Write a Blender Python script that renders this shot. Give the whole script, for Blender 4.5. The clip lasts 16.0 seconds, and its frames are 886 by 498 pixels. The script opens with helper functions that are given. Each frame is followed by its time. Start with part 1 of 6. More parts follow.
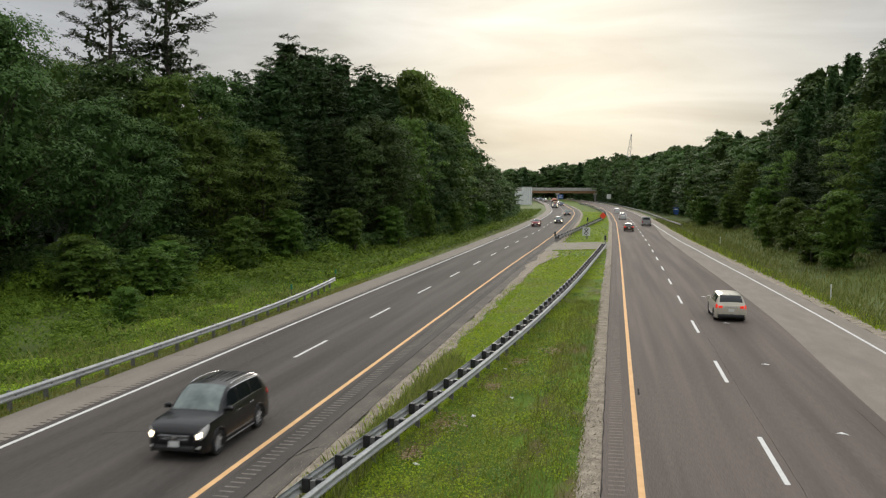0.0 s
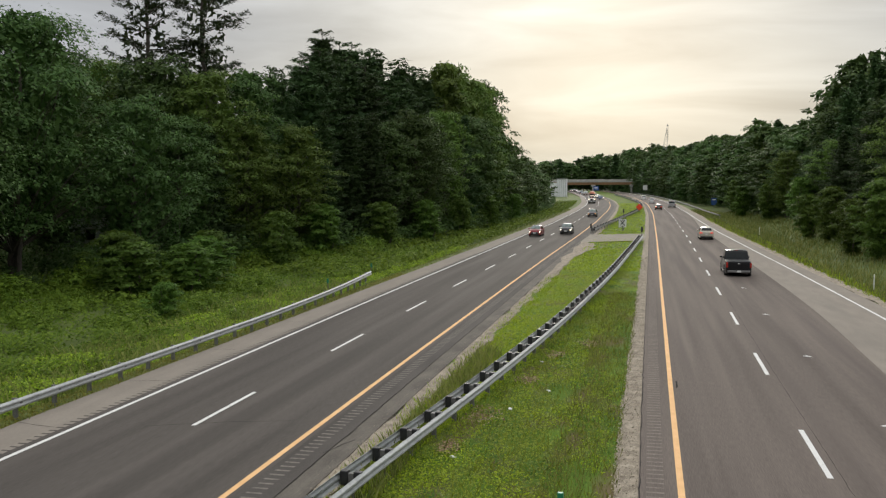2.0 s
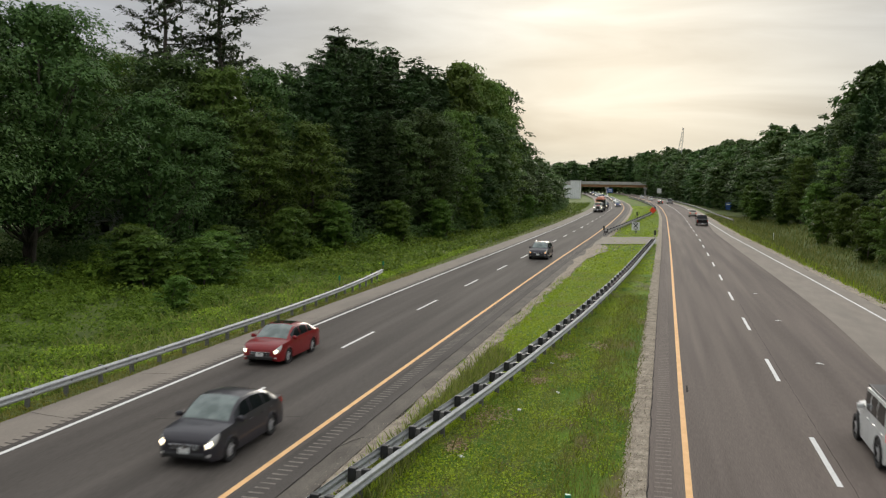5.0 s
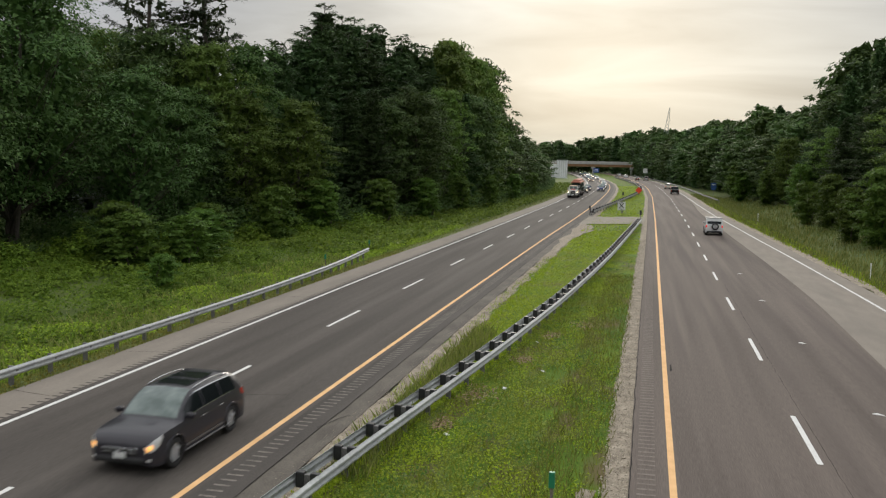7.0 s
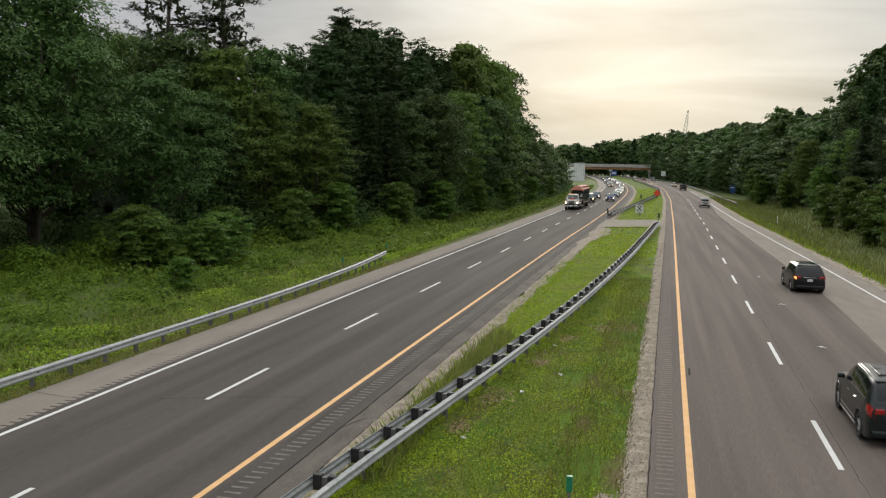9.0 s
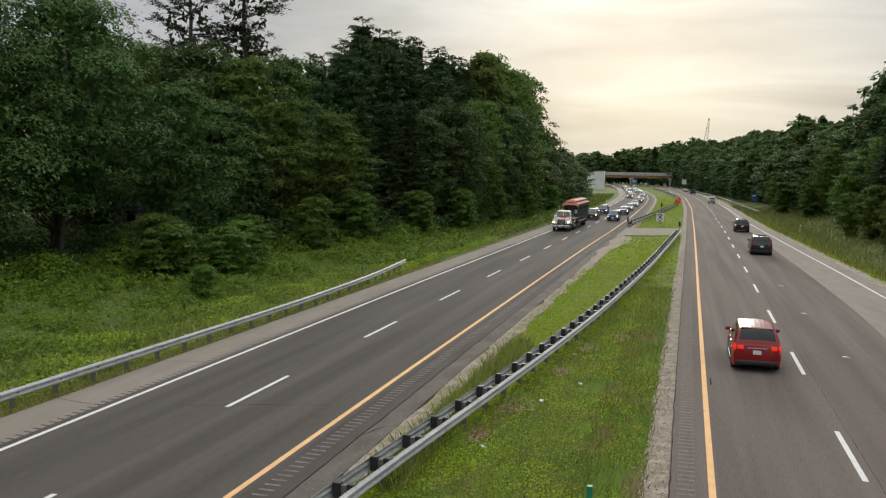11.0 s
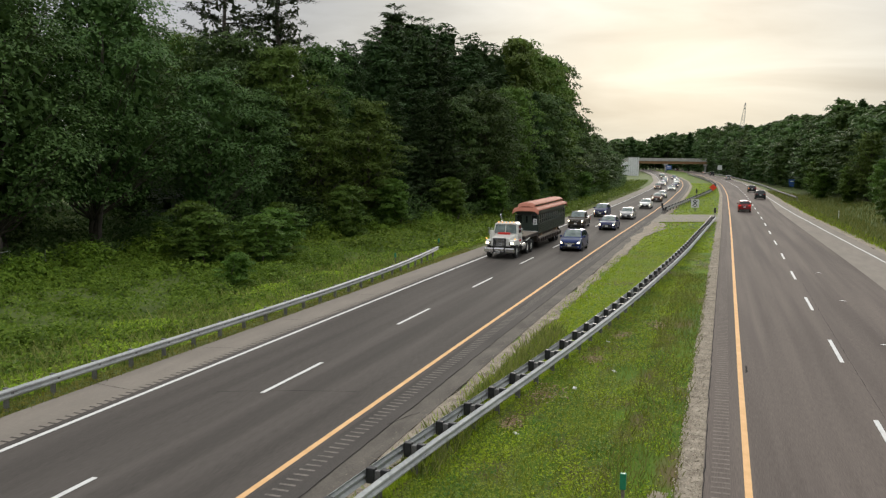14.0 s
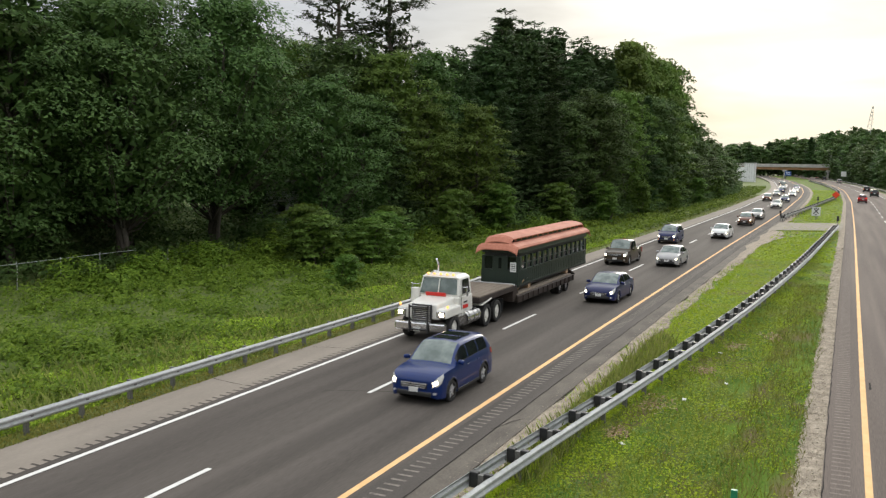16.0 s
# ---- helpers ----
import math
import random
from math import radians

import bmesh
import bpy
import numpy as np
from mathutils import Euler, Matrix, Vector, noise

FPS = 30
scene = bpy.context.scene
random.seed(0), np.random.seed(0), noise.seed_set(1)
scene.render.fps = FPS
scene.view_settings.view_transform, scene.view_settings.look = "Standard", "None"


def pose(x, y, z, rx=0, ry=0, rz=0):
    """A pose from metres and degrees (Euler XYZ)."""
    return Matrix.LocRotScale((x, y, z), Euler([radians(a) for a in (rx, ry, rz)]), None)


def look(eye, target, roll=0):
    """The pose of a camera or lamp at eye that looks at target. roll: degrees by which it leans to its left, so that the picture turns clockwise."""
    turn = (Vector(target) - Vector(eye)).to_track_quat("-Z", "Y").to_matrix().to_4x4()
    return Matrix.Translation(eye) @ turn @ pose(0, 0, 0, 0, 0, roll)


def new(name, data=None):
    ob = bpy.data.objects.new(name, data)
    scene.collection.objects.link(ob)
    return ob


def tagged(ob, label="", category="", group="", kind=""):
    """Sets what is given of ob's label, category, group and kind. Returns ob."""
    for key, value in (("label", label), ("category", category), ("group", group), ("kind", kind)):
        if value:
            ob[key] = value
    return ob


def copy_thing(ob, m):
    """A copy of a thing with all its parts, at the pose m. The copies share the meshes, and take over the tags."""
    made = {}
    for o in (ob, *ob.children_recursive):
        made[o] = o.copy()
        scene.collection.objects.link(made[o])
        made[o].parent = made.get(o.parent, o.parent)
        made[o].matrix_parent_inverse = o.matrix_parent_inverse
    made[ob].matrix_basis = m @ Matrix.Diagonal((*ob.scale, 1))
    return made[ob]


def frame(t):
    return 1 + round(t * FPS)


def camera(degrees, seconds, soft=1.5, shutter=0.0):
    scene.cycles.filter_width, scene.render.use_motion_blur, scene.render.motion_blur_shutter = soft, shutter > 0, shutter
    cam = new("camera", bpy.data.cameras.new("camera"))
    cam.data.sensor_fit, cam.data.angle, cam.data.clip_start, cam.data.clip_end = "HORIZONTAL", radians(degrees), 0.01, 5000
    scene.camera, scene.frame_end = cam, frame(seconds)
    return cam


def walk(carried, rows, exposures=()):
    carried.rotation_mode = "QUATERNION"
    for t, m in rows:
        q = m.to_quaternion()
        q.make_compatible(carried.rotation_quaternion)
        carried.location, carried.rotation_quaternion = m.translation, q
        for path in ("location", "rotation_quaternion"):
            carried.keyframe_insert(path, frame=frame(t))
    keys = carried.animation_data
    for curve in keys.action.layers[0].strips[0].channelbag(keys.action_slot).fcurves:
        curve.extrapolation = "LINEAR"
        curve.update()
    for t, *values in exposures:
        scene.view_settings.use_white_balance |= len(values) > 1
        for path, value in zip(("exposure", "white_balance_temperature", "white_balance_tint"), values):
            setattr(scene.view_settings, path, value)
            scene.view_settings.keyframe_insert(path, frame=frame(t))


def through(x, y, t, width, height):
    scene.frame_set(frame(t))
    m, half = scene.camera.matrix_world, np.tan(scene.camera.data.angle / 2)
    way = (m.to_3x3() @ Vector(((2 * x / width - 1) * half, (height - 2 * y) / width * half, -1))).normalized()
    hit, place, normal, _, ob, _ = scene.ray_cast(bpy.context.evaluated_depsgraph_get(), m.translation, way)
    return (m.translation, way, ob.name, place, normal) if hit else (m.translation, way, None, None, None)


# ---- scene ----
# ---- camera: hand-held on a bridge above the motorway, turning only ----
cam = camera(53.76, 16.0, soft=1.25, shutter=0.18)
walk(cam, [
    (0, pose(0, 0, 7.55, 86.041, -0.363, 10.485)),
    (0.5, pose(0, 0, 7.55, 86.186, -0.289, 10.294)),
    (1, pose(0, 0, 7.55, 85.913, 0.086, 10.994)),
    (1.5, pose(0, 0, 7.55, 85.568, 0.247, 11.977)),
    (2, pose(0, 0, 7.55, 85.591, 0.293, 12.751)),
    (2.5, pose(0, 0, 7.55, 86.045, 0.367, 13.494)),
    (3, pose(0, 0, 7.55, 86.116, -0.258, 13.736)),
    (3.5, pose(0, 0, 7.55, 86.110, -0.799, 13.719)),
    (4, pose(0, 0, 7.55, 85.899, -0.693, 13.782)),
    (6.5, pose(0, 0, 7.55, 84.728, -1.103, 12.969)),
    (7, pose(0, 0, 7.55, 84.180, -1.100, 12.750)),
    (7.5, pose(0, 0, 7.55, 83.957, -1.145, 12.891)),
    (8, pose(0, 0, 7.55, 84.092, -1.278, 13.231)),
    (8.5, pose(0, 0, 7.55, 84.178, -1.271, 13.614)),
    (9, pose(0, 0, 7.55, 84.360, -0.998, 13.871)),
    (11.5, pose(0, 0, 7.55, 84.912, -0.947, 15.302)),
    (12, pose(0, 0, 7.55, 84.846, -0.832, 15.316)),
    (12.5, pose(0, 0, 7.55, 84.612, -0.775, 15.458)),
    (13, pose(0, 0, 7.55, 84.158, -0.588, 15.848)),
    (13.5, pose(0, 0, 7.55, 83.926, -0.479, 16.392)),
    (14, pose(0, 0, 7.55, 84.012, -0.625, 17.267)),
    (14.5, pose(0, 0, 7.55, 84.116, -0.761, 18.178)),
    (15, pose(0, 0, 7.55, 84.164, -0.805, 19.472)),
    (15.5, pose(0, 0, 7.55, 84.053, -0.736, 21.315)),
    (16, pose(0, 0, 7.55, 84.223, -0.838, 24.322)),
], exposures=[(0, 0.28), (6.5, 0.25), (13.5, 0.28), (14.5, 0.44), (15, 0.57), (16, 0.70)])

# ---- world: broken overcast with a bright warm patch low ahead ----
SUN_AZ, SUN_EL = radians(-3.0), radians(13.0)   # azimuth from +y to the right
SUN_DIR = Vector((math.sin(SUN_AZ) * math.cos(SUN_EL), math.cos(SUN_AZ) * math.cos(SUN_EL), math.sin(SUN_EL)))


def make_world():
    w = bpy.data.worlds.new("overcast_sky")
    scene.world = w
    w.use_nodes = True
    nt = w.node_tree
    nt.nodes.clear()
    N, L = nt.nodes.new, nt.links.new
    out, bg = N("ShaderNodeOutputWorld"), N("ShaderNodeBackground")
    co = N("ShaderNodeTexCoord")
    sky = N("ShaderNodeTexSky")
    sky.sky_type, sky.sun_disc = "NISHITA", False
    sky.sun_elevation, sky.sun_rotation = SUN_EL, SUN_AZ
    sky.dust_density = 4.0
    dim = N("ShaderNodeMix"); dim.data_type, dim.blend_type = "RGBA", "MULTIPLY"
    dim.inputs["Factor"].default_value = 1.0
    dim.inputs["B"].default_value = (0.03, 0.03, 0.03, 1)
    L(sky.outputs[0], dim.inputs["A"])
    # cloud sheet: grey above, warm and brighter towards the horizon
    sep = N("ShaderNodeSeparateXYZ"); L(co.outputs["Generated"], sep.inputs[0])
    ramp = N("ShaderNodeValToRGB")
    e = ramp.color_ramp.elements
    e[0].position, e[0].color = 0.0, (0.43, 0.425, 0.38, 1)
    e[1].position, e[1].color = 1.0, (1.34, 1.36, 1.38, 1)
    for pos, col in ((0.06, (0.425, 0.43, 0.42, 1)), (0.16, (0.415, 0.435, 0.465, 1)), (0.28, (0.54, 0.555, 0.58, 1)), (0.6, (1.08, 1.10, 1.12, 1))):
        k = e.new(pos); k.color = col
    L(sep.outputs["Z"], ramp.inputs[0])
    # glow round the hidden sun
    dot = N("ShaderNodeVectorMath"); dot.operation = "DOT_PRODUCT"
    dot.inputs[1].default_value = SUN_DIR
    L(co.outputs["Generated"], dot.inputs[0])
    gr = N("ShaderNodeMapRange")
    gr.inputs["From Min"].default_value, gr.inputs["From Max"].default_value = 0.86, 1.0
    L(dot.outputs["Value"], gr.inputs["Value"])
    pw = N("ShaderNodeMath"); pw.operation = "POWER"; pw.inputs[1].default_value = 2.0
    L(gr.outputs[0], pw.inputs[0])
    glow = N("ShaderNodeMix"); glow.data_type, glow.blend_type = "RGBA", "ADD"
    glow.inputs["B"].default_value = (0.225, 0.225, 0.165, 1)
    L(pw.outputs[0], glow.inputs["Factor"]); L(ramp.outputs[0], glow.inputs["A"])
    # long flat cloud banks
    mp = N("ShaderNodeMapping"); mp.inputs["Scale"].default_value, mp.inputs["Rotation"].default_value = (1.5, 1.5, 8.0), (0.05, -0.07, 0.3)
    L(co.outputs["Generated"], mp.inputs[0])
    nz = N("ShaderNodeTexNoise")
    nz.inputs["Scale"].default_value, nz.inputs["Detail"].default_value = 2.6, 9.0
    nz.inputs["Distortion"].default_value = 0.6
    L(mp.outputs[0], nz.inputs["Vector"])
    cr = N("ShaderNodeMapRange")
    cr.inputs["From Min"].default_value, cr.inputs["From Max"].default_value = 0.3, 0.7
    cr.inputs["To Min"].default_value, cr.inputs["To Max"].default_value = 0.76, 1.14
    L(nz.outputs[0], cr.inputs["Value"])
    mul = N("ShaderNodeVectorMath"); mul.operation = "SCALE"
    L(glow.outputs["Result"], mul.inputs[0]); L(cr.outputs[0], mul.inputs["Scale"])
    # thin breaks in the cloud let a little blue sky through
    mix = N("ShaderNodeMix"); mix.data_type = "RGBA"
    mix.inputs["Factor"].default_value = 0.88
    L(dim.outputs["Result"], mix.inputs["A"]); L(mul.outputs[0], mix.inputs["B"])
    L(mix.outputs["Result"], bg.inputs["Color"])
    bg.inputs["Strength"].default_value = 1.0
    L(bg.outputs[0], out.inputs[0])


make_world()
sun = new("sun", bpy.data.lights.new("sun", "SUN"))
sun.data.energy, sun.data.angle, sun.data.color = 0.9, radians(14), (1.0, 0.93, 0.82)
sun.matrix_world = look((0, 0, 60), Vector((0, 0, 60)) - SUN_DIR)

# ---- materials ----


def mat(name, c1, c2, scale=4.0, rough=0.8, metal=0.0, bump=0.0, fine=60.0, spread=(0.35, 0.65), coat=0.0, stretch=(1, 1, 1), rand=0.0, spec=0.5, third=None):
    """Two colours mixed by a coarse and a fine grain, at real-world size."""
    m = bpy.data.materials.new(name)
    m.use_nodes = True
    nt = m.node_tree
    N, L = nt.nodes.new, nt.links.new
    b = nt.nodes["Principled BSDF"]
    co, mp = N("ShaderNodeTexCoord"), N("ShaderNodeMapping")
    mp.inputs["Scale"].default_value = stretch
    L(co.outputs["Object"], mp.inputs[0])
    n1, n2 = N("ShaderNodeTexNoise"), N("ShaderNodeTexNoise")
    n1.inputs["Scale"].default_value, n1.inputs["Detail"].default_value = scale, 6.0
    n2.inputs["Scale"].default_value, n2.inputs["Detail"].default_value = fine, 3.0
    L(mp.outputs[0], n1.inputs["Vector"]); L(mp.outputs[0], n2.inputs["Vector"])
    add = N("ShaderNodeMath"); add.operation = "MULTIPLY_ADD"
    add.inputs[1].default_value = 0.45
    L(n2.outputs[0], add.inputs[0])
    h = N("ShaderNodeMath"); h.operation = "MULTIPLY"; h.inputs[1].default_value = 0.55
    L(n1.outputs[0], h.inputs[0]); L(h.outputs[0], add.inputs[2])
    r = N("ShaderNodeMapRange")
    r.inputs["From Min"].default_value, r.inputs["From Max"].default_value = spread
    L(add.outputs[0], r.inputs["Value"])
    mx = N("ShaderNodeMix"); mx.data_type = "RGBA"
    mx.inputs["A"].default_value, mx.inputs["B"].default_value = (*c1, 1), (*c2, 1)
    L(r.outputs[0], mx.inputs["Factor"])
    top = mx
    if third:
        # a third colour in large worn patches: (colour, scale, low, high)
        col, sc, lo, hi = third
        n3, r3, top = N("ShaderNodeTexNoise"), N("ShaderNodeMapRange"), N("ShaderNodeMix")
        n3.inputs["Scale"].default_value, n3.inputs["Detail"].default_value = sc, 5.0
        L(mp.outputs[0], n3.inputs["Vector"])
        r3.inputs["From Min"].default_value, r3.inputs["From Max"].default_value = lo, hi
        L(n3.outputs[0], r3.inputs["Value"])
        top.data_type = "RGBA"
        top.inputs["B"].default_value = (*col, 1)
        L(mx.outputs["Result"], top.inputs["A"]); L(r3.outputs[0], top.inputs["Factor"])
    L(top.outputs["Result"], b.inputs["Base Color"])
    b.inputs["Roughness"].default_value, b.inputs["Metallic"].default_value = rough, metal
    b.inputs["Coat Weight"].default_value, b.inputs["Coat Roughness"].default_value = coat, 0.04
    b.inputs["Specular IOR Level"].default_value = spec
    if bump:
        bp = N("ShaderNodeBump")
        bp.inputs["Strength"].default_value, bp.inputs["Distance"].default_value = bump, 0.02
        L(n2.outputs[0], bp.inputs["Height"]); L(bp.outputs[0], b.inputs["Normal"])
    return m


def leafmat(name, c1, c2, through=0.25, rough=0.55):
    """Foliage: each leaf a shade of its own, each plant a little different; light shines through."""
    m = bpy.data.materials.new(name)
    m.use_nodes = True
    nt = m.node_tree
    N, L = nt.nodes.new, nt.links.new
    b, out = nt.nodes["Principled BSDF"], nt.nodes["Material Output"]
    geo, info = N("ShaderNodeNewGeometry"), N("ShaderNodeObjectInfo")
    mx = N("ShaderNodeMix"); mx.data_type = "RGBA"
    mx.inputs["A"].default_value, mx.inputs["B"].default_value = (*c1, 1), (*c2, 1)
    L(geo.outputs["Random Per Island"], mx.inputs["Factor"])
    hs = N("ShaderNodeHueSaturation")
    mr = N("ShaderNodeMapRange")
    mr.inputs["To Min"].default_value, mr.inputs["To Max"].default_value = 0.75, 1.3
    L(info.outputs["Random"], mr.inputs["Value"]); L(mr.outputs[0], hs.inputs["Value"])
    mh = N("ShaderNodeMapRange")
    mh.inputs["To Min"].default_value, mh.inputs["To Max"].default_value = 0.485, 0.515
    L(info.outputs["Random"], mh.inputs["Value"]); L(mh.outputs[0], hs.inputs["Hue"])
    L(mx.outputs["Result"], hs.inputs["Color"])
    L(hs.outputs[0], b.inputs["Base Color"])
    b.inputs["Roughness"].default_value = rough
    b.inputs["Specular IOR Level"].default_value = 0.12
    tr = N("ShaderNodeBsdfTranslucent"); L(hs.outputs[0], tr.inputs["Color"])
    ms = N("ShaderNodeMixShader"); ms.inputs[0].default_value = through
    L(b.outputs[0], ms.inputs[1]); L(tr.outputs[0], ms.inputs[2]); L(ms.outputs[0], out.inputs["Surface"])
    return m


def glowmat(name, col, power):
    m = bpy.data.materials.new(name)
    m.use_nodes = True
    b = m.node_tree.nodes["Principled BSDF"]
    b.inputs["Base Color"].default_value = (*col, 1)
    b.inputs["Emission Color"].default_value = (*col, 1)
    b.inputs["Emission Strength"].default_value = power
    b.inputs["Roughness"].default_value = 0.2
    return m


M = {}
M["asphalt"] = mat("asphalt_dark", (0.062, 0.0545, 0.048), (0.108, 0.095, 0.084), 1.1, 0.9, bump=0.3, fine=70, stretch=(1, 0.035, 1), spread=(0.38, 0.62), third=((0.060, 0.053, 0.047), 0.5, 0.54, 0.78), spec=0.15)
M["asphalt_right"] = mat("asphalt_worn", (0.094, 0.077, 0.067), (0.158, 0.130, 0.112), 1.1, 0.9, bump=0.3, fine=70, stretch=(1, 0.03, 1), spread=(0.38, 0.62), third=((0.088, 0.072, 0.065), 0.6, 0.52, 0.76), spec=0.15)
M["asphalt_light"] = mat("asphalt_pale", (0.185, 0.160, 0.134), (0.285, 0.252, 0.212), 1.6, 0.9, bump=0.4, fine=22, stretch=(1, 0.25, 1), spread=(0.2, 0.8), third=((0.175, 0.155, 0.133), 0.5, 0.5, 0.9), spec=0.15)
M["asphalt_edge"] = mat("asphalt_shoulder", (0.052, 0.046, 0.042), (0.105, 0.094, 0.084), 0.8, 0.9, bump=0.3, fine=80, stretch=(1, 0.2, 1), spec=0.15)
M["asphalt_worn_edge"] = mat("asphalt_old_edge", (0.072, 0.064, 0.056), (0.165, 0.146, 0.122), 1.2, 0.9, bump=0.4, fine=45, stretch=(1, 0.4, 1), spec=0.15)
M["gravel"] = mat("gravel", (0.15, 0.125, 0.095), (0.43, 0.37, 0.29), 2.0, 0.95, bump=0.5, fine=55, spread=(0.36, 0.64), spec=0.1)
M["crossover"] = mat("crossover_paving", (0.22, 0.195, 0.155), (0.33, 0.30, 0.245), 0.8, 0.95, bump=0.3, fine=30, spec=0.1)
M["paint_white"] = mat("paint_white", (0.50, 0.49, 0.47), (0.66, 0.655, 0.63), 3, 0.8, fine=40, spread=(0.3, 0.5), spec=0.15)
M["paint_yellow"] = mat("paint_yellow", (0.68, 0.40, 0.18), (0.82, 0.52, 0.26), 2, 0.85, fine=40, spec=0.12)
M["ground"] = mat("grass_ground", (0.055, 0.085, 0.014), (0.130, 0.165, 0.030), 0.5, 0.95, bump=0.8, fine=14)
M["median"] = mat("mown_grass", (0.055, 0.105, 0.012), (0.135, 0.215, 0.024), 0.5, 0.95, bump=0.8, fine=22, stretch=(1, 0.4, 1), third=((0.135, 0.105, 0.055), 0.8, 0.48, 0.66), spec=0.1)
M["steel"] = mat("galvanised_steel", (0.30, 0.31, 0.31), (0.46, 0.47, 0.46), 1.0, 0.6, 0.25, fine=9, spec=0.3)
M["steel_dark"] = mat("weathered_steel", (0.12, 0.12, 0.12), (0.24, 0.23, 0.22), 3.0, 0.6, 0.5, fine=20)
M["steel_old"] = mat("weathered_rail", (0.17, 0.17, 0.165), (0.28, 0.28, 0.27), 1.0, 0.7, 0.15, fine=9, spec=0.2)
M["block"] = mat("black_plastic", (0.012, 0.012, 0.013), (0.03, 0.03, 0.03), 5.0, 0.5)
M["bark"] = mat("bark", (0.05, 0.042, 0.034), (0.13, 0.11, 0.09), 3.0, 0.95, bump=0.8, fine=18, stretch=(1, 1, 0.2))
M["leaf"] = leafmat("broadleaf", (0.044, 0.082, 0.022), (0.085, 0.136, 0.036), 0.25)
M["leaf_light"] = leafmat("broadleaf_light", (0.080, 0.136, 0.026), (0.138, 0.202, 0.042), 0.35)
M["needle"] = leafmat("pine_needles", (0.036, 0.068, 0.024), (0.064, 0.104, 0.034), 0.2)
M["spruce"] = leafmat("spruce_needles", (0.026, 0.042, 0.018), (0.058, 0.078, 0.030), 0.1)
M["shrub"] = leafmat("shrub_leaves", (0.058, 0.108, 0.018), (0.122, 0.195, 0.034), 0.35)
M["weed"] = leafmat("weeds", (0.075, 0.140, 0.016), (0.195, 0.290, 0.034), 0.35)
M["bramble"] = leafmat("brambles", (0.080, 0.155, 0.016), (0.205, 0.315, 0.038), 0.35)
M["grassblade"] = leafmat("grass_blades", (0.170, 0.265, 0.010), (0.38, 0.48, 0.030), 0.4)
M["clover"] = leafmat("clover", (0.125, 0.175, 0.018), (0.275, 0.325, 0.042), 0.35)
M["weed_light"] = leafmat("weeds_light", (0.13, 0.21, 0.015), (0.34, 0.43, 0.04), 0.35)
M["grass_dull"] = leafmat("dull_grass", (0.080, 0.105, 0.022), (0.205, 0.195, 0.062), 0.35)
M["moss"] = leafmat("verge_moss", (0.14, 0.15, 0.02), (0.30, 0.29, 0.05), 0.3)
M["grass_dry"] = leafmat("tall_grass", (0.11, 0.145, 0.03), (0.27, 0.27, 0.085), 0.35)
M["concrete"] = mat("concrete", (0.30, 0.29, 0.27), (0.46, 0.45, 0.42), 0.6, 0.9, bump=0.3, fine=12)
M["rust_girder"] = mat("weathered_girder", (0.24, 0.13, 0.06), (0.36, 0.20, 0.10), 0.5, 0.8, fine=8)
M["white_panel"] = mat("white_panel", (0.62, 0.63, 0.64), (0.76, 0.77, 0.78), 0.4, 0.5, fine=6)
M["wood"] = mat("weathered_wood", (0.12, 0.10, 0.08), (0.24, 0.21, 0.17), 2.0, 0.9, fine=20)

# ---- mesh helpers ----


def mesh_ob(name, verts, faces, material, parent=None, label="", smooth=False):
    me = bpy.data.meshes.new(name)
    me.from_pydata([tuple(v) for v in verts], [], [tuple(f) for f in faces])
    for x in (material if isinstance(material, (list, tuple)) else [material]):
        me.materials.append(x)
    if smooth:
        me.polygons.foreach_set("use_smooth", [True] * len(me.polygons))
    me.update()
    ob = new(name, me)
    ob.parent = parent
    if label:
        ob["label"] = label
    return ob


def part(name, bm, material, parent, label="", smooth=False):
    me = bpy.data.meshes.new(name)
    bmesh.ops.recalc_face_normals(bm, faces=bm.faces)
    bm.to_mesh(me)
    bm.free()
    me.materials.append(material)
    if smooth:
        me.polygons.foreach_set("use_smooth", [True] * len(me.polygons))
    ob = new(name, me)
    ob.parent = parent
    if label:
        ob["label"] = label
    return ob


def add_box(bm, size, at=(0, 0, 0), rot=(0, 0, 0), bevel=0.0):
    g = bmesh.ops.create_cube(bm, size=1.0, matrix=pose(*at, *rot) @ Matrix.Diagonal((*size, 1)))
    if bevel:
        es = list({e for v in g["verts"] for e in v.link_edges})
        bmesh.ops.bevel(bm, geom=es, offset=bevel, segments=2, affect="EDGES", profile=0.5)
    return bm


def add_cyl(bm, r, h, at=(0, 0, 0), rot=(0, 0, 0), r2=None, seg=20):
    bmesh.ops.create_cone(bm, cap_ends=True, segments=seg, radius1=r, radius2=r if r2 is None else r2, depth=h, matrix=pose(*at, *rot))
    return bm


def box(size, at=(0, 0, 0), rot=(0, 0, 0), bevel=0.0):
    return add_box(bmesh.new(), size, at, rot, bevel)


def cyl(r, h, at=(0, 0, 0), rot=(0, 0, 0), r2=None, seg=20):
    return add_cyl(bmesh.new(), r, h, at, rot, r2, seg)


def empty(name, label, category, group=""):
    return tagged(new(name), label, category, group)

# ---- the alignment: offsets of the lines across the road, along y ----


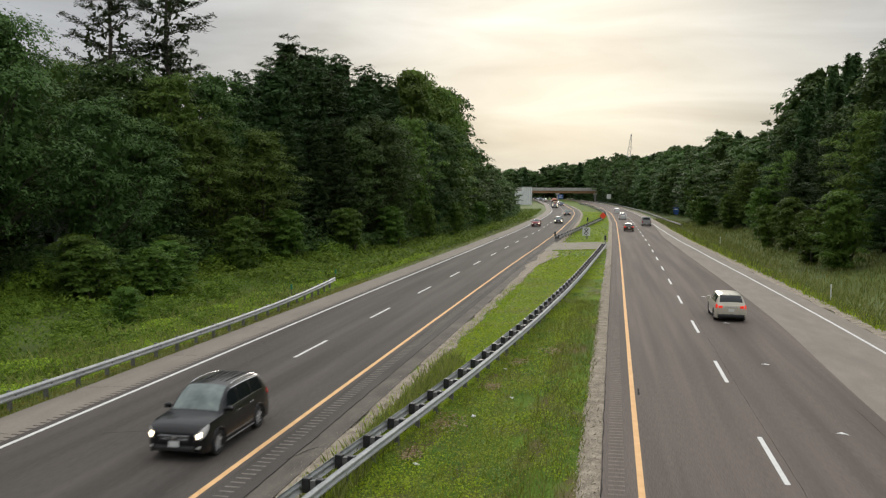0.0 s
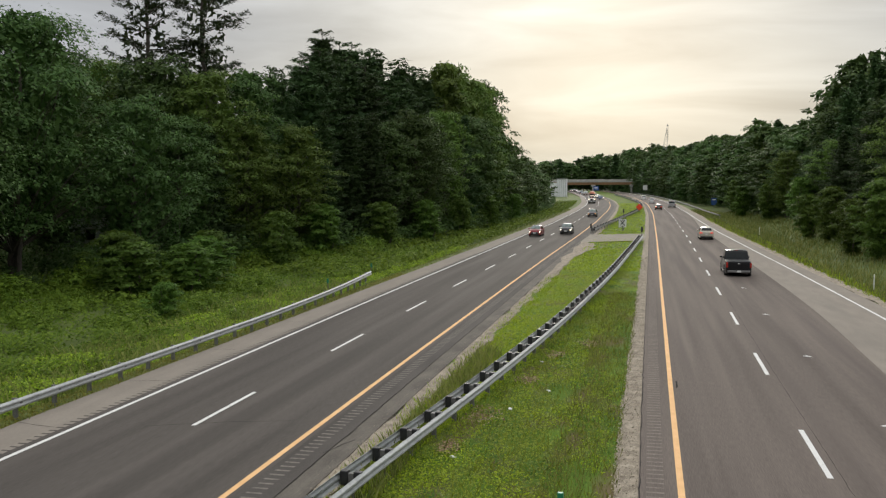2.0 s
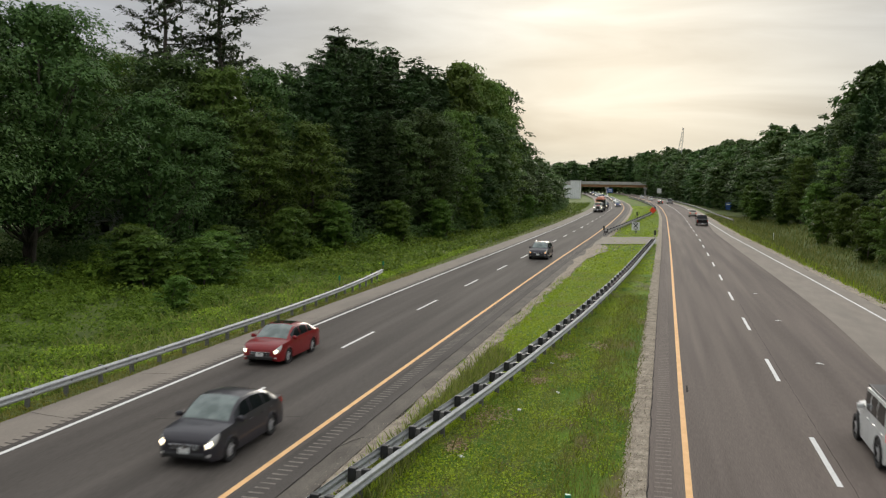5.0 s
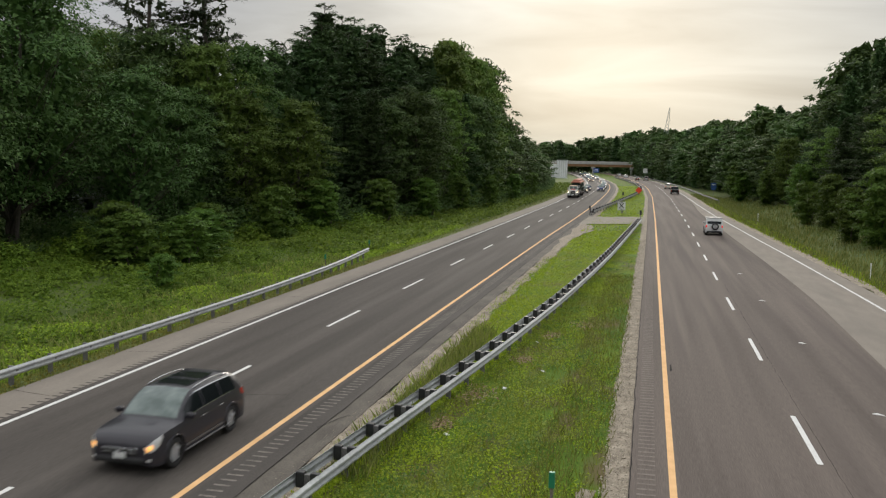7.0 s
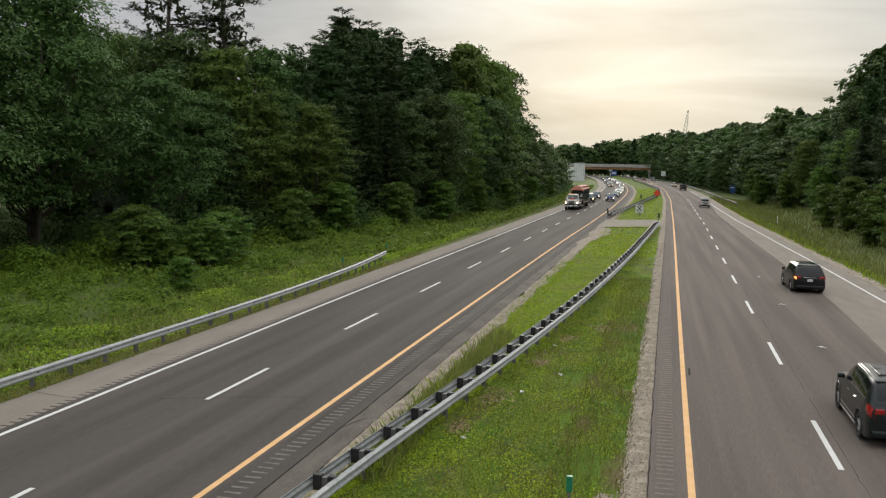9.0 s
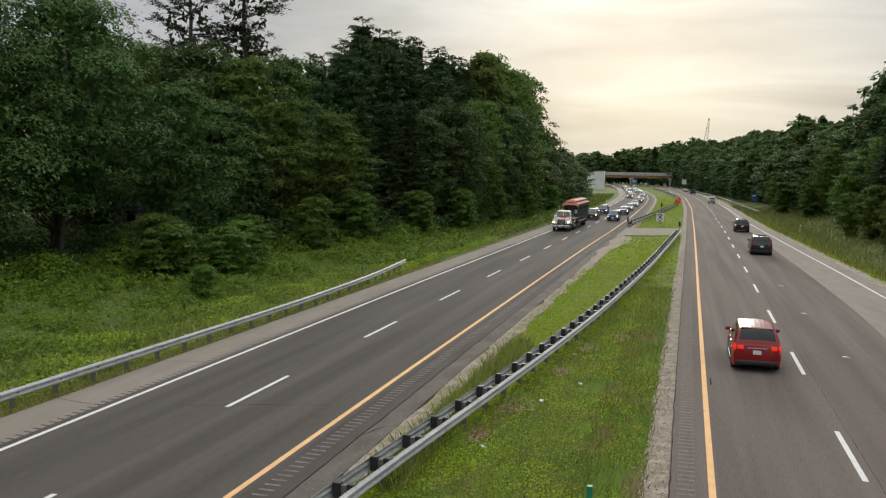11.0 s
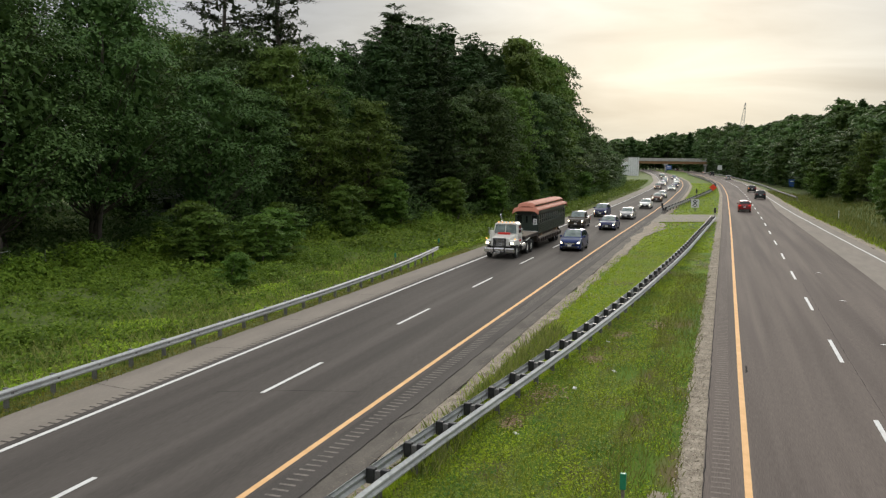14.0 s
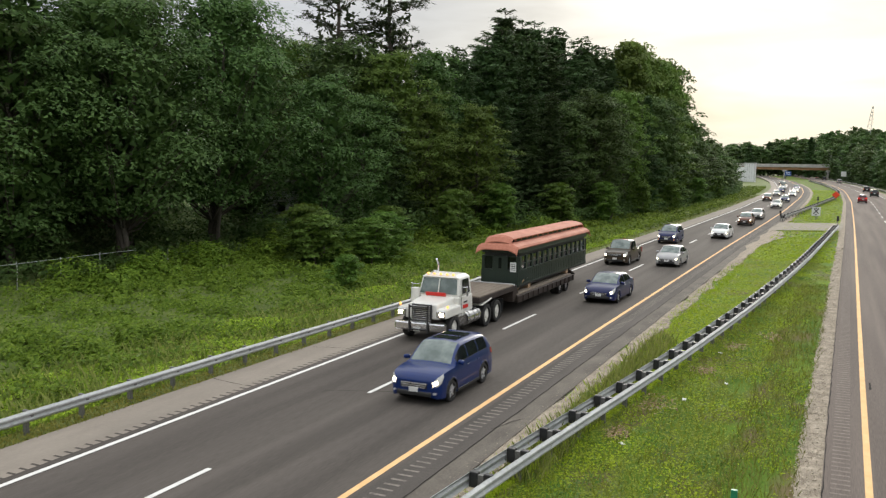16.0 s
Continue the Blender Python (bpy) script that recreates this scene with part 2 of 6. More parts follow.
def smooth_line(pairs, window=24):
    """A line x(y) through a few stations, eased over some metres."""
    ys = np.arange(-400.0, 1500.0, 1.0)
    p = np.array(pairs, float)
    xs = np.interp(ys, p[:, 0], p[:, 1])
    s1 = p[-1] - p[-2]
    xs[ys > p[-1, 0]] = p[-1, 1] + (ys[ys > p[-1, 0]] - p[-1, 0]) * s1[1] / s1[0]
    k = np.hanning(window + 2)[1:-1]
    pad = np.pad(xs, window, mode="edge")
    xs = np.convolve(pad, k / k.sum(), mode="same")[window:-window]
    return lambda y: np.interp(y, ys, xs)


left_yellow = smooth_line([(10, -9.8), (34, -9.65), (63, -9.35), (85, -9.1), (119, -8.5), (160, -8.05), (225, -8.2), (272, -9.1), (324, -11.4), (437, -20.0), (560, -33), (700, -52)])
left_white = smooth_line([(10, -17.1), (25, -17.03), (35, -16.95), (48, -16.85), (60, -16.75), (76, -16.5), (107, -16.1), (160, -15.5), (225, -15.7), (272, -16.6), (324, -19), (437, -27.6), (560, -40.6), (700, -59.6)])
left_dash = smooth_line([(10, -13.62), (35, -13.5), (63, -13.1), (85, -12.75), (111, -12.45), (160, -11.8), (225, -11.95), (272, -12.8), (324, -15.2), (437, -23.8), (560, -36.8), (700, -55.8)])
right_yellow = smooth_line([(10, 0.95), (29, 1.1), (57, 1.4), (83, 1.7), (122, 2.1), (203, 2.7), (270, 2.2), (311, 1.3), (400, -3.1), (550, -16.2), (700, -34)])
right_dash = smooth_line([(10, 4.7), (29, 4.8), (57, 5.15), (83, 5.55), (122, 6.1), (203, 6.6), (270, 6.0), (311, 5.0), (400, 0.6), (550, -12.5), (700, -30.3)])
right_white = smooth_line([(10, 13.2), (50, 13.0), (78, 12.45), (93, 12.0), (120, 11.4), (134, 11.0), (168, 10.7), (203, 10.6), (270, 9.9), (311, 8.8), (400, 4.4), (550, -8.7), (700, -26.5)])
seam = smooth_line([(10, 8.9), (36, 9.3), (44, 9.65), (53, 9.95), (69, 9.9), (113, 9.5), (146, 9.3), (180, 10.2), (240, 10.5), (270, 10.1), (311, 9.0), (400, 4.6), (550, -8.5), (700, -26.3)])
axis = smooth_line([(10, -4.0), (160, -3.0), (225, -2.9), (311, -5.0), (437, -13.0), (560, -25), (700, -43)])
Y0, Y1 = -395.0, 690.0


def stations(y0, y1, step=3.0):
    """Rows along the road, closer together near the bridge."""
    ys, y = [], y0
    while y < y1:
        ys.append(y)
        y += step if 0 <= y < 150 else step * 3 if y > 0 else min(40.0, -y) if y < -1 else step
    return ys + [y1]


def ribbon(name, xa, xb, y0, y1, z, material, thick=0.0, parent=None, label="", step=3.0, cols=1, kind="structure"):
    """A strip of the road between two lines."""
    vs, fs = [], []
    ys = stations(y0, y1, step)
    n = cols + 1
    for y in ys:
        a, b = float(xa(y)), float(xb(y))
        row = [(a + (b - a) * k / cols, y, z) for k in range(n)]
        if thick:
            row = [(a, y, z - thick)] + row + [(b, y, z - thick)]
        vs += row
    w = n + (2 if thick else 0)
    for i in range(len(ys) - 1):
        for k in range(w - 1):
            fs.append((i * w + k, i * w + k + 1, (i + 1) * w + k + 1, (i + 1) * w + k))
    ob = mesh_ob(name, vs, fs, material, parent, label)
    return ob


def shift(line, d):
    return lambda y: line(y) + d

# ---- ground: one sheet to the horizon ----


def bed(u):
    """Height of the land at a distance u from the middle of the median."""
    pts_u = (-2600, -200, -60, -44, -36, -28, -22, -17.5, -16, -13.6, -5.4, -3.0, 0.0, 3.0, 4.7, 14, 18.7, 19.5, 23, 27, 34, 60, 200, 2600)
    pts_z = (2, 3, 1.5, -0.2, -0.5, -0.75, -0.9, -0.55, -0.12, -0.12, -0.12, -0.16, -0.22, -0.16, -0.12, -0.12, -0.12, -0.35, -0.9, -0.2, 1.6, 3.5, 5, 4)
    return float(np.interp(u, pts_u, pts_z))


def make_ground():
    us = [-2600, -1200, -600, -300, -200, -120, -80, -60, -50] + list(np.arange(-46, 40, 1.5)) + [42, 48, 56, 70, 100, 150, 240, 500, 1200, 2600]
    ys = [-400, -200, -100, -60] + list(np.arange(-40, 160, 3.0)) + list(np.arange(160, 700, 12)) + [720, 800, 1000, 1500, 2200, 3500]
    vs, fs = [], []
    for y in ys:
        c = float(axis(min(y, 700)))
        for u in us:
            r = noise.noise(Vector((u * 0.11, y * 0.09, 0))) * 0.35 if (u < -18 or u > 20) and abs(u) < 300 else 0
            vs.append((c + u, y, bed(u) + r * (1 if u < 0 else 0.7)))
    n = len(us)
    for i in range(len(ys) - 1):
        for k in range(n - 1):
            fs.append((i * n + k, i * n + k + 1, (i + 1) * n + k + 1, (i + 1) * n + k))
    return tagged(mesh_ob("ground", vs, fs, M["ground"], smooth=True), "grassy land falling away from the motorway", "ground", kind="structure")


make_ground()

road_l = tagged(ribbon("road", shift(left_white, -0.35), shift(left_yellow, 0.25), Y0, Y1, 0.0, M["asphalt"], 0.2, cols=6), "dark asphalt carriageway carrying oncoming traffic", "road", kind="structure")
road_r = tagged(ribbon("road", shift(right_yellow, -0.25), seam, Y0, Y1, 0.0, M["asphalt_right"], 0.2, cols=6), "worn brownish grey asphalt carriageway", "road", kind="structure")
pale = tagged(ribbon("road_widening", seam, shift(right_white, 1.2), Y0, Y1, -0.003, M["asphalt_light"], 0.2, cols=4), "pale older asphalt of the widening lane", "road", kind="structure")
sh_lo = tagged(ribbon("road_shoulder", shift(left_white, -2.2), shift(left_white, -0.35), Y0, Y1, -0.003, M["asphalt_light"], 0.2, cols=3), "pale cracked asphalt shoulder", "shoulder", kind="structure")
sh_li = tagged(ribbon("road_shoulder", shift(left_yellow, 0.25), shift(left_yellow, 1.22), Y0, Y1, -0.003, M["asphalt_edge"], 0.2, cols=3), "dark asphalt shoulder with milled rumble strip", "shoulder", kind="structure")
sh_lj = tagged(ribbon("road_shoulder", shift(left_yellow, 1.22), shift(left_yellow, 1.90), Y0, Y1, -0.012, M["asphalt_worn_edge"], 0.15, cols=2), "older grey asphalt strip beyond the shoulder joint", "shoulder", kind="structure")
sh_ri = tagged(ribbon("road_shoulder", shift(right_yellow, -1.02), shift(right_yellow, -0.25), Y0, Y1, -0.003, M["asphalt_right"], 0.2, cols=3), "dark asphalt shoulder with milled rumble strip", "shoulder", kind="structure")


def gravel_edge(name, line, a, b, wav, lab):
    """Loose stones along the edge of the asphalt, with a ragged border."""
    fa = lambda y: line(y) + a + (wav * noise.noise(Vector((y * 0.35, a, 2))) if a * wav > 0 else 0)
    fb = lambda y: line(y) + b + wav * (noise.noise(Vector((y * 0.45, b, 5))) + 0.6 * noise.noise(Vector((y * 1.9, b, 3))))
    return tagged(ribbon(name, fa, fb, 0.0, 400, -0.03, M["gravel"], 0.1, step=0.5, cols=2), lab, "gravel", kind="structure")


gravel_edge("gravel_verge", left_yellow, 1.88, 2.55, 0.3, "strip of loose pale gravel beside the median grass")
gravel_edge("gravel_verge", right_yellow, -1.02, -1.64, 0.10, "strip of loose pale gravel beside the median grass")
gravel_edge("gravel_verge", right_white, 1.2, 2.1, 0.4, "gravelly verge beside the pale lane")


def make_median():
    vs, fs, n = [], [], 9
    ys = stations(Y0, Y1, 0.5)
    for y in ys:
        a = float(left_yellow(y)) + 2.0 + 0.35 * noise.noise(Vector((y * 0.3, 1, 7))) + 0.2 * noise.noise(Vector((y * 1.7, 1, 7)))
        b = float(right_yellow(y)) - 1.56 + 0.16 * noise.noise(Vector((y * 0.3, 4, 7))) + 0.2 * noise.noise(Vector((y * 1.7, 4, 7)))
        for k in range(n):
            t = k / (n - 1)
            vs.append((a + (b - a) * t, y, -0.035 - 0.12 * math.sin(math.pi * t) + 0.05 * noise.noise(Vector((k, y * 0.4, 0)))* math.sin(math.pi * t)))
    for i in range(len(ys) - 1):
        for k in range(n - 1):
            fs.append((i * n + k, i * n + k + 1, (i + 1) * n + k + 1, (i + 1) * n + k))
    return tagged(mesh_ob("median", vs, fs, M["median"], smooth=True), "bright green grass strip between the carriageways", "median", kind="structure")


make_median()

# painted lines
def paint(name, line, w, y0, y1, material, lab, z=0.004):
    return tagged(ribbon(name, shift(line, -w / 2), shift(line, w / 2), y0, y1, z, material, step=2.0), lab, "road marking", kind="structure")


paint("edge_line", left_white, 0.16, Y0, Y1, M["paint_white"], "solid white edge line")
paint("edge_line", left_yellow, 0.17, Y0, Y1, M["paint_yellow"], "solid yellow edge line beside the median")
paint("edge_line", right_yellow, 0.17, Y0, Y1, M["paint_yellow"], "solid yellow edge line beside the median")
paint("edge_line", right_white, 0.16, Y0, Y1, M["paint_white"], "solid white edge line")
for line, y_first in ((left_dash, 12.08), (right_dash, 11.05)):
    y = y_first
    while y < 480:
        paint("lane_dash", line, 0.15, y, y + 4.45, M["paint_white"], "white lane dash")["group"] = "lane dashes"
        y += 12.3 if line is left_dash else 12.2

# ---- trees ----
RNG = np.random.default_rng(7)


def quads(centres, normals, size, rng, aspect=0.62, droop=0.0, along=None):
    """Leaves: small three-cornered blades round the given centres."""
    n = len(centres)
    nrm = normals / np.maximum(np.linalg.norm(normals, axis=1, keepdims=True), 1e-6)
    rnd = rng.normal(size=(n, 3)) if along is None else along + rng.normal(size=(n, 3)) * 0.45
    u = rnd - nrm * np.sum(rnd * nrm, axis=1, keepdims=True)
    u /= np.maximum(np.linalg.norm(u, axis=1, keepdims=True), 1e-6)
    v = np.cross(nrm, u)
    s = size * rng.uniform(0.6, 1.35, size=(n, 1))
    a = centres + u * s - np.array([0, 0, droop]) * s
    b = centres - u * s * 0.8 + v * s * aspect
    c = centres - u * s * 0.8 - v * s * aspect
    vs = np.stack([a, b, c], 1).reshape(-1, 3)
    return vs, np.arange(3 * n).reshape(n, 3)


def fast_mesh(name, vs, fs, material):
    me = bpy.data.meshes.new(name)
    fs = np.asarray(fs, np.int32)
    n, m, k = len(vs), len(fs), fs.shape[1]
    me.vertices.add(n)
    me.vertices.foreach_set("co", np.asarray(vs, np.float32).ravel())
    me.loops.add(k * m)
    me.loops.foreach_set("vertex_index", fs.ravel())
    me.polygons.add(m)
    me.polygons.foreach_set("loop_start", np.arange(0, k * m, k, dtype=np.int32))
    me.materials.append(material)
    me.update(calc_edges=True)
    me.validate()
    return me


def limb(vs, fs, pts, r0, r1, seg=6):
    """A tapered round limb along some points."""
    base = len(vs)
    pts = [Vector(p) for p in pts]
    for i, p in enumerate(pts):
        d = (pts[min(i + 1, len(pts) - 1)] - pts[max(i - 1, 0)]).normalized()
        s = d.orthogonal().normalized()
        t = d.cross(s)
        r = r0 + (r1 - r0) * i / (len(pts) - 1)
        for k in range(seg):
            a = 2 * math.pi * k / seg
            vs.append(p + (s * math.cos(a) + t * math.sin(a)) * r)
    for i in range(len(pts) - 1):
        for k in range(seg):
            fs.append((base + i * seg + k, base + i * seg + (k + 1) % seg, base + (i + 1) * seg + (k + 1) % seg, base + (i + 1) * seg + k))


def bent(p, q, rng, wob, n=4):
    p, q = np.array(p, float), np.array(q, float)
    out = []
    for i in range(n + 1):
        t = i / n
        out.append(tuple(p + (q - p) * t + rng.normal(size=3) * wob * math.sin(math.pi * t)))
    return out


def tree_thing(name, trunk, crown, label, category="tree"):
    e = empty(name, label, category)
    t = mesh_ob("trunk", trunk[0], trunk[1], M["bark"], e, smooth=True)
    c = new("crown", crown)
    c.parent = e
    return e


def broadleaf(h, w, low, leaves, size, material, seed, label, lean=0.0, clumps=80, stems=1):
    """A round-topped tree: a forked trunk, limbs and many leafy boughs, lit above and open below."""
    rng = np.random.default_rng(seed)
    vs, fs = [], []
    near = leaves > 9000
    for k in range(stems):
        a = k * 2.3 + 0.4
        spread = 0.0 if stems == 1 else w * 0.42
        top = (lean * h * 0.3 + math.cos(a) * spread, math.sin(a) * spread, h * 0.8)
        limb(vs, fs, bent((0.3 * k, 0.2 * k, -0.6), top, rng, 0.35, 7), 0.018 * h / stems ** 0.4, 0.005 * h, 8)
    cen, nrm, blobs = [], [], []
    wob = rng.uniform(0, 6.28, 4)
    for i in range(clumps):
        t = low + (1 - low) * ((i + 0.5) / clumps)
        prof = math.sin(math.pi * min(1, max(0.06, (t - low * 0.6) / (1.05 - low * 0.6)))) ** 0.6
        a = i * 2.399 + rng.uniform(-0.5, 0.5)
        prof *= 1 + 0.16 * math.sin(2 * a + wob[0]) + 0.14 * math.sin(9 * t + 3 * a + wob[1])
        rr = w * prof * (rng.uniform(0.72, 1.02) if i % 4 else rng.uniform(0.25, 0.7))
        c = np.array([math.cos(a) * rr + lean * h * 0.3 * t, math.sin(a) * rr, h * t * rng.uniform(0.94, 1.02)])
        blobs.append((c, w * rng.uniform(0.15, 0.30), a))
        if near:
            limb(vs, fs, bent((lean * h * 0.3 * t * 0.8, 0, max(h * 0.12, c[2] - rr * 0.8 - 1)), tuple(c), rng, 0.25, 2), 0.005 * h * (1.3 - t), 0.012, 4)
    core = int(leaves * 0.13)
    tot = sum(b[1] ** 2 for b in blobs)
    for c, r, a in blobs:
        n = int((leaves - core) * r * r / tot)
        d = rng.normal(size=(n, 3))
        d /= np.linalg.norm(d, axis=1, keepdims=True)
        d[:, 2] = np.where(d[:, 2] < -0.25, -d[:, 2] * 0.7, d[:, 2])
        ragged = 1 + 0.3 * np.sin(d[:, :1] * 7 + c[0] * 3) * np.cos(d[:, 1:2] * 6 + c[1] * 3)
        rad = r * (0.62 + 0.48 * rng.random((n, 1)) ** 0.5) * ragged
        p = d * rad * np.array([1.15, 1.15, 0.62])
        p[:, 2] -= 0.22 * np.hypot(p[:, 0], p[:, 1])
        cen.append(c + p)
        nrm.append(d * 0.7 + np.array([0.25 * math.cos(a), 0.25 * math.sin(a), 0.75]) + rng.normal(size=(n, 3)) * 0.32)
    vq, fq = quads(np.concatenate(cen), np.concatenate(nrm), size, rng, droop=0.35)
    # the shaded heart of the crown
    t = low + (0.97 - low) * rng.random(core)
    a = rng.uniform(0, 6.283, core)
    rr = w * 0.62 * np.sin(np.pi * np.clip((t - low * 0.6) / (1.05 - low * 0.6), 0.05, 1)) ** 0.6 * rng.random(core) ** 0.4
    ci = np.stack([np.cos(a) * rr + lean * h * 0.3 * t, np.sin(a) * rr, h * t], 1)
    vi, fi = quads(ci, rng.normal(size=(core, 3)), size * 2.6, rng)
    return tree_thing("broadleaf_tree", (vs, fs), fast_mesh("crown", np.vstack([vq, vi]), np.vstack([fq, fi + len(vq)]), material), label)


def conifer(h, w, low, leaves, size, material, seed, label, layered=0.5, name="pine_tree", ragged=0.35, blunt=0.6, rise=0.25, core=0.12):
    """A straight trunk with whorls of boughs, each ending in flat feathery tufts of needles."""
    rng = np.random.default_rng(seed)
    vs, fs = [], []
    near = leaves > 9000
    limb(vs, fs, bent((0, 0, -0.6), (0, 0, h * 0.99), rng, 0.14, 8), 0.015 * h, 0.02, 8)
    tufts = []
    z = low * h
    while z < h * 0.99:
        t = (z / h - low) / (1 - low)
        reach = w * ((1 - t) ** blunt * (0.62 + 0.38 * min(1, t * 3.5)) + 0.05)
        m = 5 if t < 0.75 else 4
        a0 = rng.uniform(0, 6.28)
        for i in range(m):
            if rng.random() < 0.12:
                continue
            a = a0 + i * 6.283 / m + rng.uniform(-0.35, 0.35)
            r = reach * rng.uniform(1 - ragged, 1.1)
            up = rise * (0.25 + 1.5 * t) - 0.12 * (1 - t) + 0.12 * rng.normal()
            p0 = np.array([0, 0, z + rng.uniform(-0.3, 0.3)])
            out = np.array([math.cos(a), math.sin(a), 0.0])
            side = np.array([-math.sin(a), math.cos(a), 0.0])
            p1 = p0 + out * r + np.array([0, 0, up * r])
            if near:
                limb(vs, fs, [tuple(p0), tuple(p1)], 0.03 + 0.011 * r, 0.012, 3)
            k = max(2, int(r / 0.62))
            for j in range(k):
                s = 0.28 + 0.74 * (j + rng.uniform(0.2, 0.8)) / k
                off = rng.normal() * 0.20 * r * (1.1 - 0.6 * s)
                c = p0 + (p1 - p0) * s + side * off + np.array([0, 0, 0.10 * r * s * s + rng.normal() * 0.06])
                tufts.append((c, rng.uniform(0.36, 0.62) * (0.55 + 0.09 * r), out * 0.9 + side * (off / (0.3 * r + 0.1)) * 0.6 + np.array([0, 0, 0.30])))
        z += h * (0.022 + layered * 0.026) * (1.15 - 0.45 * t)
    inner = int(leaves * core)
    tot = sum(b[1] ** 2 for b in tufts)
    cen, nrm, dirs = [], [], []
    for c, r, out in tufts:
        n = max(3, int((leaves - inner) * r * r / tot))
        d = rng.normal(size=(n, 3)) * np.array([0.62, 0.62, 0.20]) * r
        d[:, 2] += 0.10 * r - 0.25 * np.hypot(d[:, 0], d[:, 1])
        cen.append(c + d)
        nrm.append(np.array([0, 0, 1.0]) + 0.25 * out + rng.normal(size=(n, 3)) * 0.42)
        dirs.append(np.tile(out, (n, 1)) + d / max(r, 0.1) * 0.6)
    vq, fq = quads(np.concatenate(cen), np.concatenate(nrm), size, rng, aspect=0.34, along=np.concatenate(dirs))
    t = rng.random(inner) * 0.93
    a = rng.uniform(0, 6.283, inner)
    rr = w * 0.5 * (1 - t) ** blunt * rng.random(inner) ** 0.5
    ci = np.stack([np.cos(a) * rr, np.sin(a) * rr, h * (low + (1 - low) * t)], 1)
    vi, fi = quads(ci, rng.normal(size=(inner, 3)) + np.array([0, 0, 0.6]), size * 2.2, rng)
    return tree_thing(name, (vs, fs), fast_mesh("crown", np.vstack([vq, vi]), np.vstack([fq, fi + len(vq)]), material), label)


def skyline(pairs):
    p = np.array(pairs, float)
    return lambda az: float(np.interp(az, p[:, 0], p[:, 1]))


# rise of the tree tops above the eye, against the bearing from the bridge
top_left = skyline([(-60, .19), (-43, .188), (-37.5, .183), (-34.9, .141), (-33.6, .125), (-24.6, .128), (-22.2, .121), (-20.7, .155), (-19.3, .161), (-17.9, .145), (-14.6, .122), (-12.8, .135), (-10.6, .132), (-9, .114), (-8.1, .06), (-7.4, .03), (-5.5, .02)])
top_right = skyline([(-8, .024), (-5, .024), (-1.1, .034), (1, .041), (3.7, .047), (6.3, .062), (9.3, .065), (9.8, .085), (10.9, .113), (12.8, .139), (14.6, .163), (16, .17), (30, .2)])

LAB_B = "dense dark green broadleaf tree at the forest edge"
LAB_P = "tall dark green pine in the forest edge"
big_maple = broadleaf(20, 7.2, 0.20, 30000, 0.145, M["leaf"], 1, "big dark green maple with leaning bare lower trunk", lean=0.25, clumps=120, stems=3)
oak = broadleaf(20, 5.6, 0.10, 17500, 0.155, M["leaf"], 2, LAB_B, clumps=90)
ash = broadleaf(20, 4.8, 0.08, 18000, 0.14, M["leaf_light"], 3, "lighter green broadleaf tree at the forest edge", clumps=85)
pine_a = conifer(22, 6.0, 0.08, 18500, 0.21, M["needle"], 4, LAB_P, 0.75, ragged=0.45)
pine_b = conifer(22, 5.2, 0.04, 18000, 0.20, M["needle"], 5, LAB_P, 0.45, ragged=0.35, blunt=0.85)
tall_spruce = conifer(30, 5.6, 0.42, 17000, 0.165, M["spruce"], 6, "very tall sparse white pine with bare lower trunk", 1.05, "pine_tree", 0.55, blunt=0.42, rise=0.5, core=0.03)
sapling = broadleaf(8, 2.6, 0.04, 7000, 0.13, M["shrub"], 8, "young broadleaf tree in the undergrowth", clumps=44, stems=3)
far_oak = broadleaf(20, 5.8, 0.06, 2300, 0.42, M["leaf"], 9, "broadleaf tree in the distant wood", clumps=44)
far_pine = conifer(20, 4.8, 0.04, 2300, 0.50, M["needle"], 10, "pine in the distant wood", 1.0, blunt=0.85)
mid_oak = broadleaf(20, 5.8, 0.06, 6400, 0.26, M["leaf"], 19, LAB_B, clumps=70)
mid_ash = broadleaf(20, 5.0, 0.06, 6400, 0.25, M["leaf_light"], 20, "lighter green broadleaf tree at the forest edge", clumps=70)
mid_pine = conifer(22, 5.4, 0.05, 7000, 0.33, M["needle"], 18, LAB_P, 0.7)
mid_fir = conifer(22, 5.0, 0.04, 7000, 0.33, M["needle"], 21, LAB_P, 0.6, blunt=0.95)
MID = {"oak": "mid_oak", "ash": "mid_ash", "pine_a": "mid_pine", "pine_b": "mid_fir"}
PROTO = {"mid_oak": (mid_oak, 20), "mid_ash": (mid_ash, 20), "mid_pine": (mid_pine, 22), "mid_fir": (mid_fir, 22), "maple": (big_maple, 20), "oak": (oak, 20), "ash": (ash, 20), "pine_a": (pine_a, 22), "pine_b": (pine_b, 22), "spruce": (tall_spruce, 30), "sapling": (sapling, 8), "far_oak": (far_oak, 20), "far_pine": (far_pine, 20)}
used = set()


def land(x, y):
    return bed(x - float(axis(min(y, 700))))


def plant(kind, x, y, h, wide=1.0, turn=None):
    """One more tree of a kind, h metres high."""
    ob, h0 = PROTO[kind]
    turn = RNG.uniform(0, 360) if turn is None else turn
    s = h / h0
    m = pose(x, y, land(x, y), 0, 0, turn)
    if kind in used:
        ob = copy_thing(ob, m)
    used.add(kind)
    ob.matrix_basis = m
    ob.scale = (s ** 0.5 * wide, s ** 0.5 * wide, s)
    return ob


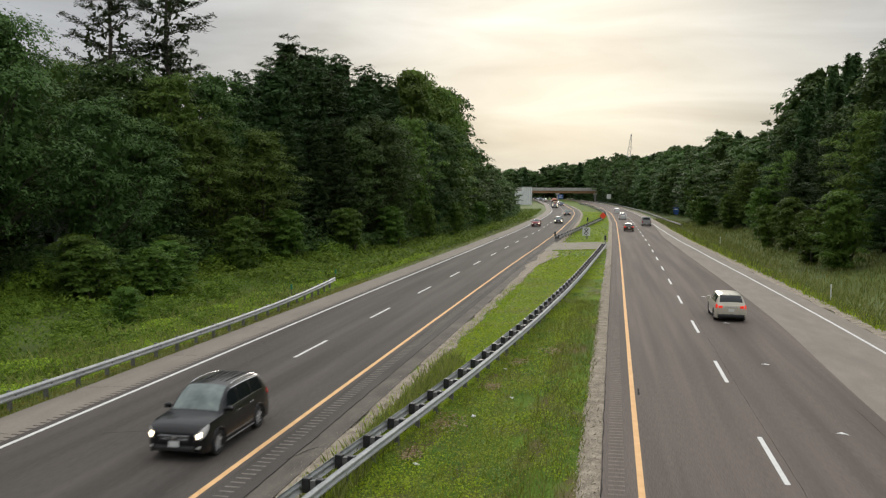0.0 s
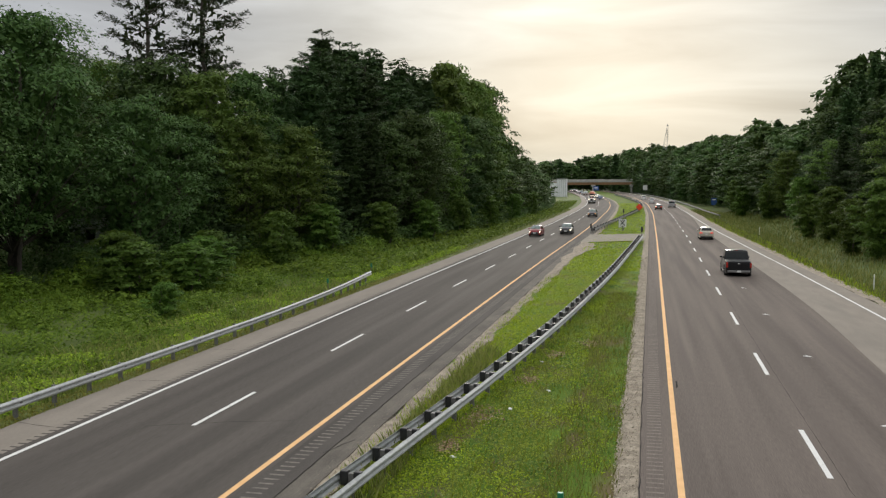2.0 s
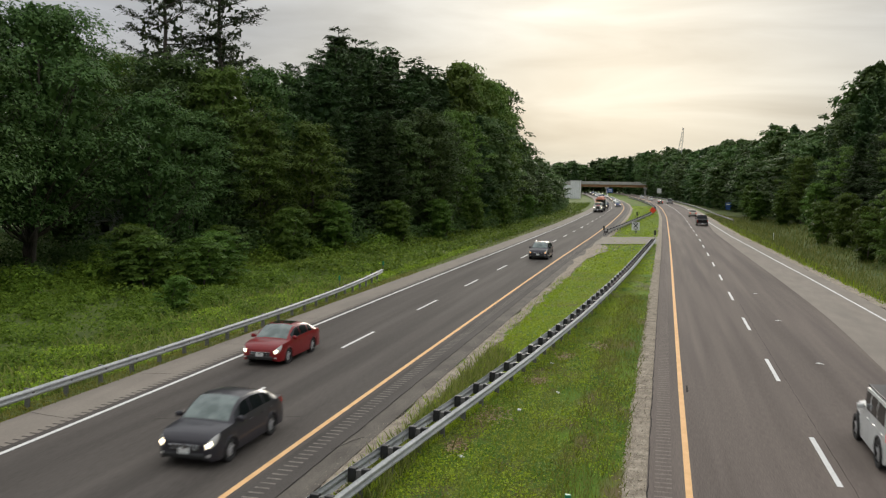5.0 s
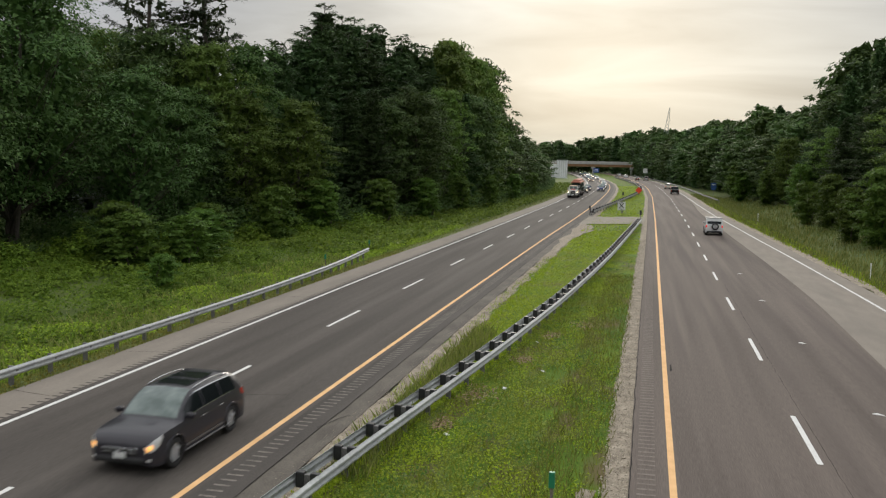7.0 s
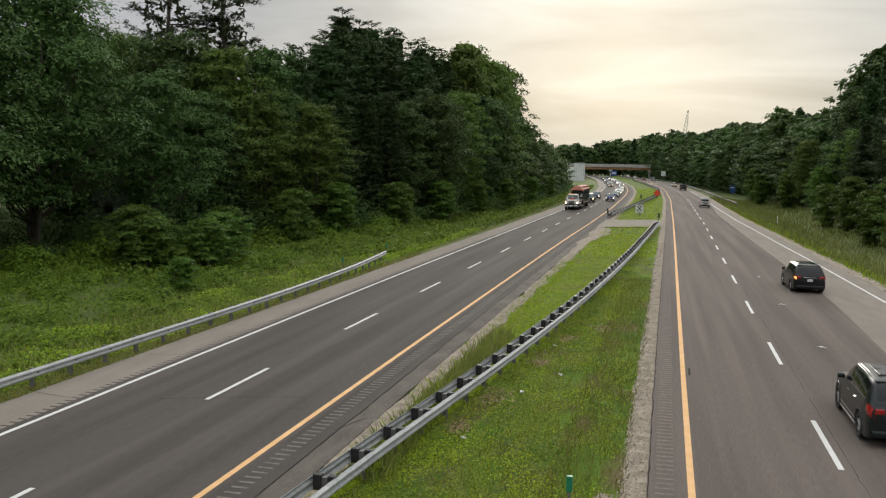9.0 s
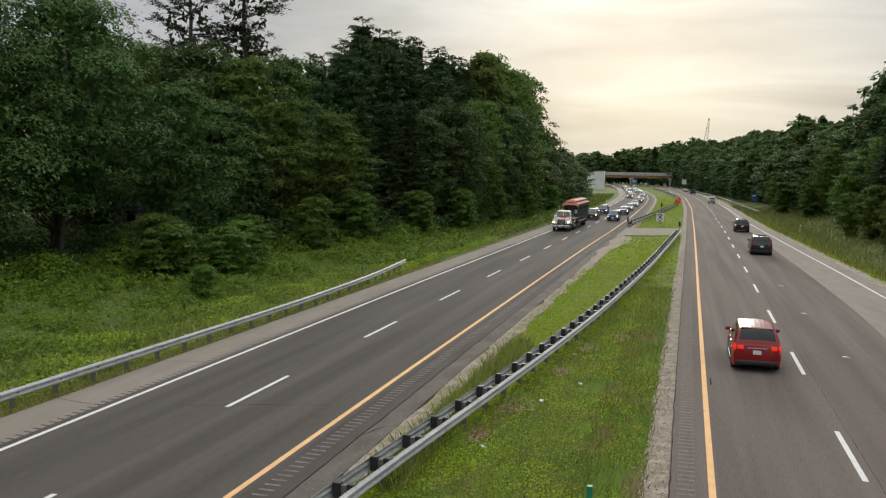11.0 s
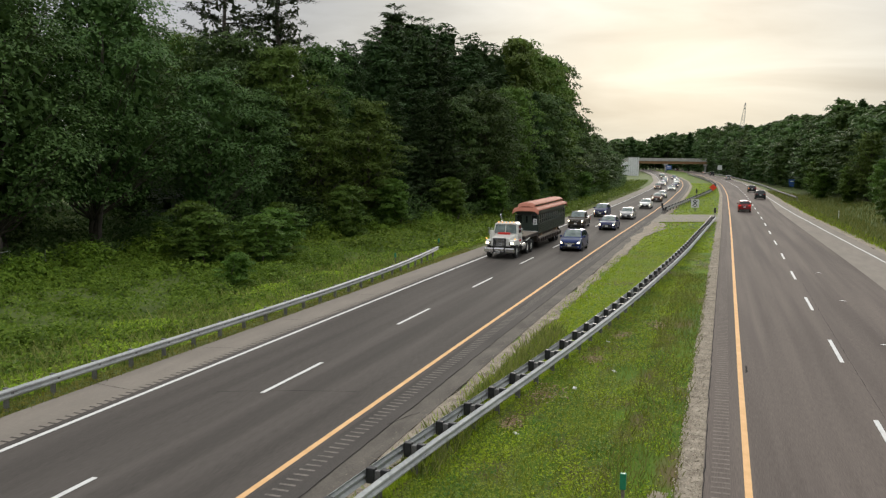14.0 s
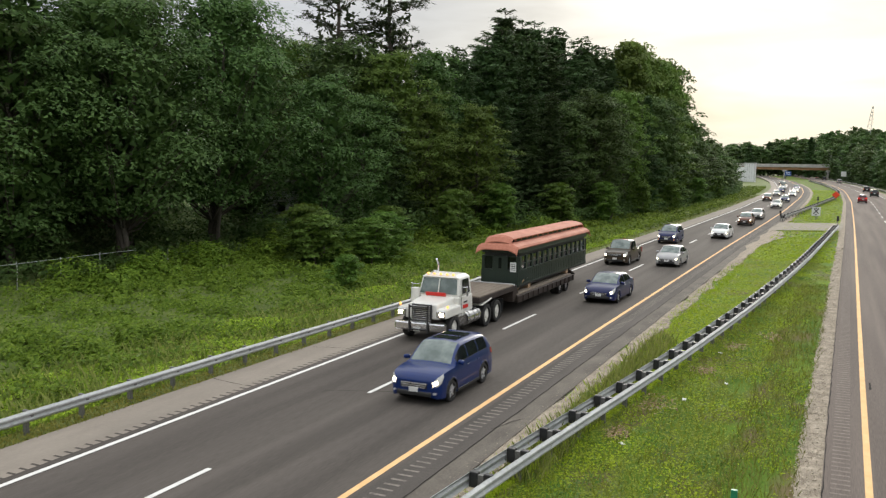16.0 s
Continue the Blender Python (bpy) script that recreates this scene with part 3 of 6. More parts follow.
def height_for(x, y, sky, share=1.0):
    d = math.hypot(x, y)
    az = math.degrees(math.atan2(x, y))
    rise = min(sky(az), sky(az + math.copysign(math.degrees(4.0 / d), -x)))
    return max(5.0, (7.55 + d * rise) * share - land(x, y))


# the wood beside the oncoming carriageway
for kind, x, y, h, wide, turn in (
        ("maple", -46.0, 47.5, 19, 1.0, 200), ("maple", -47.5, 58.0, 21, 1.0, 20), ("oak", -52, 38, 20, 1.1, 10), ("oak", -50, 52, 20, 1.1, 80),
        ("oak", -41.5, 66, 15, 0.9, 40), ("ash", -42.0, 80.0, 19.0, 1.05, 0), ("ash", -68, 93, 20.5, 1.1, 30), ("ash", -58.5, 88.5, 20.5, 1.15, 75), ("oak", -64, 84, 19.5, 1.2, 140), ("oak", -66, 93, 20.5, 1.2, 10), ("spruce", -51.7, 85.6, 37, 1.0, 60),
        ("spruce", -46.6, 88.5, 38, 1.0, 160)):
    plant(kind, x, y, h, wide, turn)
front = smooth_line([(30, -43), (60, -42.5), (75, -40), (95, -34), (130, -29.5), (180, -27.5), (240, -27), (300, -32), (360, -38)])
row_y = 72.0
i = 0
while row_y < 345:
    for depth in range(3 if row_y < 150 else 2):
        x = float(front(row_y)) - 1.5 - depth * 7.0 + RNG.uniform(-1.2, 1.2)
        y = row_y + RNG.uniform(-2, 2)
        az = math.degrees(math.atan2(x, y))
        if -37.0 < az < -33.6 and math.hypot(x, y) < 100:
            continue
        h = height_for(x, y, top_left, (0.74, 1.0, 1.06)[depth] * RNG.uniform(0.93, 1.03))
        broad = 1.0
        if depth == 0 and row_y < 95:
            h = min(h, 17)
        kind = RNG.choice(["oak", "pine_a", "pine_b", "ash"], p=[0.30, 0.27, 0.27, 0.16]) if depth < 2 else RNG.choice(["pine_a", "pine_b", "oak"])
        if depth and -23 < az < -13.5:
            kind = "pine_a"
            h *= 1.04
            broad = 1.25
        elif depth and -12.8 < az < -10.2:
            kind = "ash"
        if row_y > 210:
            kind = {"oak": "far_oak", "ash": "far_oak", "pine_a": "far_pine", "pine_b": "far_pine"}[str(kind)]
        elif (depth == 2 and broad == 1.0) or row_y > 140:
            kind = MID[str(kind)]
        plant(str(kind), x, y, min(h, 34), broad)
    row_y += 6.2 if row_y < 210 else 8.5
    i += 1
# behind the maples
for y in np.arange(24, 84, 7.5):
    for x in (-60, -70):
        if x == -60 and y > 60:
            continue
        plant("mid_oak" if (int(y) + int(x)) % 2 else "mid_pine", x + RNG.uniform(-2, 2), y + RNG.uniform(-2, 2), 19 + RNG.uniform(-2, 2), 1.15)

for kind, x, y, h, wide, turn in (("oak", -48.5, 40, 19, 1.0, 130), ("oak", -50, 31, 20, 1.0, 220), ("ash", -53.5, 46, 17, 1.0, 300)):
    plant(kind, x, y, h, wide, turn)
# unseen trees added behind the camera's bridge, to darken reflections in the cars
for k in range(12):
    for x in (-34, 30):
        plant("far_oak" if (k + x) % 3 else "far_pine", x + RNG.uniform(-3, 3), -22 - k * 11 + RNG.uniform(-3, 3), 19 + RNG.uniform(-3, 3), 1.3)

# the wood beside the other carriageway
front_r = smooth_line([(60, 29), (110, 28.5), (150, 28), (200, 25.5), (270, 22.5), (350, 17), (430, 10), (560, -3), (700, -20)])
row_y = 84.0
while row_y < 640:
    near = row_y < 190
    for depth in range(3 if row_y < 330 else 2):
        x = float(front_r(row_y)) + 1.0 + depth * (6.0 if near else 9.0) + RNG.uniform(-1.2, 1.2)
        y = row_y + RNG.uniform(-2, 2)
        h = height_for(x, y, top_right, (0.72, 0.92, 1.0)[depth] * RNG.uniform(0.92, 1.03))
        if near:
            kind = str(RNG.choice(["pine_a", "pine_b", "oak"], p=[0.16, 0.78, 0.06])) if depth else str(RNG.choice(["pine_a", "pine_b", "ash"], p=[0.36, 0.36, 0.28]))
            kind = MID[kind] if depth else kind
        else:
            kind = str(RNG.choice(["far_oak", "far_pine"], p=[0.45, 0.55]))
        plant(kind, x, y, min(h, 34), 1.0 if near else 1.2)
    row_y += 6.5 if near else 9.5
# woods closing the view beyond the far bridge
for k in range(60):
    x = -140 + k * 3.4
    y = 640 + 40 * math.sin(k * 1.7) + RNG.uniform(-10, 10) + 20
    if -75 < x < -20 and y < 650:
        y += 60
    plant("far_oak" if k % 3 else "far_pine", x, y, height_for(x, y, top_right, RNG.uniform(0.85, 1.02)), 1.6)

# ---- undergrowth ----


def plants(name, n, where, size, hmin, hmax, material, label, category, seed, upright=0.6, aspect=0.6, level=None, patchy=None):
    """Loose leaves of weeds and shoots over a stretch of land."""
    rng = np.random.default_rng(seed)
    xy = where(n, rng)
    if patchy:
        # grows only in patches: (size of a patch, seed, least value)
        size_m, key, least = patchy
        grow = np.array([noise.noise(Vector((x / size_m, y / size_m / 2.2, key))) + 0.45 * noise.noise(Vector((x * 3 / size_m, y * 2 / size_m, key))) for x, y in xy])
        xy = xy[grow + rng.normal(size=len(xy)) * 0.12 > least]
    z0 = np.array([land(x, y) if level is None else level for x, y in xy])
    patch = np.array([max(0.0, 0.5 + 0.75 * noise.noise(Vector((x * 0.26, y * 0.26, seed)))) for x, y in xy])
    hgt = hmin + (hmax - hmin) * patch
    z = z0 + hgt * rng.random(len(xy)) ** 0.55
    c = np.column_stack([xy, z])
    nrm = rng.normal(size=(len(xy), 3)) * upright * 0.75 + np.array([0, -0.25, 0.9])
    vs, fs = quads(c, nrm, size, rng, aspect)
    return tagged(new(name, fast_mesh(name, vs, fs, material)), label, category, kind="stuff")


def blades(name, n, where, h, w, material, label, seed, z=None):
    """Upright grass blades, each a thin bent leaf."""
    rng = np.random.default_rng(seed)
    xy = where(n, rng)
    n = len(xy)
    z0 = np.array([land(x, y) if z is None else z for x, y in xy])
    a = rng.uniform(0, 6.283, n)
    hh = h * rng.uniform(0.45, 1.3, n)
    d = np.stack([np.cos(a), np.sin(a), np.zeros(n)], 1)
    lean = np.stack([np.cos(a + 1.5), np.sin(a + 1.5), np.zeros(n)], 1) * (hh * rng.uniform(0.1, 0.6, n))[:, None]
    p = np.column_stack([xy, z0 - 0.03])
    ww = w * rng.uniform(0.6, 1.3, n)[:, None]
    up = np.array([0, 0, 1.0])
    vs = np.stack([p - d * ww, p + d * ww, p + d * ww * 0.6 + lean * 0.4 + up * (hh * 0.6)[:, None], p + lean + up * hh[:, None]], 1).reshape(-1, 3)
    return tagged(new(name, fast_mesh(name, vs, np.arange(4 * n).reshape(n, 4), material)), label, "grass", kind="stuff")


def band(xa, xb, y0, y1, power=1.0):
    def where(n, rng):
        y = y0 + (y1 - y0) * rng.random(n) ** power
        a, b = np.array([xa(v) for v in y]), np.array([xb(v) for v in y])
        return np.column_stack([a + (b - a) * rng.random(n), y])
    return where


at = lambda x: (lambda y: x)
med_a, med_b = shift(left_yellow, 2.6), shift(right_yellow, -1.6)
mid_rail = lambda y: float(np.interp(y, (5, 16.5, 33, 60, 90, 114), (-7.75, -6.95, -5.0, -2.75, -1.1, 0.05)))
plants("median_clover", 60000, band(med_a, mid_rail, 16, 100, 1.5), 0.042, 0.02, 0.12, M["grassblade"], "bright yellow-green clover and grass of the median", "grass", 21, 0.45, 0.7, -0.1)
plants("median_clover", 80000, band(mid_rail, med_b, 13, 80, 1.7), 0.036, 0.02, 0.13, M["clover"], "green clover and grass of the median", "grass", 22, 0.45, 0.7, -0.12, (1.5, 3.0, -0.30))
plants("median_clover", 60000, band(mid_rail, med_b, 13, 90, 1.7), 0.036, 0.03, 0.13, M["grassblade"], "bright yellow-green clover patches in the median", "grass", 42, 0.45, 0.7, -0.11, (1.8, 8.0, 0.06))
plants("median_weeds", 30000, band(mid_rail, med_b, 13, 70, 1.7), 0.045, 0.03, 0.22, M["shrub"], "darker weeds growing in patches in the median", "weeds", 43, 0.6, 0.5, -0.11, (1.2, 15.0, 0.22))
plants("median_clover", 16000, band(med_a, med_b, 75, 300, 1.2), 0.10, 0.02, 0.15, M["grassblade"], "bright yellow-green grass of the median", "grass", 32, 0.45, 0.7, -0.1)
blades("median_grass", 9000, band(mid_rail, med_b, 14, 60, 1.5), 0.24, 0.008, M["clover"], "thin green grass shoots in the median", 33, -0.1)
blades("median_grass", 6000, band(shift(med_b, -1.8), shift(med_b, 0.1), 13, 60, 1.5), 0.24, 0.010, M["grass_dry"], "thin half-dry grass along the gravel", 34, -0.08)
blades("median_grass", 2500, band(shift(med_a, -0.5), shift(med_a, 0.6), 16, 70, 1.3), 0.22, 0.012, M["grassblade"], "ragged grass along the gravel", 35, -0.08)
blades("tall_grass", 1800, band(shift(left_yellow, 2.6), shift(left_yellow, 3.7), 19, 38), 0.50, 0.011, M["grass_dry"], "tuft of tall grass beside the gravel", 23, -0.06)
blades("verge_grass", 16000, band(shift(left_white, -4.4), shift(left_white, -2.1), 12, 240, 1.9), 0.20, 0.020, M["grass_dry"], "ragged half-dry grass under the guard rail", 24)
blades("verge_grass", 26000, band(shift(right_white, 1.9), shift(front_r, -1.0), 30, 230, 1.4), 0.60, 0.030, M["grass_dull"], "tall half-dry grass on the verge", 25)
blades("verge_grass", 7000, band(shift(right_white, 1.7), shift(right_white, 4.0), 30, 180, 1.4), 0.3, 0.03, M["grassblade"], "green grass along the road edge", 26)
plants("verge_moss", 9000, band(shift(left_white, -3.1), shift(left_white, -2.25), 12, 70, 1.4), 0.04, 0.02, 0.10, M["moss"], "low yellow-green moss and grass under the guard rail", "grass", 44, 0.5, 0.7, -0.08)
plants("weeds", 60000, band(lambda y: float(front(y)) + 0.5, lambda y: float(left_white(y)) - 5.5, 12, 100, 1.3), 0.10, 0.05, 1.5, M["weed"], "thick green weeds and brambles", "weeds", 27)
plants("weeds", 45000, band(lambda y: float(left_white(y)) - 9.0, shift(left_white, -3.6), 12, 100, 1.5), 0.075, 0.02, 0.9, M["weed_light"], "bright yellow-green weeds behind the guard rail", "weeds", 37)
plants("weeds", 34000, band(lambda y: float(front(y)) + 0.5, shift(left_white, -4.0), 70, 330, 1.5), 0.20, 0.3, 1.6, M["weed"], "thick green weeds and brambles", "weeds", 28)
plants("undergrowth", 40000, band(lambda y: float(front(y)) - 5, lambda y: float(front(y)) + 3.5, 60, 320, 1.4), 0.18, 0.8, 4.2, M["leaf"], "dark leafy undergrowth at the foot of the wood", "undergrowth", 29)
plants("undergrowth", 34000, band(shift(front_r, -0.5), shift(front_r, 5), 60, 420, 1.3), 0.27, 0.6, 3.8, M["leaf"], "dark leafy undergrowth at the foot of the wood", "undergrowth", 30)


def brambles(name, n, where, leaves, size, wide, tall, material, label, seed):
    """Low mounds of leafy shoots, each a lumpy dome of its own size."""
    rng = np.random.default_rng(seed)
    cs, ns = [], []
    for x, y in where(n, rng):
        r, h = wide * rng.uniform(0.55, 1.25), tall * rng.uniform(0.4, 1.2)
        k = int(leaves * r / wide)
        d = rng.normal(size=(k, 3))
        d[:, 2] = np.abs(d[:, 2])
        d /= np.linalg.norm(d, axis=1)[:, None]
        lump = 0.78 + 0.3 * np.sin(3.1 * d[:, 0] + 5 * d[:, 1] + x) * np.cos(4 * d[:, 2] + y)
        d2 = d * (lump * rng.uniform(0.72, 1.08, k))[:, None]
        cs.append(d2 * np.array([r, r, h]) + np.array([x, y, land(x, y) - 0.05]))
        ns.append(d + np.array([0, 0, 0.5]) + rng.normal(size=(k, 3)) * 0.35)
    vs, fs = quads(np.vstack(cs), np.vstack(ns), size, rng, 0.6)
    return tagged(new(name, fast_mesh(name, vs, fs, material)), label, "brambles", kind="stuff")


inner = lambda d: (lambda y: float(left_white(y)) - d)
brambles("brambles", 150, band(lambda y: float(front(y)) + 1.0, inner(7.5), 14, 66, 1.1), 640, 0.10, 1.5, 1.3, M["bramble"], "mounds of dark green leafy brambles", 61)
brambles("brambles", 70, band(lambda y: float(front(y)) - 1.5, lambda y: float(front(y)) + 5.0, 38, 110, 1.1), 700, 0.14, 1.9, 2.4, M["bramble"], "tall dark green brambles before the wood", 62)
brambles("brambles", 60, band(inner(9.5), inner(5.2), 14, 60, 1.2), 380, 0.085, 1.0, 0.8, M["weed"], "mounds of fresh green weeds behind the rail", 63)
blades("tall_grass", 7000, band(at(-27), at(-20.8), 16, 66, 1.3), 0.75, 0.02, M["grass_dry"], "tall seeding grass and dry stalks", 31)

# leaves added under the crowns to darken the hollow, where only shade lies
plants("undergrowth", 22000, band(at(-58), at(-42.5), 22, 80), 0.17, 0.3, 2.2, M["leaf"], "dark leaves added under the maples to deepen the shaded hollow", "undergrowth", 38)


def stones(name, n, line, a, b, y0, y1, label, seed):
    """Loose stones along the edge of the asphalt."""
    rng = np.random.default_rng(seed)
    y = y0 + (y1 - y0) * rng.random(n) ** 1.6
    x = np.array([float(line(v)) for v in y]) + rng.uniform(a, b, n)
    vs, fs = quads(np.column_stack([x, y, np.full(n, -0.022)]), rng.normal(size=(n, 3)) * 0.5 + np.array([0, 0, 1.0]), 0.026, rng, 0.8)
    tagged(new(name, fast_mesh(name, vs, fs, M["stone"])), label, "gravel", kind="stuff")


M["stone"] = leafmat("stones", (0.25, 0.215, 0.165), (0.46, 0.405, 0.325), 0.0, 0.9)
stones("gravel_stones", 9000, left_yellow, 1.6, 2.7, 12, 90, "loose pale stones beside the shoulder", 51)
stones("gravel_stones", 9000, right_yellow, -1.7, -1.05, 12, 90, "loose pale stones beside the shoulder", 52)

# saplings and bushes in front of the wood
for x, y, h, wide in ((-27.5, 46.5, 2.6, 0.75), (-34, 54, 4.2, 1.25), (-31.5, 57, 4.0, 1.2), (-36.5, 56, 4.8, 1.2), (-33, 62, 4.2, 1.2), (-36, 68, 4.2, 1.1), (-34, 78, 5.5, 1.1), (-33, 88, 6, 1.1), (-30, 100, 6, 1.1), (-28, 114, 6, 1.0), (-26.5, 130, 6, 1.0), (-25.5, 150, 6, 1), (-25, 175, 6, 1), (-24.5, 200, 6, 1), (23.5, 118, 7, 1.0), (22.5, 128, 6, 1.0), (25, 150, 8, 1.0), (22, 205, 7, 1.1), (22.5, 225, 8, 1.1), (24, 180, 7, 1.1), (22, 100, 6, 1.0), (23, 92, 8, 1.1)):
    plant("sapling", x, y, h, wide)

# ---- guard rails ----


def along(points, step):
    """Points and directions at even steps along a line."""
    p = [Vector((*q, 0)) for q in points]
    out, left = [], 0.0
    for a, b in zip(p[:-1], p[1:]):
        d = (b - a).length
        while left <= d:
            out.append((a + (b - a) * (left / d), (b - a).normalized()))
            left += step
        left -= d
    return out


W_PROFILE = [(0.0, 0.0), (0.012, 0.015), (0.075, 0.055), (0.08, 0.095), (0.02, 0.14), (0.02, 0.172), (0.08, 0.217), (0.075, 0.257), (0.012, 0.297), (0.0, 0.312)]


def beam(points, side, off, zlow, parent, material, name="rail_beam"):
    """A W-beam along the line, its face turned to one side."""
    pts = along(points, 1.0)
    vs, fs, n = [], [], len(W_PROFILE) * 2
    for p, d in pts:
        s = Vector((d.y, -d.x, 0)) * side
        for k in range(n):
            i = k if k < n // 2 else n - 1 - k
            a, z = W_PROFILE[i]
            a = a - (0.008 if k >= n // 2 else 0)
            q = p + s * (off + a)
            vs.append((q.x, q.y, zlow + z))
    for i in range(len(pts) - 1):
        for k in range(n):
            fs.append((i * n + k, i * n + (k + 1) % n, (i + 1) * n + (k + 1) % n, (i + 1) * n + k))
    fs += [tuple(range(n)), tuple(range((len(pts) - 1) * n, len(pts) * n))]
    return mesh_ob(name, vs, fs, material, parent)


def curve_points(line, y0, y1, step=6.0):
    ys = np.arange(y0, y1 + 0.1, step)
    return [(float(line(y)), float(y)) for y in ys]


box_post = bpy.data.meshes.new("post")
_b = box((0.15, 0.10, 1.35), (0, 0, 0.0), bevel=0.01); _b.to_mesh(box_post); _b.free(); box_post.materials.append(M["steel_dark"])
steel_block = bpy.data.meshes.new("spacer_block")
_b = box((0.17, 0.10, 0.26), bevel=0.015); _b.to_mesh(steel_block); _b.free(); steel_block.materials.append(M["steel_dark"])
block_mesh = bpy.data.meshes.new("spacer_block")
_b = box((0.20, 0.16, 0.36), bevel=0.02); _b.to_mesh(block_mesh); _b.free(); block_mesh.materials.append(M["block"])


def guard_rail(points, double, label, spacing, face=1, z=0.0, metal="steel"):
    e = empty("guard_rail", label, "guard rail")
    if double:
        beam(points, 1, 0.27, z + 0.44, e, M[metal])
        beam(points, -1, 0.27, z + 0.44, e, M[metal])
    else:
        beam(points, face, 0.22, z + 0.44, e, M[metal])
    for p, d in along(points, spacing):
        ang = math.atan2(-d.x, d.y)
        po = new("post", box_post); po.parent = e
        po.location, po.rotation_euler = (p.x, p.y, z + 0.05), (0, 0, ang)
        for sgn in ((1, -1) if double else (face,)):
            bl = new("spacer_block", block_mesh if double else steel_block); bl.parent = e
            s = Vector((d.y, -d.x, 0)) * sgn
            bl.location, bl.rotation_euler = (p.x + s.x * 0.175, p.y + s.y * 0.175, z + 0.595), (0, 0, ang)
    return e


median_line = smooth_line([(5, -7.75), (16.5, -6.95), (21.6, -6.35), (26, -5.8), (33, -5.0), (45, -3.85), (60, -2.75), (72, -2.0), (90, -1.1), (105, -0.35), (114, 0.05)], 14)
guard_rail(curve_points(median_line, 8, 114, 3.0), True, "double galvanised guard rail with black spacer blocks crossing the median", 1.9, z=-0.08)
second = smooth_line([(129, -6.9), (137, -6.2), (148, -5.4), (171, -3.8), (209, -1.3), (240, 0.1), (270, 0.1), (311, -1.4), (394, -7.0), (470, -14), (560, -23)], 18)
guard_rail(curve_points(second, 129, 470, 6.0), True, "double galvanised guard rail curving along the median", 3.8, z=-0.1, metal="steel_old")
left_rail = smooth_line([(-40, -20.0), (10, -20.0), (24, -19.8), (32, -19.6), (42, -19.45), (52, -19.7), (58, -20.1), (65, -20.8)], 10)
guard_rail(curve_points(left_rail, -10, 65, 3.0), False, "single galvanised guard rail on steel posts beside the shoulder", 1.9, z=-0.12)
right_rail = smooth_line([(170, 16.6), (186, 15.6), (215, 14.6), (270, 13.6), (320, 11.5), (400, 6.9), (464, 1.6), (560, -8)], 18)
guard_rail(curve_points(right_rail, 186, 540, 6.0), False, "galvanised guard rail beyond the merging lane", 3.8, face=-1, z=-0.12, metal="steel_old")
far_left_rail = smooth_line([(-40, -20.0), (10, -20.0), (24, -19.8), (32, -19.6), (42, -19.45), (52, -19.7), (58, -20.1), (65, -20.8)], 10)
guard_rail(curve_points(far_left_rail, 205, 470, 6.0), False, "galvanised guard rail at the far bend", 3.8, z=-0.12, metal="steel_old")

# pale bar colours stand in for light caught on the groove faces
M["ridge"] = mat("lit_worn_ridge", (0.10, 0.09, 0.08), (0.24, 0.215, 0.185), 6.0, 0.9, fine=30, spec=0.15)
M["ridge_right"] = mat("lit_worn_ridge_pale", (0.13, 0.11, 0.095), (0.25, 0.215, 0.185), 6.0, 0.9, fine=30, spec=0.15)
# milled rumble strips


def rumble(line, off, width, y0, y1, label, material, bar=0.13):
    vs, fs = [], []
    y = y0
    while y < y1:
        x = float(line(y)) + off
        k = len(vs)
        vs += [(x, y, 0.001), (x + width, y, 0.001), (x + width, y + bar, 0.006), (x, y + bar, 0.006)]
        fs.append((k, k + 1, k + 2, k + 3))
        y += 0.34
    return tagged(mesh_ob("rumble_strip", vs, fs, material), label, "rumble strip", kind="stuff")


rumble(left_yellow, 0.42, 0.41, 8, 110, "worn milled rumble strip, its lit groove faces painted pale", M["ridge"], 0.085)
rumble(right_yellow, -0.83, 0.43, 8, 110, "worn milled rumble strip, its lit groove faces painted pale", M["ridge_right"], 0.085)
rumble(left_white, -0.60, 0.26, 8, 90, "milled rumble strip in the shoulder", M["asphalt"], 0.08)


def crack(points, w, label):
    """A tarred crack: a thin wandering dark line."""
    rng = np.random.default_rng(len(label) + int(abs(points[0][0]) * 10))
    vs, fs = [], []
    for i, (p, d) in enumerate(along(points, 0.5)):
        s = Vector((d.y, -d.x, 0))
        o = s * rng.normal() * w * 0.7
        hw = w * rng.uniform(0.4, 1.0)
        for q in (p + o - s * hw, p + o + s * hw):
            vs.append((q.x, q.y, 0.0025))
    for i in range(len(vs) // 2 - 1):
        fs.append((2 * i, 2 * i + 1, 2 * i + 3, 2 * i + 2))
    return tagged(mesh_ob("road_crack", vs, fs, M["tar"]), label, "crack", kind="structure")


M["tar"] = mat("tar", (0.016, 0.015, 0.014), (0.035, 0.033, 0.03), 4.0, 0.95, spec=0.1)
crack(curve_points(shift(right_dash, 0.30), 10, 60, 4.0), 0.010, "tarred crack along the lane joint")
crack(curve_points(shift(left_yellow, 1.22), 8, 150, 4.0), 0.018, "dark joint along the shoulder")
crack(curve_points(shift(right_yellow, -1.00), 8, 150, 4.0), 0.018, "dark joint along the shoulder")
crack(curve_points(shift(seam, -0.55), 20, 34, 3.0), 0.012, "dark crack beside the pale lane")
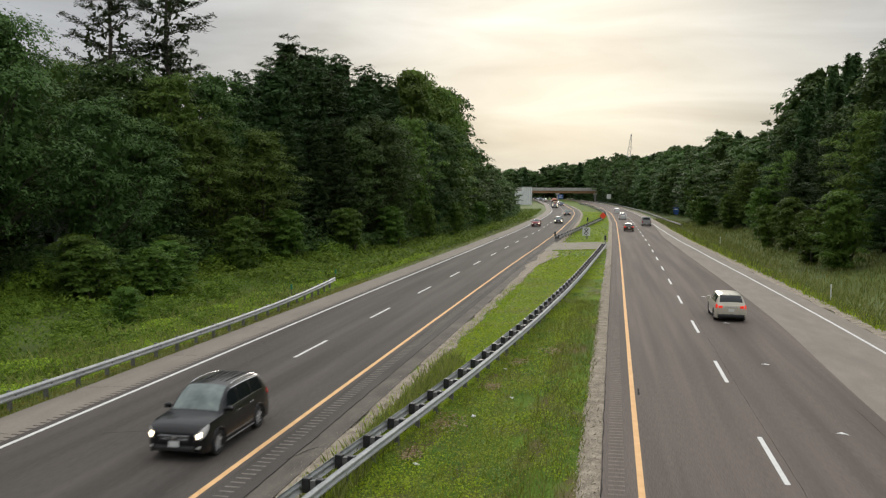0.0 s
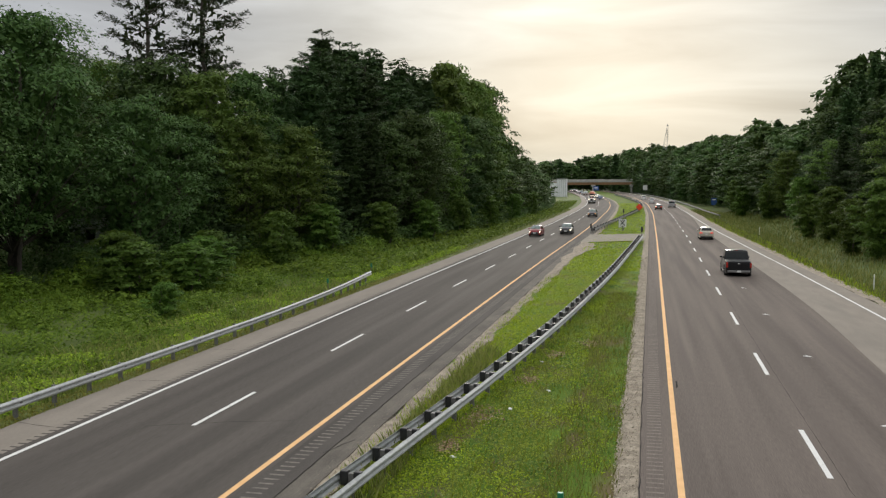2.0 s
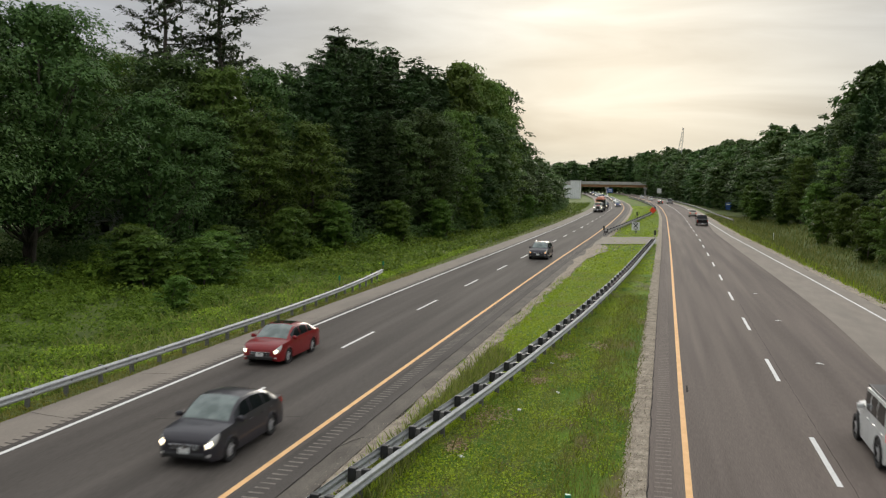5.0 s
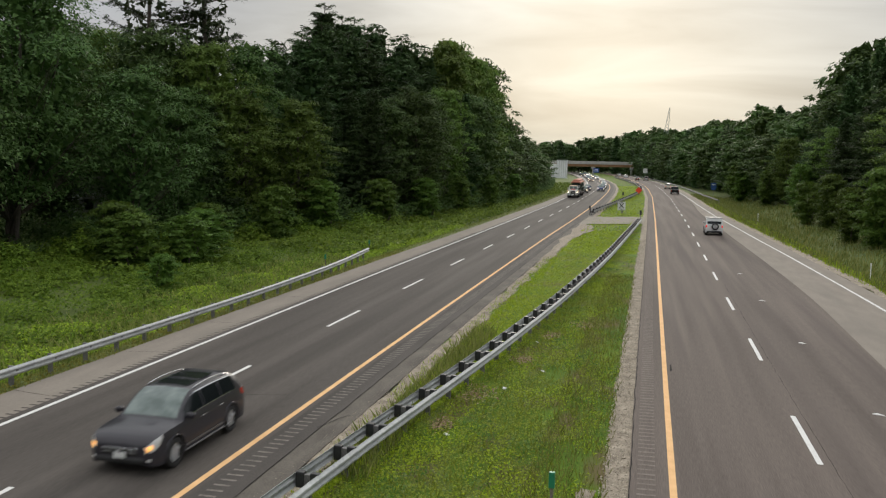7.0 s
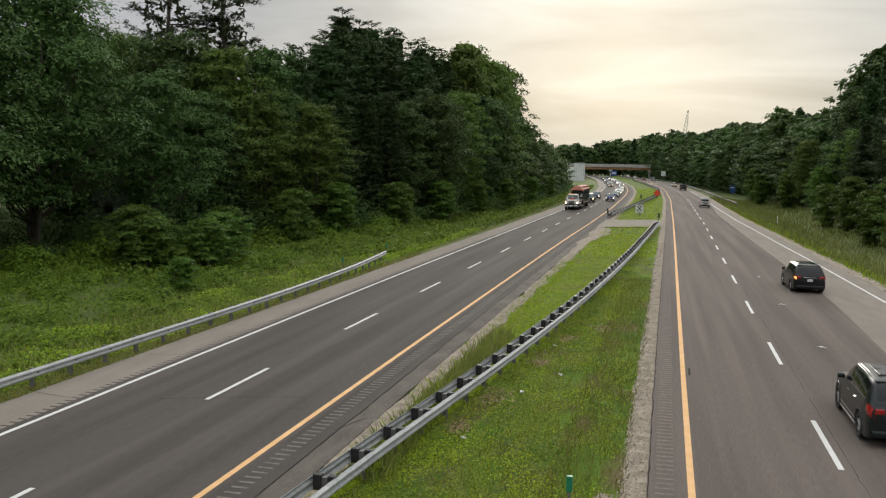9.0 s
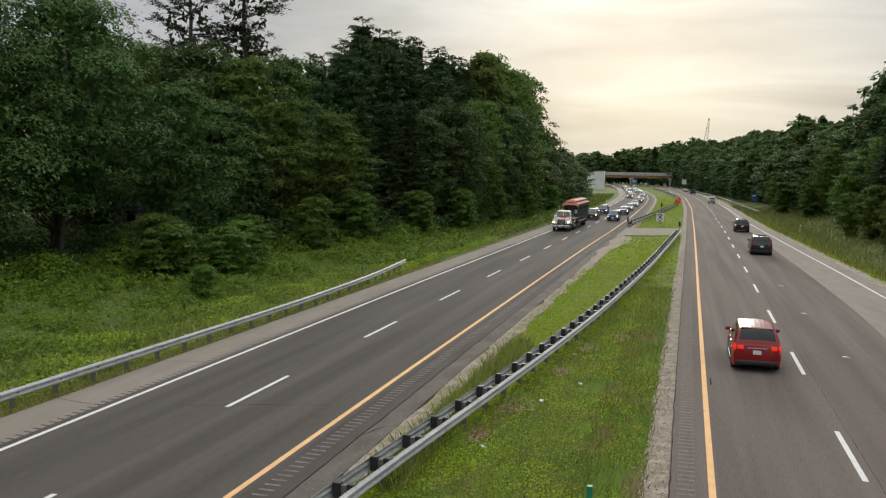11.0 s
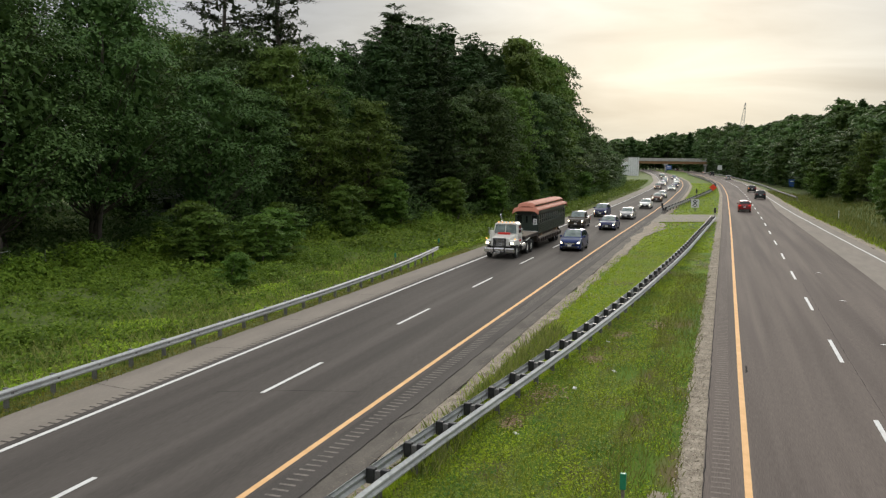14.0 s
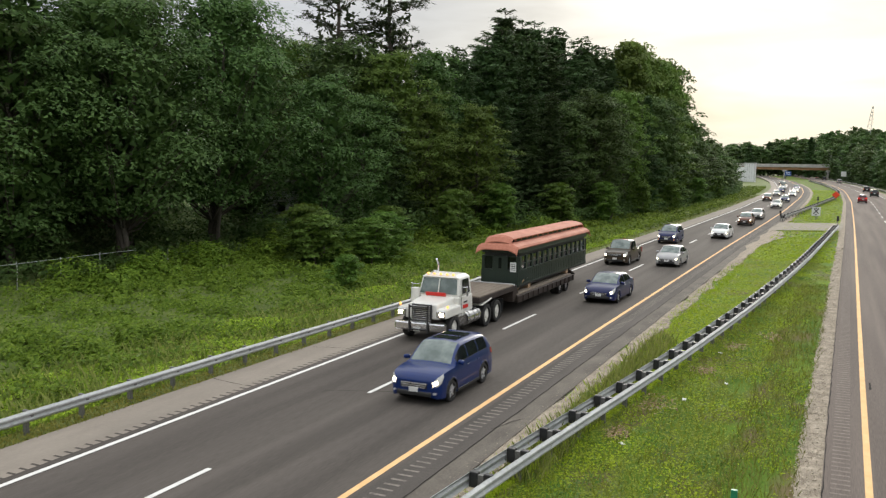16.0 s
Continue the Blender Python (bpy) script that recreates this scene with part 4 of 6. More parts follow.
for k, (x, y, dx, dy) in enumerate(((-19.2, 23.6, 1.7, -0.3), (-19.0, 29.5, 1.5, 0.4), (-18.9, 36, 1.4, 0.2), (-18.6, 44, 1.2, 0.3), (-15, 24.0, 4.5, 1.6), (-8.6, 22.6, 0.6, 1.6))):
    crack([(x, y), (x + dx * 0.5, y + dy * 0.6), (x + dx, y + dy)], 0.016, "crack across the asphalt")

# crossover through the median, gravel fan and bare patches


def patch_flat(name, outline, z, material, label, category, ragged=0.25, seed=3):
    rng = np.random.default_rng(seed)
    c = np.mean(np.array(outline), axis=0)
    ring, n = [], len(outline)
    for i in range(n):
        a, b = np.array(outline[i]), np.array(outline[(i + 1) % n])
        for k in range(6):
            ring.append(a + (b - a) * k / 6 + rng.normal(size=2) * ragged * 0.4)
    vs = [(c[0], c[1], z)] + [(p[0], p[1], z - 0.01) for p in ring]
    fs = [(0, i + 1, (i + 1) % len(ring) + 1) for i in range(len(ring))]
    return tagged(mesh_ob(name, vs, fs, material), label, category, kind="structure")


patch_flat("crossover", [(-7.4, 109), (0.5, 113), (0.9, 128), (-6.8, 125)], 0.012, M["crossover"], "pale paved crossover through the median", "pavement", 0.15)
patch_flat("gravel_fan", [(-7.3, 68), (-6.4, 88), (-5.0, 99), (-5.2, 106), (-7.2, 110), (-7.6, 90)], 0.0, M["gravel"], "fan of pale gravel beside the crossover", "gravel", 0.5, 5)
M["litter"] = mat("dead_leaves", (0.10, 0.065, 0.04), (0.26, 0.19, 0.13), 9.0, 0.95, bump=0.8, fine=40)
litter_spots = ((-4.9, 27.6, 0.55), (-4.1, 33.0, 0.4), (-3.6, 38, 0.4), (-5.3, 24.0, 0.3), (-2.3, 41, 0.5))


def litter_where(n, rng):
    pick = rng.integers(0, len(litter_spots), n)
    sp = np.array(litter_spots)[pick]
    return sp[:, :2] + rng.normal(size=(n, 2)) * sp[:, 2:] * np.array([0.55, 1.0])


M["dead_leaf"] = leafmat("dead_leaf", (0.16, 0.10, 0.055), (0.38, 0.27, 0.17), 0.1)
_xy = litter_where(1300, np.random.default_rng(44))
_v, _f = quads(np.column_stack([_xy, np.full(len(_xy), -0.02)]), np.random.default_rng(45).normal(size=(len(_xy), 3)) * 0.35 + np.array([0, 0, 1.0]), 0.045, np.random.default_rng(46))
tagged(new("dead_leaves", fast_mesh("dead_leaves", _v, _f, M["dead_leaf"])), "loose brown dead leaves in the median grass", "leaf litter", kind="stuff")
patch_flat("gravel_fan", [(-1.6, 15), (-0.6, 16), (-0.7, 20), (-1.2, 19.5)], -0.012, M["gravel"], "bare gravel spot at the grass edge", "gravel", 0.3, 8)
patch_flat("oil_stain", [(1.3, 32.0), (1.42, 32.2), (1.45, 34.2), (1.32, 34.0)], 0.0055, M["tar"], "dark stain beside the yellow line", "stain", 0.05, 9)
for k, (x, y) in enumerate(((7.4, 28.6), (7.0, 39.5), (6.9, 51.5), (7.0, 64))):
    e = tagged(mesh_ob("road_scrap", [(x - .18, y, .01), (x + .02, y + .1, .03), (x + .15, y - .02, .012), (x + .2, y - .2, .01), (x + .08, y - .12, .02)], [(0, 1, 2), (2, 3, 4), (0, 2, 4)], M["paint_white"]), "torn scrap of white road marking", "scrap", "road scraps")
for k, (x, y) in enumerate(((-4.2, 28.6), (-3.2, 31.4), (-5.0, 23.2), (-4.0, 36.5))):
    tagged(part("litter_scrap", box((0.12, 0.16, 0.03), (x, y, -0.06), (8, 6, 30 * k), 0.006), M["paint_white"], None), "crumpled white scrap of litter in the grass", "litter")

# ---- signs and markers ----
M["sign_blue"] = mat("sign_blue", (0.02, 0.07, 0.24), (0.03, 0.09, 0.30), 3, 0.4)
M["sign_orange"] = mat("sign_orange", (0.85, 0.06, 0.02), (0.95, 0.09, 0.03), 3, 0.45)
M["sign_white"] = mat("sign_white", (0.66, 0.66, 0.65), (0.78, 0.78, 0.77), 3, 0.45)
M["sign_black"] = mat("sign_black", (0.012, 0.012, 0.012), (0.02, 0.02, 0.02), 3, 0.5)
M["green_cap"] = mat("green_plastic", (0.01, 0.16, 0.08), (0.02, 0.22, 0.11), 5, 0.45)
M["sign_red"] = mat("sign_red", (0.5, 0.02, 0.02), (0.6, 0.03, 0.03), 3, 0.4)


def on_post(name, label, x, y, h, panels, post_r=0.05):
    """A sign facing the bridge on a round post: panels of (width, height, z, turn, material, thickness)."""
    z = land(x, y)
    e = empty(name, label, "road sign")
    e.location = (x, y, z)
    part("post", cyl(post_r, h + 0.4, (0, 0, h / 2 - 0.2), seg=10), M["steel_dark"], e)
    for k, (w, hh, zz, turn, m, off) in enumerate(panels):
        part("panel", box((w, 0.025, hh), (0, -0.07 - off, zz), (0, turn, 0), 0.008), m, e)
    return e


on_post("warning_sign", "bright orange diamond warning sign on a post by the guard rail", -0.4, 213, 2.2, [(1.15, 1.15, 1.45, 45, M["sign_orange"], 0)])
on_post("median_sign", "white square sign with black crossed arrows beside the crossover", -2.7, 135, 2.0, [(1.15, 1.25, 1.35, 0, M["sign_white"], 0), (0.13, 1.0, 1.4, 40, M["sign_black"], 0.03), (0.13, 1.0, 1.4, -40, M["sign_black"], 0.034), (0.3, 0.12, 0.88, 0, M["sign_black"], 0.03), (0.3, 0.12, 1.82, 0, M["sign_black"], 0.03)])
on_post("marker_post", "thin dark marker post with a small panel in the median", -2.6, 138, 3.4, [(0.22, 0.5, 3.1, 0, M["sign_black"], 0)])
on_post("route_sign", "small blue route shield sign on a post", 19.6, 252, 3.4, [(1.5, 1.3, 2.9, 0, M["sign_blue"], 0), (1.0, 0.22, 3.05, 0, M["sign_white"], 0.03), (1.2, 0.6, 1.9, 0, M["sign_blue"], 0)])
on_post("far_sign", "pale square sign beside the far bend", 2.0, 470, 4.5, [(2.2, 2.4, 4.0, 0, M["sign_white"], 0)])
on_post("exit_sign", "blue services sign near the far bridge", -26.5, 535, 4.6, [(3.3, 2.6, 3.2, 0, M["sign_blue"], 0), (2.0, 0.3, 3.7, 0, M["sign_white"], 0.03), (2.4, 0.3, 2.9, 0, M["sign_white"], 0.03)])
for x, y in ((0.15, 118.5), (-7.0, 127.5)):
    on_post("end_marker", "dark marker post at the end of the guard rail", x, y, 1.6, [(0.25, 0.6, 1.25, 0, M["sign_black"], 0)])


def delineator(x, y, cap, label):
    e = empty("delineator_post", label, "marker post", "delineator posts")
    e.location = (x, y, land(x, y))
    part("stake", box((0.07, 0.03, 1.5), (0, 0, 0.45), bevel=0.005), M["sign_white"] if cap == "w" else M["wood"], e)
    part("reflector", box((0.10, 0.05, 0.22) if cap == "w" else (0.13, 0.1, 0.34), (0, -0.02, 1.15), bevel=0.015), M["sign_white"] if cap == "w" else M["green_cap"], e)


delineator(16.1, 66.5, "w", "slim white delineator post in the tall grass")
delineator(16.2, 129, "w", "slim white delineator post in the tall grass")
delineator(-21.6, 58.3, "wood", "weathered stake with a small reflector behind the rail")
delineator(-22.2, 70.5, "wood", "weathered stake with a small reflector behind the rail")
delineator(-1.55, 17.7, "g", "short post with a bright green cap in the grass")

# ---- far bridge ----


def far_bridge():
    e = empty("far_bridge", "road bridge with weathered brown girders on concrete piers", "bridge")
    y, c = 560.0, -36.0
    part("deck", box((120, 11, 0.9), (c, y, 7.05), bevel=0.05), M["concrete"], e)
    for k in range(5):
        part("girder", box((116, 0.5, 1.5), (c, y - 4.6 + k * 2.3, 5.85), bevel=0.03), M["rust_girder"], e, "weathered brown steel girder")
    for s in (-1, 1):
        part("parapet", box((120, 0.35, 1.0), (c, y + s * 5.35, 8.0), bevel=0.03), M["concrete"], e)
    for x in (-62, -29.5, -6):
        pier = part("pier_cap", box((2.2, 10, 1.2), (x, y, 4.5), bevel=0.06), M["concrete"], e)
        for k in (-3.5, 0, 3.5):
            part("column", cyl(0.55, 5.2, (x, y + k, 1.6), seg=16), M["concrete"], e, smooth=True)
    for x in (-96, 24):
        part("abutment", box((9, 12, 7.2), (x, y, 3.2), bevel=0.1), M["concrete"], e)
    return e


far_bridge()


def embankment(x0, x1, y, name, label):
    vs, fs = [], []
    for i, x in enumerate(np.linspace(x0, x1, 9)):
        hgt = 6.6 * min(1, i / 3)
        for dy, hh in ((-22, 0), (-8, 1), (8, 1), (22, 0)):
            vs.append((x, y + dy, -0.6 + hgt * hh))
    for i in range(8):
        for k in range(3):
            fs.append((i * 4 + k, i * 4 + k + 1, (i + 1) * 4 + k + 1, (i + 1) * 4 + k))
    tagged(mesh_ob(name, vs, fs, M["ground"], smooth=True), label, "embankment", kind="structure")


embankment(4, 80, 560, "embankment", "grassy bridge embankment")
embankment(-76, -170, 560, "embankment", "grassy bridge embankment")


def white_building():
    """Pale panelled building beside the far bend."""
    e = empty("building", "white metal-clad building beside the far bend", "building")
    e.location = (-41.5, 462, land(-41.5, 462))
    part("wall", box((4.8, 9, 9.4), (1.0, 0, 4.6), bevel=0.05), M["white_panel"], e)
    part("wing", box((4.6, 8, 7.4), (-3.7, 2.0, 3.6), bevel=0.05), M["white_panel"], e)
    part("roof", box((5.2, 9.4, 0.3), (1.0, 0, 9.4), bevel=0.04), M["steel"], e)
    for k in range(3):
        part("window", box((0.8, 0.12, 1.3), (-5.6 + k * 1.3, -2.03, 4.8), bevel=0.03), M["sign_black"], e)
    for k in range(5):
        part("panel_rib", box((0.12, 0.1, 9.2), (-1.2 + k * 1.1, -4.53, 4.6)), M["steel"], e)


white_building()


def crane():
    """Lattice boom of a crane above the wood."""
    e = empty("crane", "distant crane with a grey lattice boom above the trees", "crane")
    x, y = 14.0, 600.0
    e.location = (x, y, 0)
    part("carrier", box((3.2, 9, 2.6), (0, 0, 4.6), bevel=0.2), M["steel_dark"], e)
    part("crawler", box((5, 8, 1.6), (0, 0, 2.4), bevel=0.3), M["block"], e)
    bm = bmesh.new()
    foot, tip = Vector((-1.5, 0, 6)), Vector((2.6, 0, 44.5))
    d = (tip - foot)
    sx, sy = Vector((1, 0, -0.1)), Vector((0, 1, 0))
    n = 16

    def strut(a, b, r=0.13):
        m = (b - a).to_track_quat("Z", "Y").to_matrix().to_4x4()
        bmesh.ops.create_cone(bm, cap_ends=True, segments=5, radius1=r, radius2=r, depth=(b - a).length, matrix=Matrix.Translation((a + b) / 2) @ m)
    w = lambda t: 1.15 * min(1, 0.25 + 3 * t, 0.2 + 2.2 * (1 - t))
    node = lambda t, i: foot + d * t + (sx * (1 if i in (0, 1) else -1) + sy * (1 if i in (0, 2) else -1)) * w(t)
    for k in range(n):
        for i in range(4):
            strut(node(k / n, i), node((k + 1) / n, i))
            strut(node(k / n, i), node((k + 1) / n, (1, 3, 0, 2)[i]), 0.08)
    part("lattice_boom", bm, M["steel"], e)
    bm = bmesh.new()
    strut(tip, tip + Vector((0.5, 0, -10)), 0.05)
    part("hoist_cable", bm, M["steel_dark"], e)


crane()

# ---- houses and a parked van glimpsed through the trees ----
M["red_shed"] = mat("dull_red_boards", (0.10, 0.025, 0.02), (0.16, 0.04, 0.03), 1.5, 0.9, fine=12)
M["dark_glass"] = mat("dark_glass", (0.008, 0.010, 0.011), (0.014, 0.017, 0.018), 1.0, 0.06, spec=0.3)


def house(x, y, turn, size, wall, label, name="house"):
    e = empty(name, label, name)
    e.location, e.rotation_euler = (x, y, land(x, y)), (0, 0, radians(turn))
    w, d, h = size
    part("wall", box((w, d, h + 1), (0, 0, h / 2 - 0.5), bevel=0.02), wall, e)
    bm = bmesh.new()
    v = [bm.verts.new(p) for p in ((-w / 2 - .3, -d / 2 - .3, h), (w / 2 + .3, -d / 2 - .3, h), (w / 2 + .3, d / 2 + .3, h), (-w / 2 - .3, d / 2 + .3, h), (-w / 2 - .3, 0, h + d * 0.35), (w / 2 + .3, 0, h + d * 0.35))]
    for f in ((0, 1, 5, 4), (2, 3, 4, 5), (0, 4, 3), (1, 2, 5), (0, 3, 2, 1)):
        bm.faces.new([v[i] for i in f])
    part("roof", bm, M["asphalt_edge"], e)
    for k in (-0.25, 0.25):
        win = part("window", box((1.0, 0.1, 1.2), (k * w, -d / 2 - 0.02, h * 0.55), bevel=0.02), M["paint_white"], e)
        part("pane", box((0.84, 0.06, 1.04), (k * w, -d / 2 - 0.06, h * 0.55)), M["dark_glass"], win)


house(-52, 118, -20, (9, 7, 4.0), M["white_panel"], "pale clapboard house half hidden in the wood")
house(-54.5, 77.5, 20, (4.2, 3.2, 3.6), M["white_panel"], "small white shed glimpsed through the trees", "shed")
house(-61, 60, 30, (5, 4, 2.8), M["red_shed"], "dull red shed half hidden in the wood", "shed")


def chain_fence():
    e = empty("chain_fence", "low chain-link fence on thin posts at the wood's edge", "fence")
    ys = np.arange(30, 50, 3.2)
    for y in ys:
        part("post", cyl(0.03, 1.7, (-44.0, float(y), land(-44, y) + 0.7), seg=8), M["steel"], e)
    part("top_rail", cyl(0.02, 16.2, (-44.0, 38.0, land(-44, 38) + 1.45), (90, 0, 0), seg=6), M["steel"], e)


chain_fence()

# ---- vehicles ----


def paintmat(name, col, metal=0.0, rough=0.34):
    return mat(name, tuple(c * 0.9 for c in col), tuple(min(1, c * 1.08) for c in col), 2.0, rough, metal, fine=120, coat=0.38, spec=0.2)


M["tyre"] = mat("tyre_rubber", (0.012, 0.012, 0.012), (0.028, 0.027, 0.026), 6.0, 0.85, fine=40)
M["alloy"] = mat("alloy_wheel", (0.46, 0.46, 0.47), (0.62, 0.62, 0.63), 6.0, 0.4, 0.5)
M["black_trim"] = mat("black_trim", (0.010, 0.010, 0.010), (0.022, 0.022, 0.022), 6.0, 0.5)
M["chrome"] = mat("chrome", (0.55, 0.56, 0.57), (0.70, 0.70, 0.71), 6.0, 0.18, 1.0)
# pale base patches imitate reflected sky and the lit cabin behind the glass
M["windscreen"] = mat("windscreen_glass", (0.060, 0.088, 0.080), (0.150, 0.190, 0.175), 1.3, 0.03, spec=0.7, fine=3, spread=(0.42, 0.62))
M["lamp_on"] = glowmat("headlamp_lit", (1.0, 0.84, 0.58), 5.0)
M["lamp_amber"] = glowmat("amber_lamp_lit", (1.0, 0.48, 0.14), 0.85)
M["lamp_clear"] = mat("headlamp_clear", (0.45, 0.45, 0.43), (0.6, 0.6, 0.58), 6.0, 0.12)
M["tail_on"] = glowmat("tail_lamp_lit", (0.8, 0.03, 0.015), 0.5)
M["tail"] = mat("tail_lamp", (0.28, 0.012, 0.010), (0.40, 0.02, 0.015), 6.0, 0.15, coat=0.5)
M["plate"] = mat("plate", (0.55, 0.56, 0.54), (0.68, 0.68, 0.66), 6.0, 0.4)
for nm, c in dict(black=(0.007, 0.007, 0.008), grey=(0.030, 0.028, 0.034), blue=(0.003, 0.019, 0.105), navy=(0.006, 0.012, 0.070), red=(0.20, 0.010, 0.012), white=(0.62, 0.63, 0.62), silver=(0.34, 0.34, 0.34), gold=(0.46, 0.43, 0.35), brown=(0.12, 0.05, 0.03), olive=(0.050, 0.036, 0.022), darkgreen=(0.010, 0.015, 0.014)).items():
    M["paint_" + nm + "_car"] = paintmat("car_paint_" + nm, c, 0.0 if nm in ("white", "black", "navy", "grey", "red", "darkgreen") else 0.12)


def make_wheel_meshes(r, w):
    """Tyre and rim, the wheel's axle along x, its outer side at +x."""
    bm = bmesh.new()
    prof = [(-w / 2, r * 0.66), (-w / 2, r * 0.93), (-w * 0.36, r), (w * 0.36, r), (w / 2, r * 0.93), (w / 2, r * 0.66), (0.1 * w, r * 0.64)]
    n = 22
    rings = []
    for k in range(n):
        a = 2 * math.pi * k / n
        rings.append([bm.verts.new((x, q * math.cos(a), q * math.sin(a))) for x, q in prof])
    for k in range(n):
        for i in range(len(prof)):
            j = (i + 1) % len(prof)
            bm.faces.new((rings[k][i], rings[k][j], rings[(k + 1) % n][j], rings[(k + 1) % n][i]))
    tyre = bpy.data.meshes.new("tyre"); bmesh.ops.recalc_face_normals(bm, faces=bm.faces); bm.to_mesh(tyre); bm.free(); tyre.materials.append(M["tyre"])
    bm = bmesh.new()
    add_cyl(bm, r * 0.64, w * 0.5, (0.0, 0, 0), (0, 90, 0), seg=18)
    for k in range(5 if r < 0.43 else 0):
        a = k * 72
        add_box(bm, (0.035, r * 0.17, r * 0.56), (w * 0.33, -math.sin(radians(a)) * r * 0.33, math.cos(radians(a)) * r * 0.33), (a, 0, 0))
    add_cyl(bm, r * 0.14, 0.05, (w * 0.34, 0, 0), (0, 90, 0), seg=10)
    if r > 0.43:
        # dished steel wheel: a rolled lip and a hub ringed with nuts
        add_cyl(bm, r * 0.34, w * 0.22, (w * 0.30, 0, 0), (0, 90, 0), r2=r * 0.22, seg=14)
        for k in range(8):
            add_cyl(bm, 0.022, 0.05, (w * 0.28, math.cos(k * 0.785) * r * 0.45, math.sin(k * 0.785) * r * 0.45), (0, 90, 0), seg=6)
    rim = bpy.data.meshes.new("rim"); bm.to_mesh(rim); bm.free(); rim.materials.append(M["alloy"])
    return tyre, rim


WHEELS = {}


def wheel(parent, x, y, r, w=0.23):
    key = (round(r, 2), round(w, 2))
    if key not in WHEELS:
        WHEELS[key] = make_wheel_meshes(r, w)
        if r > 0.5:
            WHEELS[key][1].materials[0] = M["truck_white"]
    tyre, rim = WHEELS[key]
    e = new("wheel", tyre)
    e.name = "wheel"
    e.parent, e.location = parent, (x, y, r)
    e.rotation_euler = (0, 0, 0 if x > 0 else math.pi)
    t = new("rim", rim); t.parent = e
    return e


def lerp_at(table, y):
    p = np.array(table)
    return float(np.interp(y, p[:, 0], p[:, 1]))


SHAPES = {
    # nose to tail: shoulder line, plan, windscreen foot, roof front, roof rear, tail glass foot, and pillar cuts
    "suv": dict(belt=0.650, hood=0.615, cab=(0.245, 0.050, -0.345, -0.487), bow=(1.5, 1.9), pillars=(0.195, -0.005, -0.20, -0.375), lean=0.275),
    "sedan": dict(belt=0.655, hood=0.635, cab=(0.262, 0.045, -0.165, -0.395), bow=(1.6, 1.7), pillars=(0.205, 0.0, -0.185, -0.30), lean=0.25),
    "pickup": dict(belt=0.60, hood=0.595, cab=(0.225, 0.10, -0.105, -0.142), bow=(1.4, 1.3), pillars=(0.195, 0.035, -0.105), lean=0.20),
    "jeep": dict(belt=0.62, hood=0.60, cab=(0.165, 0.125, -0.44, -0.462), bow=(1.2, 1.2), pillars=(0.155, -0.02, -0.21, -0.43), lean=0.12),
}
PLAN = [(-0.5, 0.80), (-0.496, 0.87), (-0.485, 0.925), (-0.455, 0.97), (-0.38, 1.0), (0.30, 1.0), (0.40, 0.975), (0.45, 0.93), (0.476, 0.86), (0.49, 0.78), (0.497, 0.70), (0.5, 0.62)]
PLAN_SQUARE = [(-0.5, 0.93), (-0.48, 0.97), (-0.4, 0.98), (0.2, 0.97), (0.44, 0.88), (0.485, 0.85), (0.5, 0.80)]


